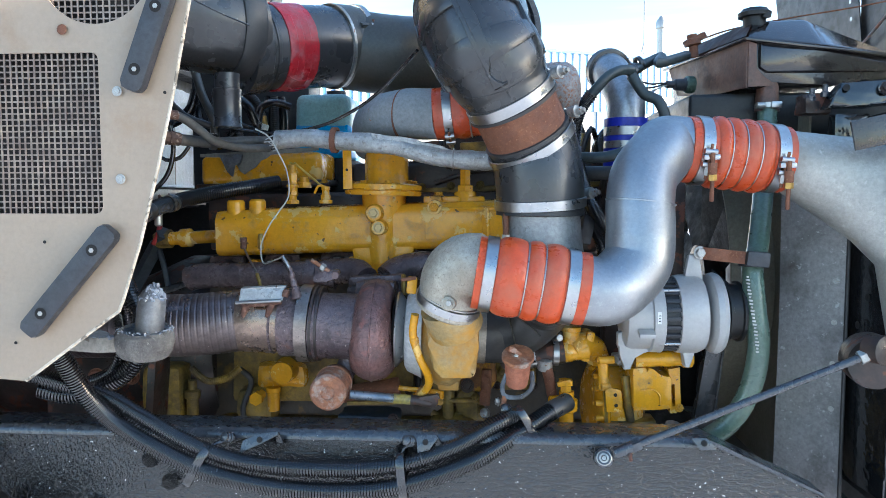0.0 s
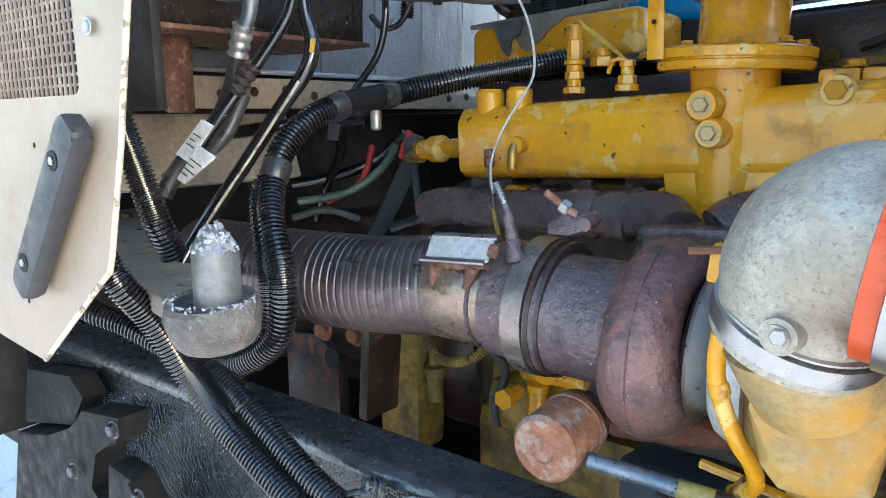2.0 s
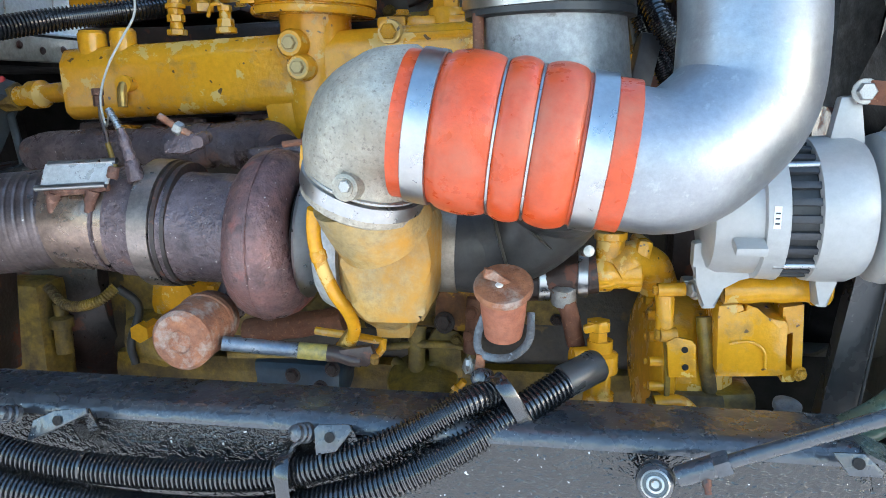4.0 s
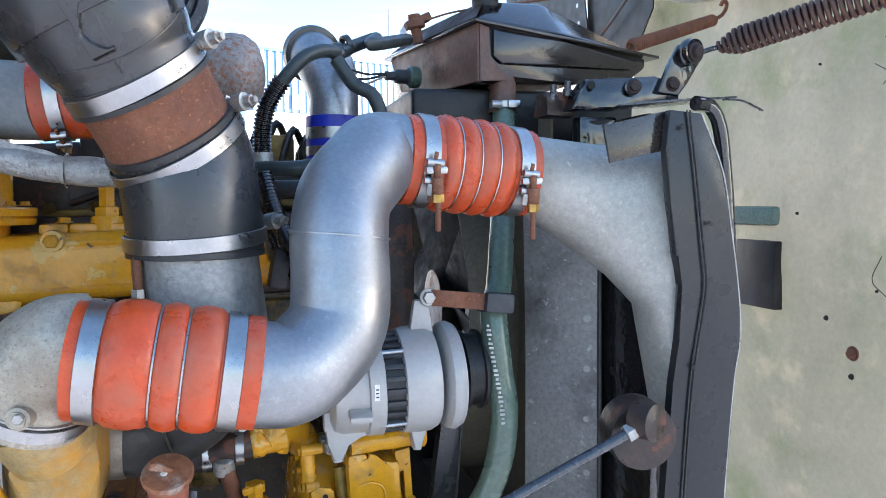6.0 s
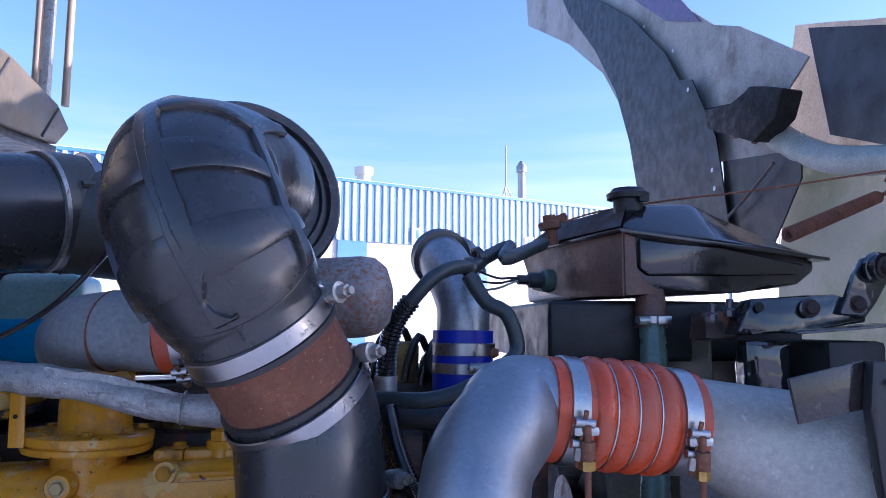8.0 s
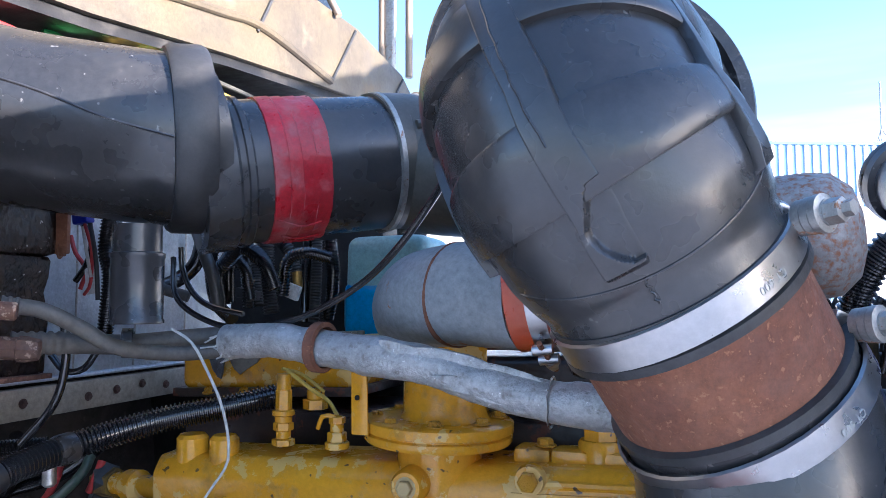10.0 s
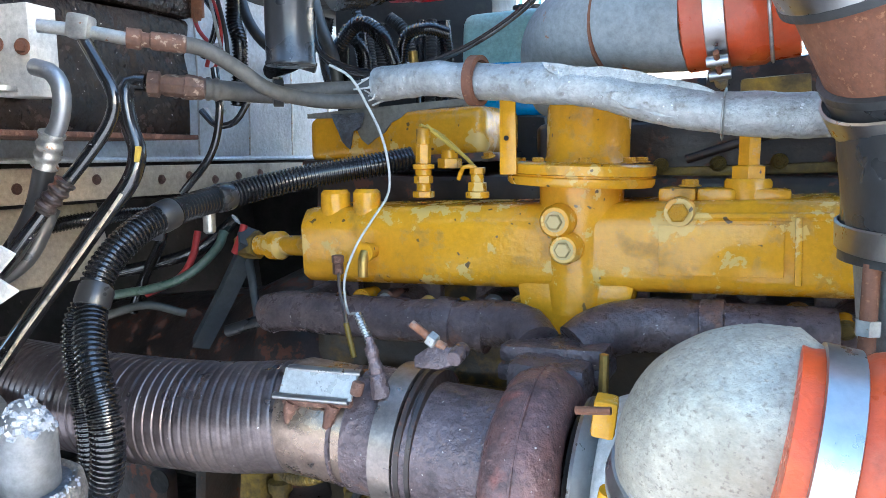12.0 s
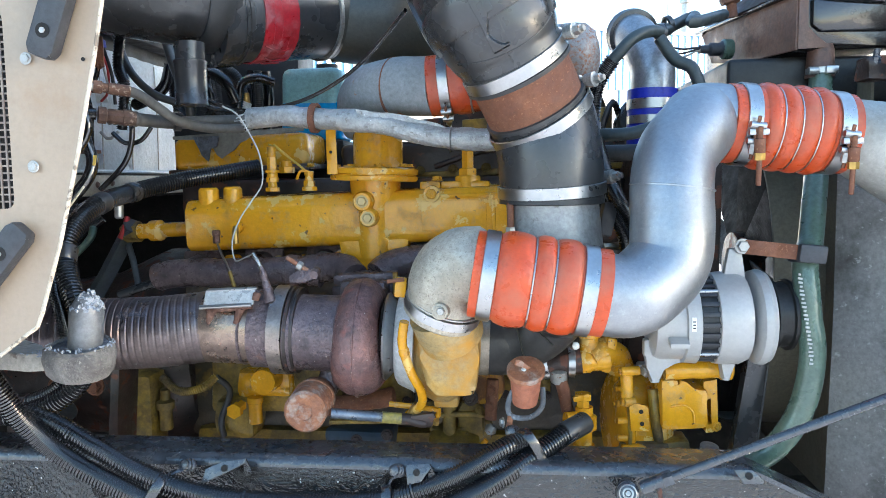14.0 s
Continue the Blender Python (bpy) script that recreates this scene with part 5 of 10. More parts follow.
c2 = tbolt_clamp("hose_clamp", "steel T-bolt clamp with a rusty bolt hanging down", a + ax * n * 0.87, ax, 0.0725, 0.026, (0, -1, -0.25))
for c in (c1, c2):
    q = V(c.location) + V(0.008, -0.085, -0.03)
    part("bolt_sleeve", turned([(0.0095, 0.0), (0.0095, 0.022), (0.008, 0.024)], q, (0.02, 0.1, -1), 12), RUST, c)
    part("locknut", turned([(0.0095, 0.024), (0.0095, 0.036)], q, (0.02, 0.1, -1), 6), BRASS, c)
    part("long_bolt", turned([(0.0045, -0.02), (0.0045, 0.078), (0.0035, 0.08), (0, 0.08)], q, (0.02, 0.1, -1), 10), RUST, c, "long rusty bolt")
    part("bridge", boxed(q + V(0, 0.008, 0.012), (0.034, 0.012, 0.012), bevel=0.004), STEEL, c)

# ---- air intake ----
PED = V((0.222, 1.583, 1.448))
ped = thing("intake_pipe", "dull scuffed alloy intake pipe standing on the turbo inlet", "pipe", PED - V(0, 0, 0.1))
BOOT0 = V((0.208, 1.580, 1.526))
part("riser", tube([PED + V(0.006, 0.0, -0.10), BOOT0 + V(-0.003, 0, 0.03)], 0.0848, 44), surf("dull_alloy", (0.36, 0.36, 0.35), (0.27, 0.27, 0.265), 0.5, metal=0.5, scale=9, bump=0.25, wear=(0.2, 0.19, 0.18), amount=0.25, wscale=25), ped)
for p in ((0.132, 1.530, 1.503), (0.259, 1.535, 1.475)):
    st = part("stud", turned([(0.0065, -0.05), (0.0065, 0.022), (0, 0.022)], p, (0, 0, 1), 10), RUST, ped, "rusty stud with a nut")
    part("nut", turned([(0.0095, -0.034), (0.0095, -0.022)], p, (0, 0, 1), 6), ZINC, st)
inlet = thing("turbo_inlet_elbow", "matt black rubber elbow between intake pipe and compressor", "hose", (0.164, 1.550, 1.253))
part("elbow", tube([CC + CX * 0.165, CC + CX * 0.19, (0.111, 1.680, 1.237), (0.173, 1.680, 1.264), (0.218, 1.655, 1.321), PED + V(0, 0, -0.09)], lambda s, i: 0.066 + 0.018 * s, 36), HOSE, inlet)
for k, f in ((0.34, 0.0), (0.6, 0.35)):
    q = V((0.111, 1.680, 1.237)).lerp(V((0.218, 1.655, 1.321)), k)
    part("moulding_seam", turned([(0.0715 + 0.007 * k, -0.0015), (0.0735 + 0.007 * k, 0.0), (0.0715 + 0.007 * k, 0.0015)], q, (1, 0, 0.25 + f * 2), 40), OLIVE, inlet)
part("cuff", band(bmesh.new(), CC + CX * 0.158, CX, 0.0625, 0.026, 0.006), surf("tan_steel_band", (0.36, 0.32, 0.26), (0.26, 0.23, 0.19), 0.4, metal=0.6, scale=14), inlet, "tan metal cuff")
R0, R1 = V((0.177, 1.572, 1.699)), V((0.147, 1.543, 1.758))
lower = thing("lower_intake_boot", "black rubber intake boot with pale printed marks", "hose", BOOT0)
part("boot", tube([BOOT0, BOOT0 + V(-0.001, 0, 0.05), (0.203, 1.583, 1.615), R0 - (R1 - R0).normalized() * 0.045, R0], lambda s, i: 0.0952 + 0.001 * math.sin(math.pi * s), 48, 0.008), RUBBER, lower)
part("lip", turned([(0.089, -0.005), (0.0962, -0.004), (0.0962, 0.003), (0.0915, 0.004)], R0, R1 - R0, 44), HOSE, lower)
part("base_lip", turned([(0.085, -0.006), (0.0965, -0.004), (0.0965, 0.004), (0.094, 0.006)], BOOT0, (0, 0, 1), 44), HOSE, lower)
ax0 = (R1 - R0).normalized()
tbolt_clamp("hose_clamp", "polished steel clamp on the lower intake boot", R0 - ax0 * 0.023, ax0 + V(-0.04, 0.03, 0), 0.0985, 0.022, (1, -0.35, 0.3), plain=True)
tbolt_clamp("hose_clamp", "polished steel clamp at the foot of the intake boot", BOOT0 + V(0, 0, 0.022), (-0.05, -0.08, 1), 0.0975, 0.022, (1, -0.2, 0.0), plain=True)
link = thing("intake_coupling_pipe", "short rust-brown steel coupling pipe", "pipe", R0)
part("pipe", turned([(0.0905, -0.02), (0.0905, (R1 - R0).length + 0.02)], R0, ax0, 48, rough=0.0006), RUST, link)
big = thing("intake_elbow", "large ribbed black rubber intake elbow", "hose", R1)
EPATH = [R1, (0.138, 1.536, 1.775), (0.107, 1.520, 1.830), (0.082, 1.515, 1.868), (0.056, 1.537, 1.922), (0.041, 1.592, 1.968), (0.048, 1.652, 1.990), (0.068, 1.715, 1.999), (0.086, 1.800, 2.000)]
es = spline(EPATH, 0.005)


def elbow_r(s, i=0):
    """The elbow swells just above its clamp, then keeps its bore."""
    return 0.0955 + 0.0100 * min(1.0, max(0.0, (s - 0.085) * 14)) ** 0.6


part("elbow", sweep(bmesh.new(), es, elbow_r, 60), RUBBER, big)


tans = [(es[min(i + 1, len(es) - 1)] - es[max(i - 1, 0)]).normalized() for i in range(len(es))]
outs = [(V(0, -1, 0) - tans[0] * -tans[0].y).normalized()]
for t in tans[1:]:
    outs.append((outs[-1] - t * outs[-1].dot(t)).normalized())
SIDE = 1 if tans[0].cross(outs[0]).x > 0 else -1


def on_elbow(s, ang, h=0.0):
    """A place h above the elbow's skin, at share s of its way and ang degrees round it from the near side."""
    f = max(0.0, min(1.0, s)) * (len(es) - 1)
    i = min(int(f), len(es) - 2)
    w = f - i
    c, t, o = es[i].lerp(es[i + 1], w), tans[i].lerp(tans[i + 1], w).normalized(), outs[i].lerp(outs[i + 1], w)
    o = (o - t * o.dot(t)).normalized()
    r = t.cross(o) * SIDE
    a = radians(ang)
    return c + (o * math.cos(a) + r * math.sin(a)) * (elbow_r(s) + h)


def skin_grid(rows, closed=False):
    """A skin through rows of places."""
    bm = bmesh.new()
    vs = [[bm.verts.new(p) for p in row] for row in rows]
    for a, b in zip(vs, vs[1:] + vs[:1] if closed else vs[1:]):
        for k in range(len(a) - 1):
            bm.faces.new((a[k], a[k + 1], b[k + 1], b[k]))
    return bm


def elbow_hoop(at, width, lean):
    """A raised moulded hoop round the elbow, leaning by lean of its way per degree."""
    prof = [(-0.5, -0.003), (-0.49, 0.0050), (-0.42, 0.0066), (-0.15, 0.0072), (0.15, 0.0072), (0.42, 0.0066), (0.49, 0.0050), (0.5, -0.003)]
    rows = []
    for k in range(72):
        g = -180 + 5 * k
        q = at - lean * (g if abs(g) < 90 else math.copysign(180 - abs(g), g))
        rows.append([on_elbow(q + u * width, g, h) for u, h in prof])
    return skin_grid(rows, True)


def elbow_rib(mid, half, s0, s1, pocket=False):
    """A raised rib along the elbow; a pocket is hollowed out of its foot."""
    rows = []
    for k in range(221):
        q = s0 + (s1 - s0) * k / 220
        m, row = float(np.interp(q, *zip(*mid))), []
        end = min(1.0, k / 3, (220 - k) / 3)
        for j in range(41):
            u = -1 + j / 20
            h = 0.0076 * min(1.0, (1 - abs(u)) * 9) ** 0.5
            g = m + u * half
            if pocket and 0.125 < q < 0.222:
                deep = g + 2 + 9.5 * math.sin(math.pi * (q - 0.125) / 0.097) ** 0.7
                h *= 1 - 0.96 * min(1.0, max(0.0, deep / 1.6 + 0.5))
            row.append(on_elbow(q, g, -0.003 + (h + 0.003) * end))
        rows.append(row)
    return skin_grid(rows)


part("hoop", elbow_hoop(0.241, 0.056, 0.00022), RUBBER, big)
part("hoop", elbow_hoop(0.384, 0.054, 0.00030), RUBBER, big)
part("hoop", elbow_hoop(0.540, 0.045, 0.0), RUBBER, big)
part("long_rib", elbow_rib([(0.11, -8), (0.17, -7), (0.22, -5), (0.30, -1), (0.42, -2), (0.48, -3), (0.8, -3)], 8.5, 0.112, 0.80, True), RUBBER, big)
part("long_rib", elbow_rib([(0.13, 60), (0.2, 67), (0.31, 76), (0.41, 78), (0.51, 72), (0.8, 70)], 5.5, 0.125, 0.80), RUBBER, big)
part("long_rib", elbow_rib([(0.13, -78), (0.4, -84), (0.8, -84)], 5.0, 0.20, 0.80), RUBBER, big)
part("mould_line", sweep(bmesh.new(), [on_elbow(0.098 + (g - 8) ** 2 * 1.1e-5, g, 0.0) for g in range(-60, 70, 5)], 0.0011, 6), RUBBER, big)
part("mould_line", sweep(bmesh.new(), [on_elbow(0.062 + 0.004 * k, -5 + 0.8 * math.sin(k * 2.3), 0.0003) for k in range(10)], 0.0011, 6), RUBBER, big)
part("mould_line", sweep(bmesh.new(), [on_elbow(0.25 + 0.008 * k, -5.5 + k * 0.12 + 0.25 * math.sin(k * 1.7), 0.0073) for k in range(28)], 0.0011, 6), RUBBER, big)
part("cuff", turned([(0.0915, -0.030), (0.0985, -0.029), (0.0985, -0.022), (0.0955, -0.021), (0.0955, 0.004)], R1 + ax0 * 0.030, ax0, 60), HOSE, big, "rubber lip below the clamp")
tbolt_clamp("hose_clamp", "polished steel clamp on the upper intake elbow", R1 + ax0 * 0.018, ax0 + V(-0.03, 0.03, 0), 0.0958, 0.024, (1, -0.35, 0.3), plain=True)
for q in ((0.242, 1.490, 1.816), (0.283, 1.547, 1.742), (0.325, 1.606, 1.570)):
    t = thing("clamp_bolt", "steel clamp bolt with stacked spring washers", "bolt", q)
    x, y, z = axes((0.75, -0.62, 0.1))
    part("spring_washer", turned([(0.008, -0.020), (0.0125, -0.020), (0.0125, -0.014), (0.0115, -0.0135), (0.013, -0.013), (0.013, -0.008), (0.012, -0.0075), (0.0135, -0.007), (0.0135, -0.002), (0.009, -0.001), (0.009, 0.0)], V(q), z, 18), ZINC, t)
    part("nut", turned([(0.0088, -0.004), (0.0088, 0.010), (0.0055, 0.011), (0.0055, 0.017), (0, 0.017)], V(q), z, 6), ZINC, t)
    part("lug", boxed(V(q) - z * 0.032, (0.022, 0.008, 0.022), (0, 20, 40), 0.003), STEEL, t)

front_loom = thing("front_loom", "black ribbed conduits dropping behind the intake pipe", "conduit", (0.347, 1.740, 1.512))
part("conduit", corrugated([(0.311, 1.780, 1.647), (0.328, 1.760, 1.579), (0.351, 1.740, 1.526), (0.377, 1.740, 1.486), (0.403, 1.750, 1.431), (0.414, 1.770, 1.346)], 0.0165, 0.0064), CONDUIT, front_loom)
part("conduit", corrugated([(0.308, 1.800, 1.608), (0.328, 1.780, 1.538), (0.348, 1.780, 1.493), (0.373, 1.780, 1.439), (0.386, 1.790, 1.360)], 0.015, 0.0064), CONDUIT, front_loom)
part("plug", boxed(V((0.333, 1.770, 1.481)), (0.030, 0.03, 0.07), (0, 12, 10), 0.005), PLASTIC, front_loom)
part("plug", boxed(V((0.325, 1.800, 1.517)), (0.026, 0.03, 0.05), (0, -12, 10), 0.005), RUBBER, front_loom)
part("front_cover", lump(boxed((0.52, 2.14, 1.36), (0.22, 0.34, 0.52), bevel=0.03), 0.006, 12, 3), GREASE, engine, "dark oily timing cover")



def stamp(text, at, axis, r, toward, size, mat, parent):
    """Raised lettering laid round a band."""
    cu = bpy.data.curves.new("lettering", "FONT")
    cu.body, cu.size, cu.extrude, cu.align_x = text, size, 0.0003, "CENTER"
    ob = bpy.data.objects.new("lettering", cu)
    me = bpy.data.meshes.new_from_object(ob)
    bpy.data.objects.remove(ob)
    x, y, z = axes(axis, toward)
    bm = bmesh.new()
    bm.from_mesh(me)
    bpy.data.meshes.remove(me)
    for v in bm.verts:
        a = -v.co.x / r
        v.co = V(at) - z * (v.co.y - size * 0.35) + (x * math.cos(a) + y * math.sin(a)) * (r + v.co.z)
    return part("lettering", bm, mat, parent)


for q, ax, rr in ((R1 + ax0 * 0.018, ax0, 0.0985), (R0 - ax0 * 0.023, ax0, 0.1012)):
    t = thing("clamp_marking", "small stamped size mark on the intake clamp", "marking", q)
    stamp("CT 600", q, ax, rr, (0.55, -0.83, 0.2), 0.0085, GREY_WIRE, t)

# air cleaner drum behind the elbow
drum = thing("air_cleaner", "black rubber-lidded air cleaner behind the intake elbow", "air cleaner", (0.143, 1.660, 1.966))
DC, DA = V((0.086, 1.800, 1.999)), V(0.457, -0.854, 0.22).normalized()
DF = V(0.086, 1.806, 1.999)
part("lid", turned([(0.085, 0.0), (0.118, 0.001), (0.121, 0.008), (0.126, 0.008), (0.128, 0.001), (0.134, 0.000), (0.137, 0.009), (0.152, 0.010), (0.158, 0.004), (0.160, -0.008), (0.160, -0.022), (0.150, -0.024)], DF, DA, 64, rough=0.0006), surf("dusty_ridged_rubber", (0.022, 0.022, 0.023), (0.034, 0.033, 0.033), 0.4, scale=14, bump=0.7, fine=90, depth=0.003, wear=(0.15, 0.145, 0.14), amount=0.26, wscale=40, wsoft=0.1), drum, "dusty black ridged rubber flange")
part("body", turned([(0.150, -0.02), (0.148, -0.10), (0.130, -0.13), (0, -0.13)], DF, DA, 48), OLIVE, drum)
part("band", band(bmesh.new(), DF - DA * 0.034, DA, 0.1502, 0.018, 0.004, 56), ZINC, drum)

# grey pipe crossing behind, with an orange coupling, ending in a rusty muffler
cross = thing("crossover_pipe", "grey painted pipe with rusty welds", "pipe", (-0.083, 1.760, 1.755))
XA, XB, XC = V((-0.196, 1.850, 1.750)), V((-0.114, 1.792, 1.766)), V((-0.025, 1.770, 1.764))
part("pipe", tube([XA + V(-0.04, 0.10, -0.06), XA, XB, XB.lerp(XC, 0.5), XC], lambda s, i: 0.034 + 0.0285 * min(1.0, s * 2.0) ** 0.8, 36), GREY_PIPE, cross)
part("weld", turned([(0.058, -0.003), (0.0640, -0.001), (0.0640, 0.002), (0.058, 0.004)], XB, V(0.9, -0.4, -0.05), 36, rough=0.003), RUST, cross)
d = V(0.985, -0.02, 0.10).normalized()
xh = thing("crossover_coupling", "orange silicone coupling on the crossover pipe", "hose", XC)
part("sleeve", turned([(0.060, -0.014), (0.0635, -0.012), (0.0635, 0.04), (0.066, 0.046), (0.066, 0.066), (0.0635, 0.071), (0.0635, 0.10), (0.060, 0.102)], XC, d, 40), ORANGE, xh)
part("wire_ring", turned([(0.0625, 0.071), (0.0662, 0.0725), (0.0662, 0.0745), (0.0625, 0.076)], XC, d, 40), ZINC, xh)
tbolt_clamp("hose_clamp", "steel clamp with a rusty bolt on the crossover coupling", XC + d * 0.021, d, 0.064, 0.022, (0.2, -0.5, -1))
can = thing("crossover_muffler", "pitted rust-speckled steel end cap of the crossover", "pipe", XC + d * 0.2)
CE = V((0.270, 1.785, 1.823))
part("cap", turned([(0.050, -0.16), (0.062, -0.13), (0.066, -0.08), (0.066, 0.0), (0.062, 0.022), (0.045, 0.040), (0.02, 0.047), (0, 0.048)], CE, (0.95, -0.15, 0.06), 40, rough=0.0012), RUST_CAN, can)
part("weld_seam", turned([(0.064, -0.003), (0.0685, -0.0015), (0.0685, 0.0015), (0.064, 0.003)], CE - V(0.95, -0.15, 0.06) * 0.085, (0.95, -0.15, 0.06), 40, rough=0.001), RUST, can)

# Dark mass added to close the bright gap under the crossover pipe.
shelf = thing("crossover_filler", "dark filler with a yellow pad under the crossover pipe", "bracket", V((0.070, 2.100, 1.695)))
part("web", lump(boxed(V((0.098, 2.100, 1.697)), (0.26, 0.10, 0.10), (0, -3, 0), 0.015), 0.005, 18, 3), GREASE, shelf)
part("arm", lump(boxed(V((-0.116, 2.120, 1.700)), (0.28, 0.06, 0.045), (0, -2, 0), 0.010), 0.004, 18, 3), GREASE, shelf)
part("pad", boxed(V((0.059, 2.030, 1.700)), (0.09, 0.04, 0.03), (0, -3, 0), 0.006), YELLOW_DIRTY, shelf)

# black inlet duct with red tape
duct = thing("inlet_duct", "large black plastic inlet duct with red tape round it", "duct", (-0.625, 1.880, 1.943))
DT = V(-0.470, 1.958, 1.969)
dd = V(0.67, 0.72, 0.145).normalized()
DL, dl = V(-0.568, 1.840, 2.000), V(0.68, 0.72, 0.06).normalized()
part("duct_body", tube([(-1.053, 1.460, 2.089), (-0.953, 1.600, 2.071), (-0.784, 1.720, 2.027), DL - dl * 0.03, DL + dl * 0.02], 0.128, 52, 0.01), DUCT_BLACK, duct, "scratched black plastic duct")
part("mould_line", tube([V((-0.694, 1.570, 2.047)), V((-0.600, 1.600, 2.018)), V((-0.522, 1.645, 1.984)), V((-0.479, 1.715, 1.972))], 0.0022, 6), DUCT_BLACK, duct)
part("collar", turned([(0.12, -0.030), (0.136, -0.028), (0.140, -0.022), (0.142, 0.022), (0.138, 0.029), (0.112, 0.032)], DL, dl, 64), surf("grey_black_collar", (0.030, 0.030, 0.031), (0.042, 0.041, 0.040), 0.42, scale=9, bump=0.12, dirt=(0.09, 0.08, 0.07), damount=0.25), duct, "wide matt collar ring")
part("neck", turned([(0.121, -0.14), (0.121, -0.095), (0.115, -0.090), (0.115, -0.082), (0.118, -0.080), (0.118, -0.072), (0.113, -0.068), (0.113, 0.17)], DT, dd, 52), DUCT_BLACK, duct)
tape_bm = turned([(0.113, -0.045), (0.1157, -0.044), (0.1168, -0.022), (0.1152, -0.020), (0.1168, -0.002), (0.1152, 0.0), (0.1168, 0.020), (0.1155, 0.022), (0.1162, 0.043), (0.113, 0.044)], DT, dd, 72)
part("tape", lump(tape_bm, 0.0022, 45), TAPE, duct, "wrinkled red tape")
for k in range(5):
    a = 2.4 + k * 0.35
    xx, yy, zz = axes(dd)
    o = lambda w: (xx * math.cos(w) + yy * math.sin(w)) * 0.1172
    part("tape_wrinkle", tube([DT + dd * (-0.04 + 0.012 * k) + o(a), DT + dd * (0.0) + o(a + 0.16), DT + dd * (0.03 + 0.004 * k) + o(a + 0.1)], 0.0016, 6), TAPE, duct)
part("cuff_ring", turned([(0.112, 0.158), (0.120, 0.160), (0.120, 0.168), (0.112, 0.170)], DT, dd, 52), ZINC, duct)
olive = thing("duct_hose", "grey-olive rubber hose joining duct and air cleaner", "hose", DT + dd * 0.2)
OL = [DT + dd * 0.155, DT + dd * 0.21, V(-0.26, 2.13, 1.985), V(-0.10, 2.10, 1.965), V(0.06, 1.98, 1.95), DC - DA * 0.11]
part("hose", tube(OL, lambda s, i: 0.118 - 0.012 * s, 48, 0.01), OLIVE, olive)
for k in range(6):
    a = 1.2 + k * 0.5
    xx, yy, zz = axes(dd)
    o = (xx * math.cos(a) + yy * math.sin(a)) * 0.117
    part("bump", tube([DT + dd * 0.195 + o, DT + dd * 0.235 + o], 0.008, 8), OLIVE, olive)
tbolt_clamp("hose_clamp", "steel clamp with a rusty upright bolt", DT + dd * 0.25, V(0.75, 0.6, 0.1), 0.117, 0.018, (0, -1, 0.1))
cup = part("drain_cup", turned([(0.0335, 0.0), (0.0345, 0.001), (0.0345, 0.004), (0.033, 0.006), (0.033, 0.085), (0.0345, 0.087), (0.0345, 0.092), (0.030, 0.094), (0.030, 0.13)], (-0.538, 1.720, 1.729), (0, 0, 1), 32), DUCT_BLACK, duct, "black drain cup")
cable = thing("black_cable", "thin black cable slung under the intake duct", "cable", (-0.303, 1.750, 1.736))
part("cable", tube([(-0.065, 1.620, 1.888), (-0.099, 1.660, 1.864), (-0.158, 1.700, 1.815), (-0.226, 1.740, 1.775), (-0.308, 1.760, 1.740), (-0.400, 1.780, 1.724), (-0.480, 1.800, 1.728), (-0.558, 1.820, 1.762), (-0.583, 1.840, 1.823)], 0.0042, 10), CONDUIT, cable)

# silver-wrapped pipe
wrap = thing("wrapped_pipe", "pipe in frayed silver heat wrap with a rusty clip", "pipe", (-0.127, 1.720, 1.670))
WP = [(-0.434, 1.775, 1.704), (-0.358, 1.765, 1.708), (-0.283, 1.755, 1.700), (-0.198, 1.740, 1.693), (-0.125, 1.735, 1.682), (-0.058, 1.730, 1.665), (0.009, 1.725, 1.652), (0.098, 1.720, 1.647), (0.161, 1.720, 1.648)]
bm = tube(WP, lambda s, i: 0.0225 + 0.0018 * noise.noise(V(s * 9, 0, 0)), 26, 0.004, rough=0.0024)
part("wrapping", bm, WRAP, wrap)
part("loose_flap", lump(prism(bmesh.new(), [(0, 0), (0.09, -0.012), (0.17, -0.03), (0.20, -0.045), (0.10, -0.035), (0.02, -0.02)], V((-0.187, 1.720, 1.706)) + V(0, 0, 0.008), (1, 0, 0), (0, 0, 1), 0.004), 0.006, 50, 3), WRAP, wrap)
part("lower_flap", lump(prism(bmesh.new(), [(0, 0.01), (0.05, 0.01), (0.13, 0.0), (0.14, -0.022), (0.06, -0.016)], V((-0.119, 1.715, 1.665)), (1, 0, 0), (0, 0, 1), 0.005), 0.006, 50, 3), WRAP, wrap)
part("rusty_clip", band(bmesh.new(), (-0.283, 1.755, 1.701), (1, -0.1, -0.05), 0.0255, 0.014, 0.006, 24), RUST, wrap)
part("tie", band(bmesh.new(), (0.010, 1.725, 1.651), (1, 0, -0.05), 0.026, 0.0025, 0.002, 24), ZINC, wrap)
random.seed(4)
bm = bmesh.new()
for i in range(26):
    q = V(WP[0]) + V(random.uniform(-0.004, 0.02), random.uniform(-0.02, 0.02), random.uniform(-0.02, 0.02))
    sweep(bm, [q, q + V(random.uniform(-0.03, -0.005), random.uniform(-0.012, 0.012), random.uniform(-0.015, 0.015))], 0.0012, 5)
f = part("frayed_threads", bm, WRAP, wrap)
f["kind"] = "stuff"

# ---- front drive: alternator, gear case, pumps ----
alt = thing("alternator", "grey cast alternator with black vent slots", "alternator", (0.501, 1.660, 1.190))
AC = V((0.503, 1.660, 1.293))
AX = V(1, 0.0, 0.03).normalized()
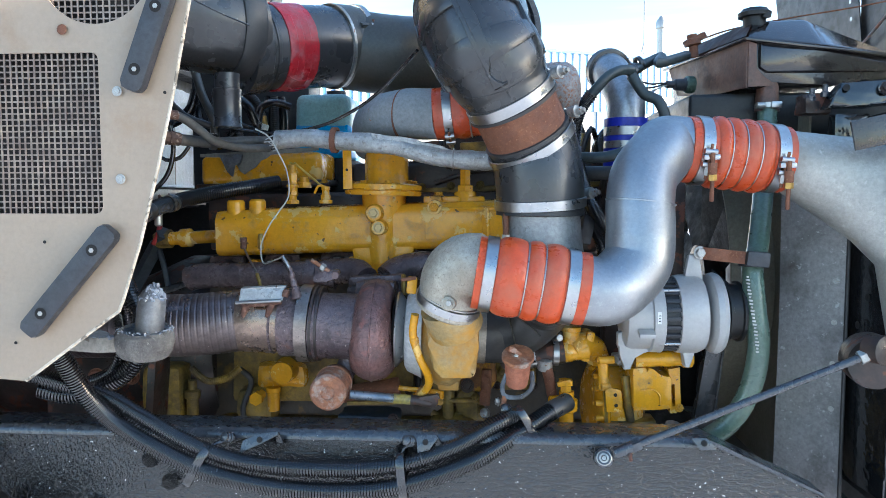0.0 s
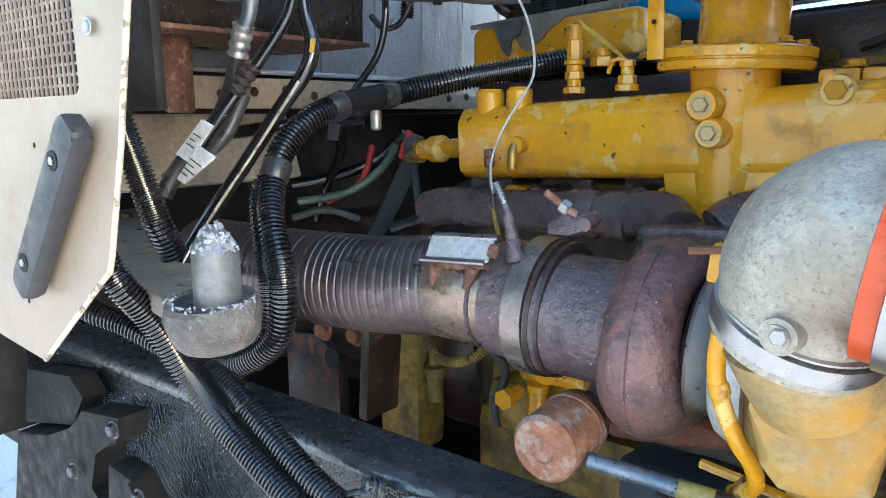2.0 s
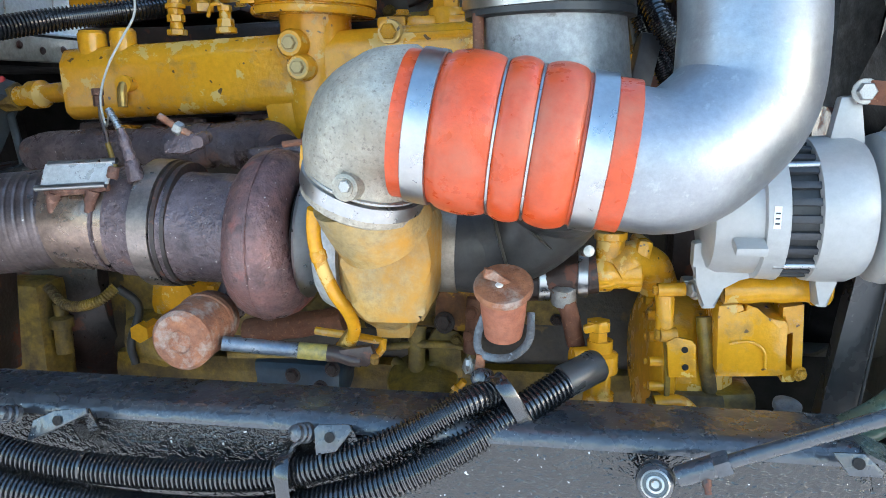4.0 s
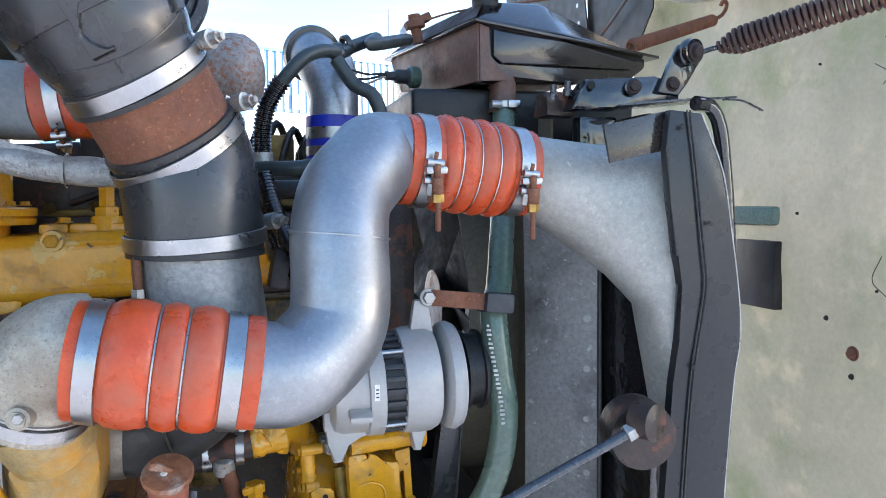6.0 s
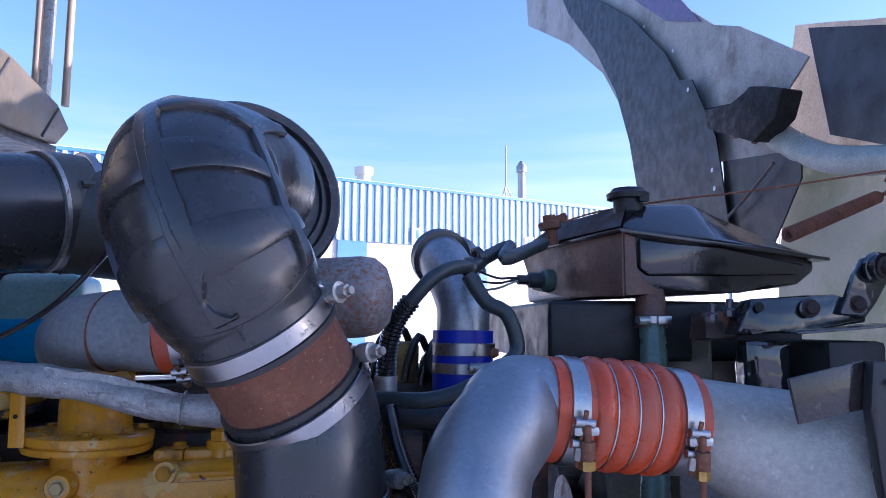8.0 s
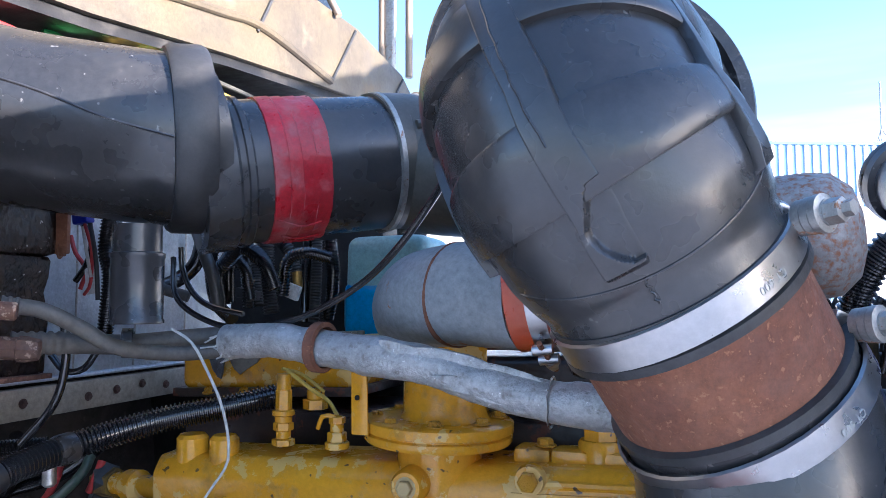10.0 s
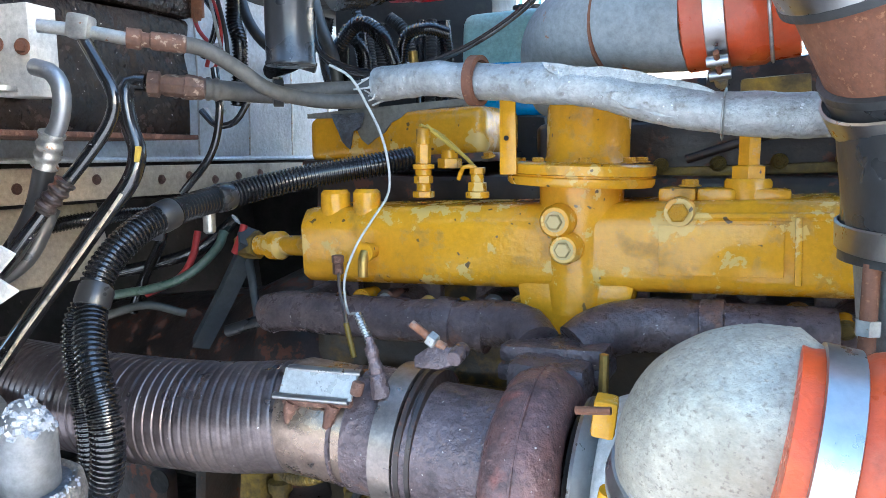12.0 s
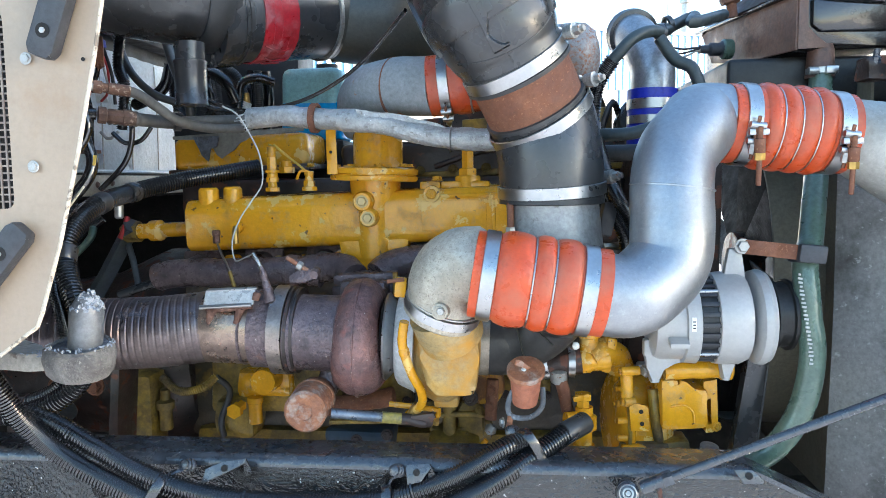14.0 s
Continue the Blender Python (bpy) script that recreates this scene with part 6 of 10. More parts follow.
ALT_M = surf("satin_alternator_alloy", (0.40, 0.392, 0.38), (0.37, 0.362, 0.35), 0.34, metal=0.15, scale=5, bump=0.12, grain=0.08)
part("rear_cover", turned([(0.0, -0.103), (0.055, -0.103), (0.072, -0.097), (0.078, -0.085), (0.080, -0.045), (0.086, -0.043), (0.088, -0.019), (0.082, -0.017)], AC, AX, 40), ALT_M, alt)
part("stator_ring", turned([(0.079, -0.03), (0.079, 0.03)], AC, AX, 40), surf("black_laminations", (0.03, 0.03, 0.03), (0.05, 0.05, 0.05), 0.5, metal=0.5), alt, "black laminated stator")
part("drive_cover", turned([(0.082, 0.014), (0.088, 0.016), (0.090, 0.03), (0.090, 0.062), (0.084, 0.075), (0.05, 0.082)], AC, AX, 40), ALT_M, alt)
for k in range(26):
    a = 2 * math.pi * k / 26 + 0.1
    xx, yy, zz = axes(AX)
    o = xx * math.cos(a) + yy * math.sin(a)
    part("stator_bar", boxed(AC + o * 0.0795, (0.052, 0.009, 0.010), (math.degrees(a), 0, 0), 0.002), PLASTIC, alt)
for k in range(4):
    a = math.pi / 2 * k + 0.75
    o = xx * math.cos(a) + yy * math.sin(a)
    part("tie_bolt", tube([AC + o * 0.084 - AX * 0.03, AC + o * 0.084 + AX * 0.03], 0.0042, 10), STEEL, alt)
for k in range(3):
    a = 2 * math.pi * k / 3 + 1.9
    o = xx * math.cos(a) + yy * math.sin(a)
    part("cover_pad", boxed(AC + o * 0.079 - AX * 0.062, (0.036, 0.012, 0.05), (math.degrees(a), 0, 0), 0.004), ALT_M, alt)
part("pulley", turned([(0.03, 0.085), (0.082, 0.088), (0.090, 0.094), (0.093, 0.106), (0.088, 0.116), (0.05, 0.118), (0.03, 0.122), (0, 0.122)], AC, AX, 44), ALT_M, alt)
part("belt_pulley", turned([(0.07, 0.122), (0.07, 0.128), (0.064, 0.13), (0.064, 0.15), (0.07, 0.152), (0.07, 0.158), (0.02, 0.160), (0.012, 0.175), (0, 0.175)], AC + V(0.01, 0.02, 0), AX, 40), BLACK_MATT, alt)
belt = thing("drive_belt", "black ribbed drive belt running down from the alternator pulley", "belt", (0.643, 1.720, 1.034))
part("run", prism(bmesh.new(), [(p[0], p[2]) for p in ((0.641, 1.700, 1.363), (0.661, 1.700, 1.341), (0.652, 1.700, 1.250), (0.625, 1.700, 0.982), (0.579, 1.700, 0.980), (0.600, 1.700, 1.134), (0.622, 1.700, 1.295))], (0, 1.735, 0), (1, 0, 0), (0, 0, 1), 0.03, 0.002), RUBBER, belt)
part("edge_cord", tube([(0.661, 1.700, 1.341), (0.652, 1.700, 1.250), (0.625, 1.700, 0.982)], 0.002, 6), HOSE, belt)
part("mount_ear", prism(bmesh.new(), [(p[0], p[2]) for p in ((0.392, 1.650, 1.250), (0.407, 1.650, 1.254), (0.441, 1.650, 1.232), (0.505, 1.650, 1.223), (0.503, 1.650, 1.214), (0.449, 1.650, 1.208), (0.428, 1.650, 1.195), (0.423, 1.650, 1.165), (0.406, 1.650, 1.164), (0.402, 1.650, 1.198), (0.392, 1.650, 1.220))], (0, 1.670, 0), (1, 0, 0), (0, 0, 1), 0.025, 0.004), ALT_M, alt)
part("mount_ear", prism(bmesh.new(), [(p[0], p[2]) for p in ((0.534, 1.650, 1.229), (0.568, 1.650, 1.230), (0.564, 1.650, 1.202), (0.556, 1.650, 1.171), (0.542, 1.650, 1.172), (0.544, 1.650, 1.202))], (0, 1.670, 0), (1, 0, 0), (0, 0, 1), 0.025, 0.004), ALT_M, alt)
part("top_ear", prism(bmesh.new(), [(-0.022, 0), (0.022, 0), (0.012, 0.06), (-0.012, 0.06)], AC + V(0.055, -0.02, 0.078), (1, 0, 0), (0, 0, 1), -0.02, 0.006), ALT_M, alt)
part("terminal", turned([(0.013, 0.0), (0.013, 0.012), (0.006, 0.014), (0.006, 0.03)], AC + V(-0.09, -0.05, 0.01), (-0.7, -0.7, 0), 6), ZINC, alt)
label = part("label", boxed(AC + V(-0.034, -0.0865, 0.004), (0.008, 0.001, 0.026), (-2, 0, 0), 0), WHITE, alt, "small white label with dark bars")
for k in range(3):
    part("bar", boxed(AC + V(-0.034, -0.0873, -0.003 + 0.006 * k), (0.005, 0.0006, 0.002), (-2, 0, 0), 0), PLASTIC, label)

gear = thing("gear_case", "yellow front gear case with bolted cover and drain elbow", "gear case", (0.392, 1.760, 0.995))
G0 = V((0.347, 1.800, 1.034))
part("cover", lump(turned([(0.0, -0.004), (0.085, 0.0), (0.098, 0.004), (0.109, 0.010), (0.110, 0.026), (0.101, 0.032), (0.098, 0.095), (0.08, 0.115), (0, 0.115)], G0, (1, 0.12, 0), 48), 0.0018, 22), YELLOW, gear)
part("case", lump(boxed(G0 + V(0.08, 0.07, -0.02), (0.14, 0.12, 0.24), bevel=0.02), 0.003, 16, 2), YELLOW_DIRTY, gear)
part("boss_column", lump(tube([(0.367, 1.705, 1.176), (0.369, 1.700, 1.136), (0.369, 1.700, 1.103)], 0.013, 14), 0.001, 40), YELLOW, gear)
for k in range(9):
    a = math.radians(-78 + 19.5 * k)
    q = G0 + V(0.006, -0.104 * math.cos(a), 0.104 * math.sin(a))
    part("rim_lug", turned([(0.0075, 0.018), (0.007, -0.002), (0, -0.003)], q, (1, 0.12, 0), 14), YELLOW, gear)
    bolt(gear, q + V(-0.005, 0, 0), (-1, -0.12, 0), 0.0046, YELLOW, washer=False)
part("rim_edge", band(bmesh.new(), G0 + V(0.016, 0, 0), (1, 0.12, 0), 0.1095, 0.008, 0.003, 56), YELLOW_DIRTY, gear)
for a, b in (((0.356, 1.690, 1.176), (0.392, 1.694, 1.177)), ((0.362, 1.690, 1.113), (0.384, 1.694, 1.113))):
    part("column_cap", tube([a, b], 0.0095, 14, 0.006), YELLOW, gear)
    bolt(gear, a, (-1, -0.2, 0), 0.0068, YELLOW, washer=False)
part("lower_stub", lump(tube([(0.360, 1.690, 1.010), (0.392, 1.694, 1.012), (0.414, 1.700, 0.996)], 0.012, 14, 0.006), 0.001, 40), YELLOW, gear)
bolt(gear, (0.356, 1.690, 1.010), (-1, -0.2, 0), 0.008, YELLOW_DIRTY)
tab = part("bracket_tab", prism(bmesh.new(), [(p[0], p[2]) for p in ((0.371, 1.685, 1.104), (0.383, 1.685, 1.112), (0.404, 1.685, 1.108), (0.410, 1.685, 1.101), (0.413, 1.685, 1.055), (0.376, 1.685, 1.053))], (0, 1.690, 0), (1, 0, 0), (0, 0, 1), 0.007, 0.002), YELLOW, gear, "drilled flat bracket tab")
for q in ((0.395, 1.682, 1.095), (0.397, 1.682, 1.070)):
    part("hole", turned([(0.0045, 0), (0.0045, 0.001), (0, 0.001)], q, (0, -1, 0), 14), DARK, tab)
part("side_rib", lump(tube([(0.424, 1.720, 1.131), (0.430, 1.710, 1.069), (0.442, 1.720, 0.993)], 0.011, 12), 0.002, 30), YELLOW_DIRTY, gear)
part("lower_case", lump(boxed(V((0.407, 1.730, 0.998)), (0.10, 0.07, 0.055), bevel=0.015), 0.004, 24, 3), YELLOW_DIRTY, gear)
part("pipe_stub", turned([(0.024, 0.0), (0.026, 0.004), (0.026, 0.02), (0.023, 0.024), (0.023, 0.06)], (0.274, 1.715, 1.190), (1, 0.1, 0.06), 24), YELLOW, gear)
part("upper_arm", lump(tube([(0.297, 1.720, 1.195), (0.324, 1.730, 1.206), (0.350, 1.750, 1.195), (0.365, 1.770, 1.165)], 0.029, 20), 0.002, 30), YELLOW, gear)
part("arm_flange", lump(boxed(V((0.331, 1.735, 1.203)), (0.022, 0.055, 0.075), (0, 12, 8), 0.007), 0.001, 30), YELLOW, gear)
part("tee_top", turned([(0.020, -0.03), (0.020, 0.014), (0.023, 0.016), (0.023, 0.026), (0, 0.026)], (0.294, 1.720, 1.224), (0, 0, 1), 18), YELLOW, gear)
whose = thing("water_hose", "short brown coolant hose with a worm clamp", "hose", (0.231, 1.720, 1.184))
part("hose", tube([(0.276, 1.715, 1.191), (0.231, 1.715, 1.185), (0.183, 1.730, 1.173), (0.139, 1.760, 1.162)], 0.029, 24), GREASE, whose)
part("worm_clamp", band(bmesh.new(), (0.257, 1.715, 1.188), (1, 0, 0), 0.029, 0.015, 0.003, 30), STEEL, whose)
part("plain_clamp", band(bmesh.new(), (0.202, 1.722, 1.179), (1, 0.1, 0), 0.029, 0.017, 0.003, 30), STEEL, whose)
part("clamp_screw", turned([(0.008, -0.012), (0.008, 0.012), (0, 0.014)], (0.260, 1.690, 1.228), (0.3, -1, 0.2), 12), ZINC, whose)
pump = thing("steering_pump", "square yellow pump housing on the gear case", "pump", (0.505, 1.740, 1.018))
part("body", lump(prism(bmesh.new(), [(0.437, 1.053), (0.529, 1.060), (0.528, 1.131), (0.524, 1.142), (0.480, 1.143), (0.472, 1.150), (0.470, 1.162), (0.433, 1.160)], (0, 1.800, 0), (1, 0, 0), (0, 0, 1), 0.115, 0.013), 0.0012, 22, 1), YELLOW, pump)
part("cast_bow", tube([(0.452, 1.684, 1.106), (0.478, 1.683, 1.110), (0.496, 1.683, 1.098), (0.500, 1.683, 1.072)], 0.0022, 8, 0.006), YELLOW, pump)
part("bridge", tube([(0.441, 1.695, 1.177), (0.489, 1.695, 1.180), (0.552, 1.695, 1.183)], lambda s, i: 0.0185 + 0.001 * math.sin(s * 40), 20), YELLOW, pump, "yellow mounting bar")
part("bridge_end", turned([(0.020, 0.0), (0.0225, 0.003), (0.0225, 0.022), (0.019, 0.025), (0, 0.025)], (0.549, 1.695, 1.183), (1, 0, 0.02), 22), YELLOW, pump)
part("front_ear", sheet([(p[0], p[2]) for p in ((0.521, 1.700, 1.154), (0.547, 1.700, 1.159), (0.552, 1.700, 1.062), (0.542, 1.700, 1.049), (0.528, 1.700, 1.048))], [[(p[0], p[2]) for p in ((0.528, 1.700, 1.116), (0.536, 1.700, 1.120), (0.539, 1.700, 1.066), (0.532, 1.700, 1.065))]], (0, 1.745, 0), (1, 0, 0), (0, 0, 1), 0.045), YELLOW, pump)
part("lower_drum", lump(prism(bmesh.new(), [(0.432, 0.990), (0.500, 0.995), (0.497, 1.030), (0.434, 1.024)], (0, 1.770, 0), (1, 0, 0), (0, 0, 1), 0.07, 0.010), 0.001, 30, 1), YELLOW_DIRTY, pump)
part("rear_ear", boxed(V((0.402, 1.720, 1.176)), (0.022, 0.03, 0.022), bevel=0.006), ZINC, pump)
bolt(pump, (0.548, 1.695, 1.063), (0.5, -1, 0), 0.0075, YELLOW)
bolt(pump, (0.404, 1.690, 1.178), (-1, -0.6, 0), 0.010, ZINC)
drain = thing("drain_plug", "small grey plug resting by the belt guard", "plug", (0.521, 1.660, 1.023))
part("body", turned([(0.014, 0), (0.014, 0.012), (0.018, 0.014), (0.018, 0.022), (0.008, 0.026), (0, 0.026)], (0.522, 1.660, 1.015), (0.1, -0.2, 1), 16), LEAD, drain)
cap = thing("breather_cap", "rust-brown breather can with a wing tab and hose clip", "breather", (0.160, 1.600, 1.115))
CP = V((0.160, 1.535, 1.225))
part("head", lump(turned([(0.028, -0.010), (0.034, -0.009), (0.0355, -0.006), (0.0355, -0.001), (0.0335, 0.002), (0.012, 0.0035), (0, 0.0035)], CP + V(0, 0, -0.006), (0.0, -0.50, 0.87), 40), 0.0006, 60), RUST_PALE, cap)
part("can", turned([(0.021, -0.074), (0.0235, -0.072), (0.0265, -0.045), (0.0295, -0.008)], CP + V(0, 0, -0.006), (0.02, -0.34, 1), 32, rough=0.0006), surf("salmon_rust", (0.36, 0.13, 0.07), (0.26, 0.09, 0.05), 0.75, scale=20, bump=0.5), cap)
part("wing_tab", prism(bmesh.new(), [(-0.034, 0.0), (-0.030, 0.016), (-0.018, 0.018), (0.002, 0.010), (0.024, 0.006), (0.027, 0.0)], CP + V(0, -0.001, -0.003), (0.66, 0.65, -0.38), (0, -0.50, 0.87), 0.005, 0.0014), RUST_PALE, cap)
part("white_button", turned([(0.0048, 0.0), (0.004, 0.0015), (0, 0.002)], CP + V(-0.004, -0.006, -0.005), (0.0, -0.5, 0.87), 16), WHITE, cap)
part("clip", tube([(0.136, 1.545, 1.176), (0.127, 1.553, 1.146), (0.133, 1.548, 1.126), (0.166, 1.540, 1.126), (0.190, 1.545, 1.146), (0.192, 1.560, 1.178)], 0.0034, 10, 0.006, flat=1.5), LEAD, cap, "dull grey steel hose clip")
part("clip_ear", lump(boxed((0.130, 1.552, 1.112), (0.012, 0.012, 0.032), (10, 8, 0), 0.003), 0.0008, 60), RUST_PALE, cap)
bolt(cap, (0.118, 1.550, 1.112), (-1, -0.3, 0.1), 0.0075, ZINC)
dip = thing("rusty_spigot", "small rust-brown pipe spigot beside the gear case", "pipe", (0.241, 1.700, 1.132))
part("pipe", tube([(0.231, 1.700, 1.160), (0.239, 1.700, 1.136), (0.250, 1.720, 1.083)], 0.013, 12, rough=0.001), RUST, dip)
part("head", turned([(0.018, -0.014), (0.018, 0.012), (0.012, 0.016), (0, 0.016)], (0.231, 1.700, 1.164), (0, -0.3, 1), 12), ZINC, dip)
valve = thing("coolant_valve", "yellow painted coolant tap with a wing handle", "valve", (0.284, 1.700, 1.018))
part("body", turned([(0.022, -0.05), (0.022, -0.03), (0.017, -0.028), (0.017, 0.0), (0.026, 0.004), (0.026, 0.03), (0.018, 0.034), (0.018, 0.05), (0, 0.05)], (0.283, 1.700, 1.048), (0, 0, 1), 16), YELLOW, valve)
part("side_branch", turned([(0.020, 0.0), (0.020, 0.04), (0.014, 0.042)], (0.283, 1.700, 1.069), (-1, -0.3, 0), 12), YELLOW, valve)
part("neck", turned([(0.014, 0), (0.014, 0.03), (0.018, 0.032), (0.018, 0.045)], (0.280, 1.700, 1.081), (0, 0, 1), 6), YELLOW, valve)
part("handle", boxed((0.276, 1.690, 1.120), (0.035, 0.012, 0.012), (0, -15, 0), 0.004), YELLOW, valve)

# ---- cab side: vented panel, bracket, firewall ----
panel = thing("side_panel", "cream painted side panel with square mesh vents, scuffed", "panel", (-0.7, 1.19, 1.25))
PY = 1.19
edge = [(p[0], p[2]) for p in ((-0.376, 1.190, 2.064), (-0.405, 1.190, 1.891), (-0.436, 1.190, 1.742), (-0.468, 1.190, 1.609), (-0.502, 1.190, 1.484), (-0.537, 1.190, 1.381), (-0.545, 1.190, 1.363), (-0.560, 1.190, 1.353), (-0.718, 1.190, 1.238), (-0.762, 1.190, 1.241), (-1.116, 1.190, 1.268), (-1.061, 1.190, 2.089))]
gx0, gx1, gz0, gz1 = (-0.927, 1.190, 1.533)[0], (-0.566, 1.190, 1.533)[0], (-0.655, 1.190, 1.533)[2], (-0.644, 1.190, 1.806)[2]


def round_rect(x0, x1, z0, z1, r):
    out = []
    for cx, cz, a0 in ((x1 - r, z1 - r, 0), (x0 + r, z1 - r, 90), (x0 + r, z0 + r, 180), (x1 - r, z0 + r, 270)):
        out += [(cx + r * math.cos(radians(a0 + a)), cz + r * math.sin(radians(a0 + a))) for a in (0, 30, 60, 90)]
    return out


hole1 = round_rect(gx0, gx1, gz0, gz1, 0.012)
cx, cz, cr = (-0.568, 1.190, 1.953)[0], (-0.568, 1.190, 1.953)[2], 0.100
hole2 = [(cx + cr * math.cos(a * math.pi / 18), cz + cr * math.sin(a * math.pi / 18)) for a in range(36)]
part("sheet", sheet(edge, [hole1, hole2], (0, PY, 0), (1, 0, 0), (0, 0, 1), -0.004), CREAM, panel)
bm = bmesh.new()
for p, q in zip(edge[:8], edge[1:9]):
    sweep(bm, [V(p[0], PY + 0.002, p[1]), V(q[0], PY + 0.002, q[1])], 0.0030, 8)
part("rolled_edge", bm, WHITE_EDGE, panel, "chipped pale edge")
for nm, x0, x1, z0, z1, test in (("mesh_vent", gx0, gx1, gz0, gz1, None), ("round_mesh_vent", cx - cr, cx + cr, cz - cr, cz + cr, cr)):
    bm = bmesh.new()
    n = int((x1 - x0) / 0.0106)
    for i in range(1, n):
        x = x0 + (x1 - x0) * i / n
        h = math.sqrt(max(0, test * test - (x - cx) ** 2)) if test else None
        a, b = (cz - h, cz + h) if test else (z0, z1)
        block(bm, (x, PY + 0.006, (a + b) / 2), (0.0024, 0.0022, max(0.002, b - a)), bevel=0)
    n = int((z1 - z0) / 0.0100)
    for i in range(1, n):
        z = z0 + (z1 - z0) * i / n
        h = math.sqrt(max(0, test * test - (z - cz) ** 2)) if test else None
        a, b = (cx - h, cx + h) if test else (x0, x1)
        block(bm, ((a + b) / 2, PY + 0.0075, z), (max(0.002, b - a), 0.0022, 0.0024), bevel=0)
    part(nm, bm, MESH_WIRE, panel, "square wire mesh")
    # Added near-black sheet stands for the shade behind the mesh.
    part("vent_shade_sheet", boxed(((x0 + x1) / 2, PY + 0.075, (z0 + z1) / 2), (x1 - x0 + 0.03, 0.012, z1 - z0 + 0.03), bevel=0.004), DARK, panel)


def strap_handle(p, q, w):
    """A moulded rubber latch with two screws; near-black discs paint the shade of their recesses."""
    p, q = V(p), V(q)
    u, n = (q - p).normalized(), (q - p).length
    v = u.cross(V(0, 1, 0)).normalized()
    h = part("latch_strap", prism(bmesh.new(), [(0, -w * 0.35), (0.012, -w * 0.5), (n - 0.012, -w * 0.5), (n, -w * 0.35), (n, w * 0.35), (n - 0.012, w * 0.5), (0.012, w * 0.5), (0, w * 0.35)], p, u, v, 0.024 if u.cross(v).y < 0 else -0.024, 0.0085), PLASTIC, panel, "dark grey rubber latch strap")
    for s in (0.2, 0.8):
        c = p.lerp(q, s) + V(0, -0.0245, 0)
        part("recess", turned([(0.0100, 0), (0.0100, 0.0006), (0, 0.0006)], c, (0, -1, 0), 18), DARK, h)
        bolt(h, c + V(0, -0.0004, 0), (0, -1, 0), 0.0044, ZINC, "screw", False, 0.15)
    return h


strap_handle((-0.437, 1.185, 1.907), (-0.501, 1.185, 1.738), 0.042)
strap_handle((-0.541, 1.185, 1.508), (-0.698, 1.185, 1.327), 0.040)
for q in ((-0.531, 1.186, 1.592), (-0.532, 1.186, 1.740)):
    bolt(panel, q, (0, -1, 0), 0.0062, ZINC, "screw", True, 0.2)
part("rust_spot", turned([(0.009, 0), (0.006, 0.002), (0, 0.002)], (-0.625, 1.186, 1.844), (0, -1, 0), 14), RUST, panel)
for q in ((-0.670, 1.186, 1.484), (-0.730, 1.186, 1.307), (-0.449, 1.186, 1.737)):
    part("drilled_hole", turned([(0.0028, 0), (0.0028, 0.0006), (0, 0.0006)], q, (0, -1, 0), 12), DARK, panel)

peg = thing("hood_rest_bracket", "corroded steel bracket with a ring and upright peg", "bracket", (-0.557, 1.300, 1.259), settle=(0.008, 0.0, 0.004))
RC = V((-0.565, 1.310, 1.293))
up = V(0.06, -0.12, 1).normalized()
PITTED = surf("pitted_brown_grey_iron", (0.165, 0.150, 0.135), (0.10, 0.092, 0.085), 0.75, scale=30, bump=1.0, fine=170, depth=0.006, wear=(0.27, 0.25, 0.22), amount=0.30, wscale=120, wsoft=0.1, dirt=(0.05, 0.042, 0.036), damount=0.35, dscale=30)
SEAT = surf("blue_grey_worn_seat", (0.060, 0.072, 0.092), (0.095, 0.108, 0.13), 0.34, metal=0.4, scale=16, bump=0.6, fine=90, depth=0.003, wear=(0.30, 0.34, 0.40), amount=0.22, wscale=70, wsoft=0.06)
PEG = surf("smooth_worn_steel", (0.205, 0.21, 0.215), (0.155, 0.162, 0.172), 0.45, metal=0.45, scale=10, bump=0.2, fine=120, dirt=(0.16, 0.165, 0.175), damount=0.3, dscale=14)
part("ring", turned([(0.026, -0.026), (0.044, -0.038), (0.051, -0.030), (0.054, -0.006), (0.052, 0.010), (0.047, 0.015), (0.042, 0.013), (0.036, 0.006)], RC, up, 72, rough=0.004), PITTED, peg, "pitted brown-grey steel ring")
part("ring_seat", turned([(0.043, 0.012), (0.038, 0.008), (0.030, 0.007), (0, 0.007)], RC, up, 48, rough=0.002), SEAT, peg, "worn blue-grey seat round the peg")
part("peg", turned([(0.0275, 0.0), (0.0262, 0.010), (0.0258, 0.064), (0.0240, 0.072), (0.018, 0.084), (0.011, 0.093), (0.004, 0.097), (0, 0.097)], RC + up * 0.004 + V(0.004, 0.005, 0), up + V(0.13, 0, 0), 40, rough=0.0012), PEG, peg, "upright steel peg with a crusted tip")
A0, A1 = RC + V(-0.03, 0.0, 0.0), V((-0.792, 1.360, 1.319))
u = (A1 - A0).normalized()
v = up.cross(u).normalized()
random.seed(7)
bm = bmesh.new()
lean = (up + V(0.13, 0, 0)).normalized()
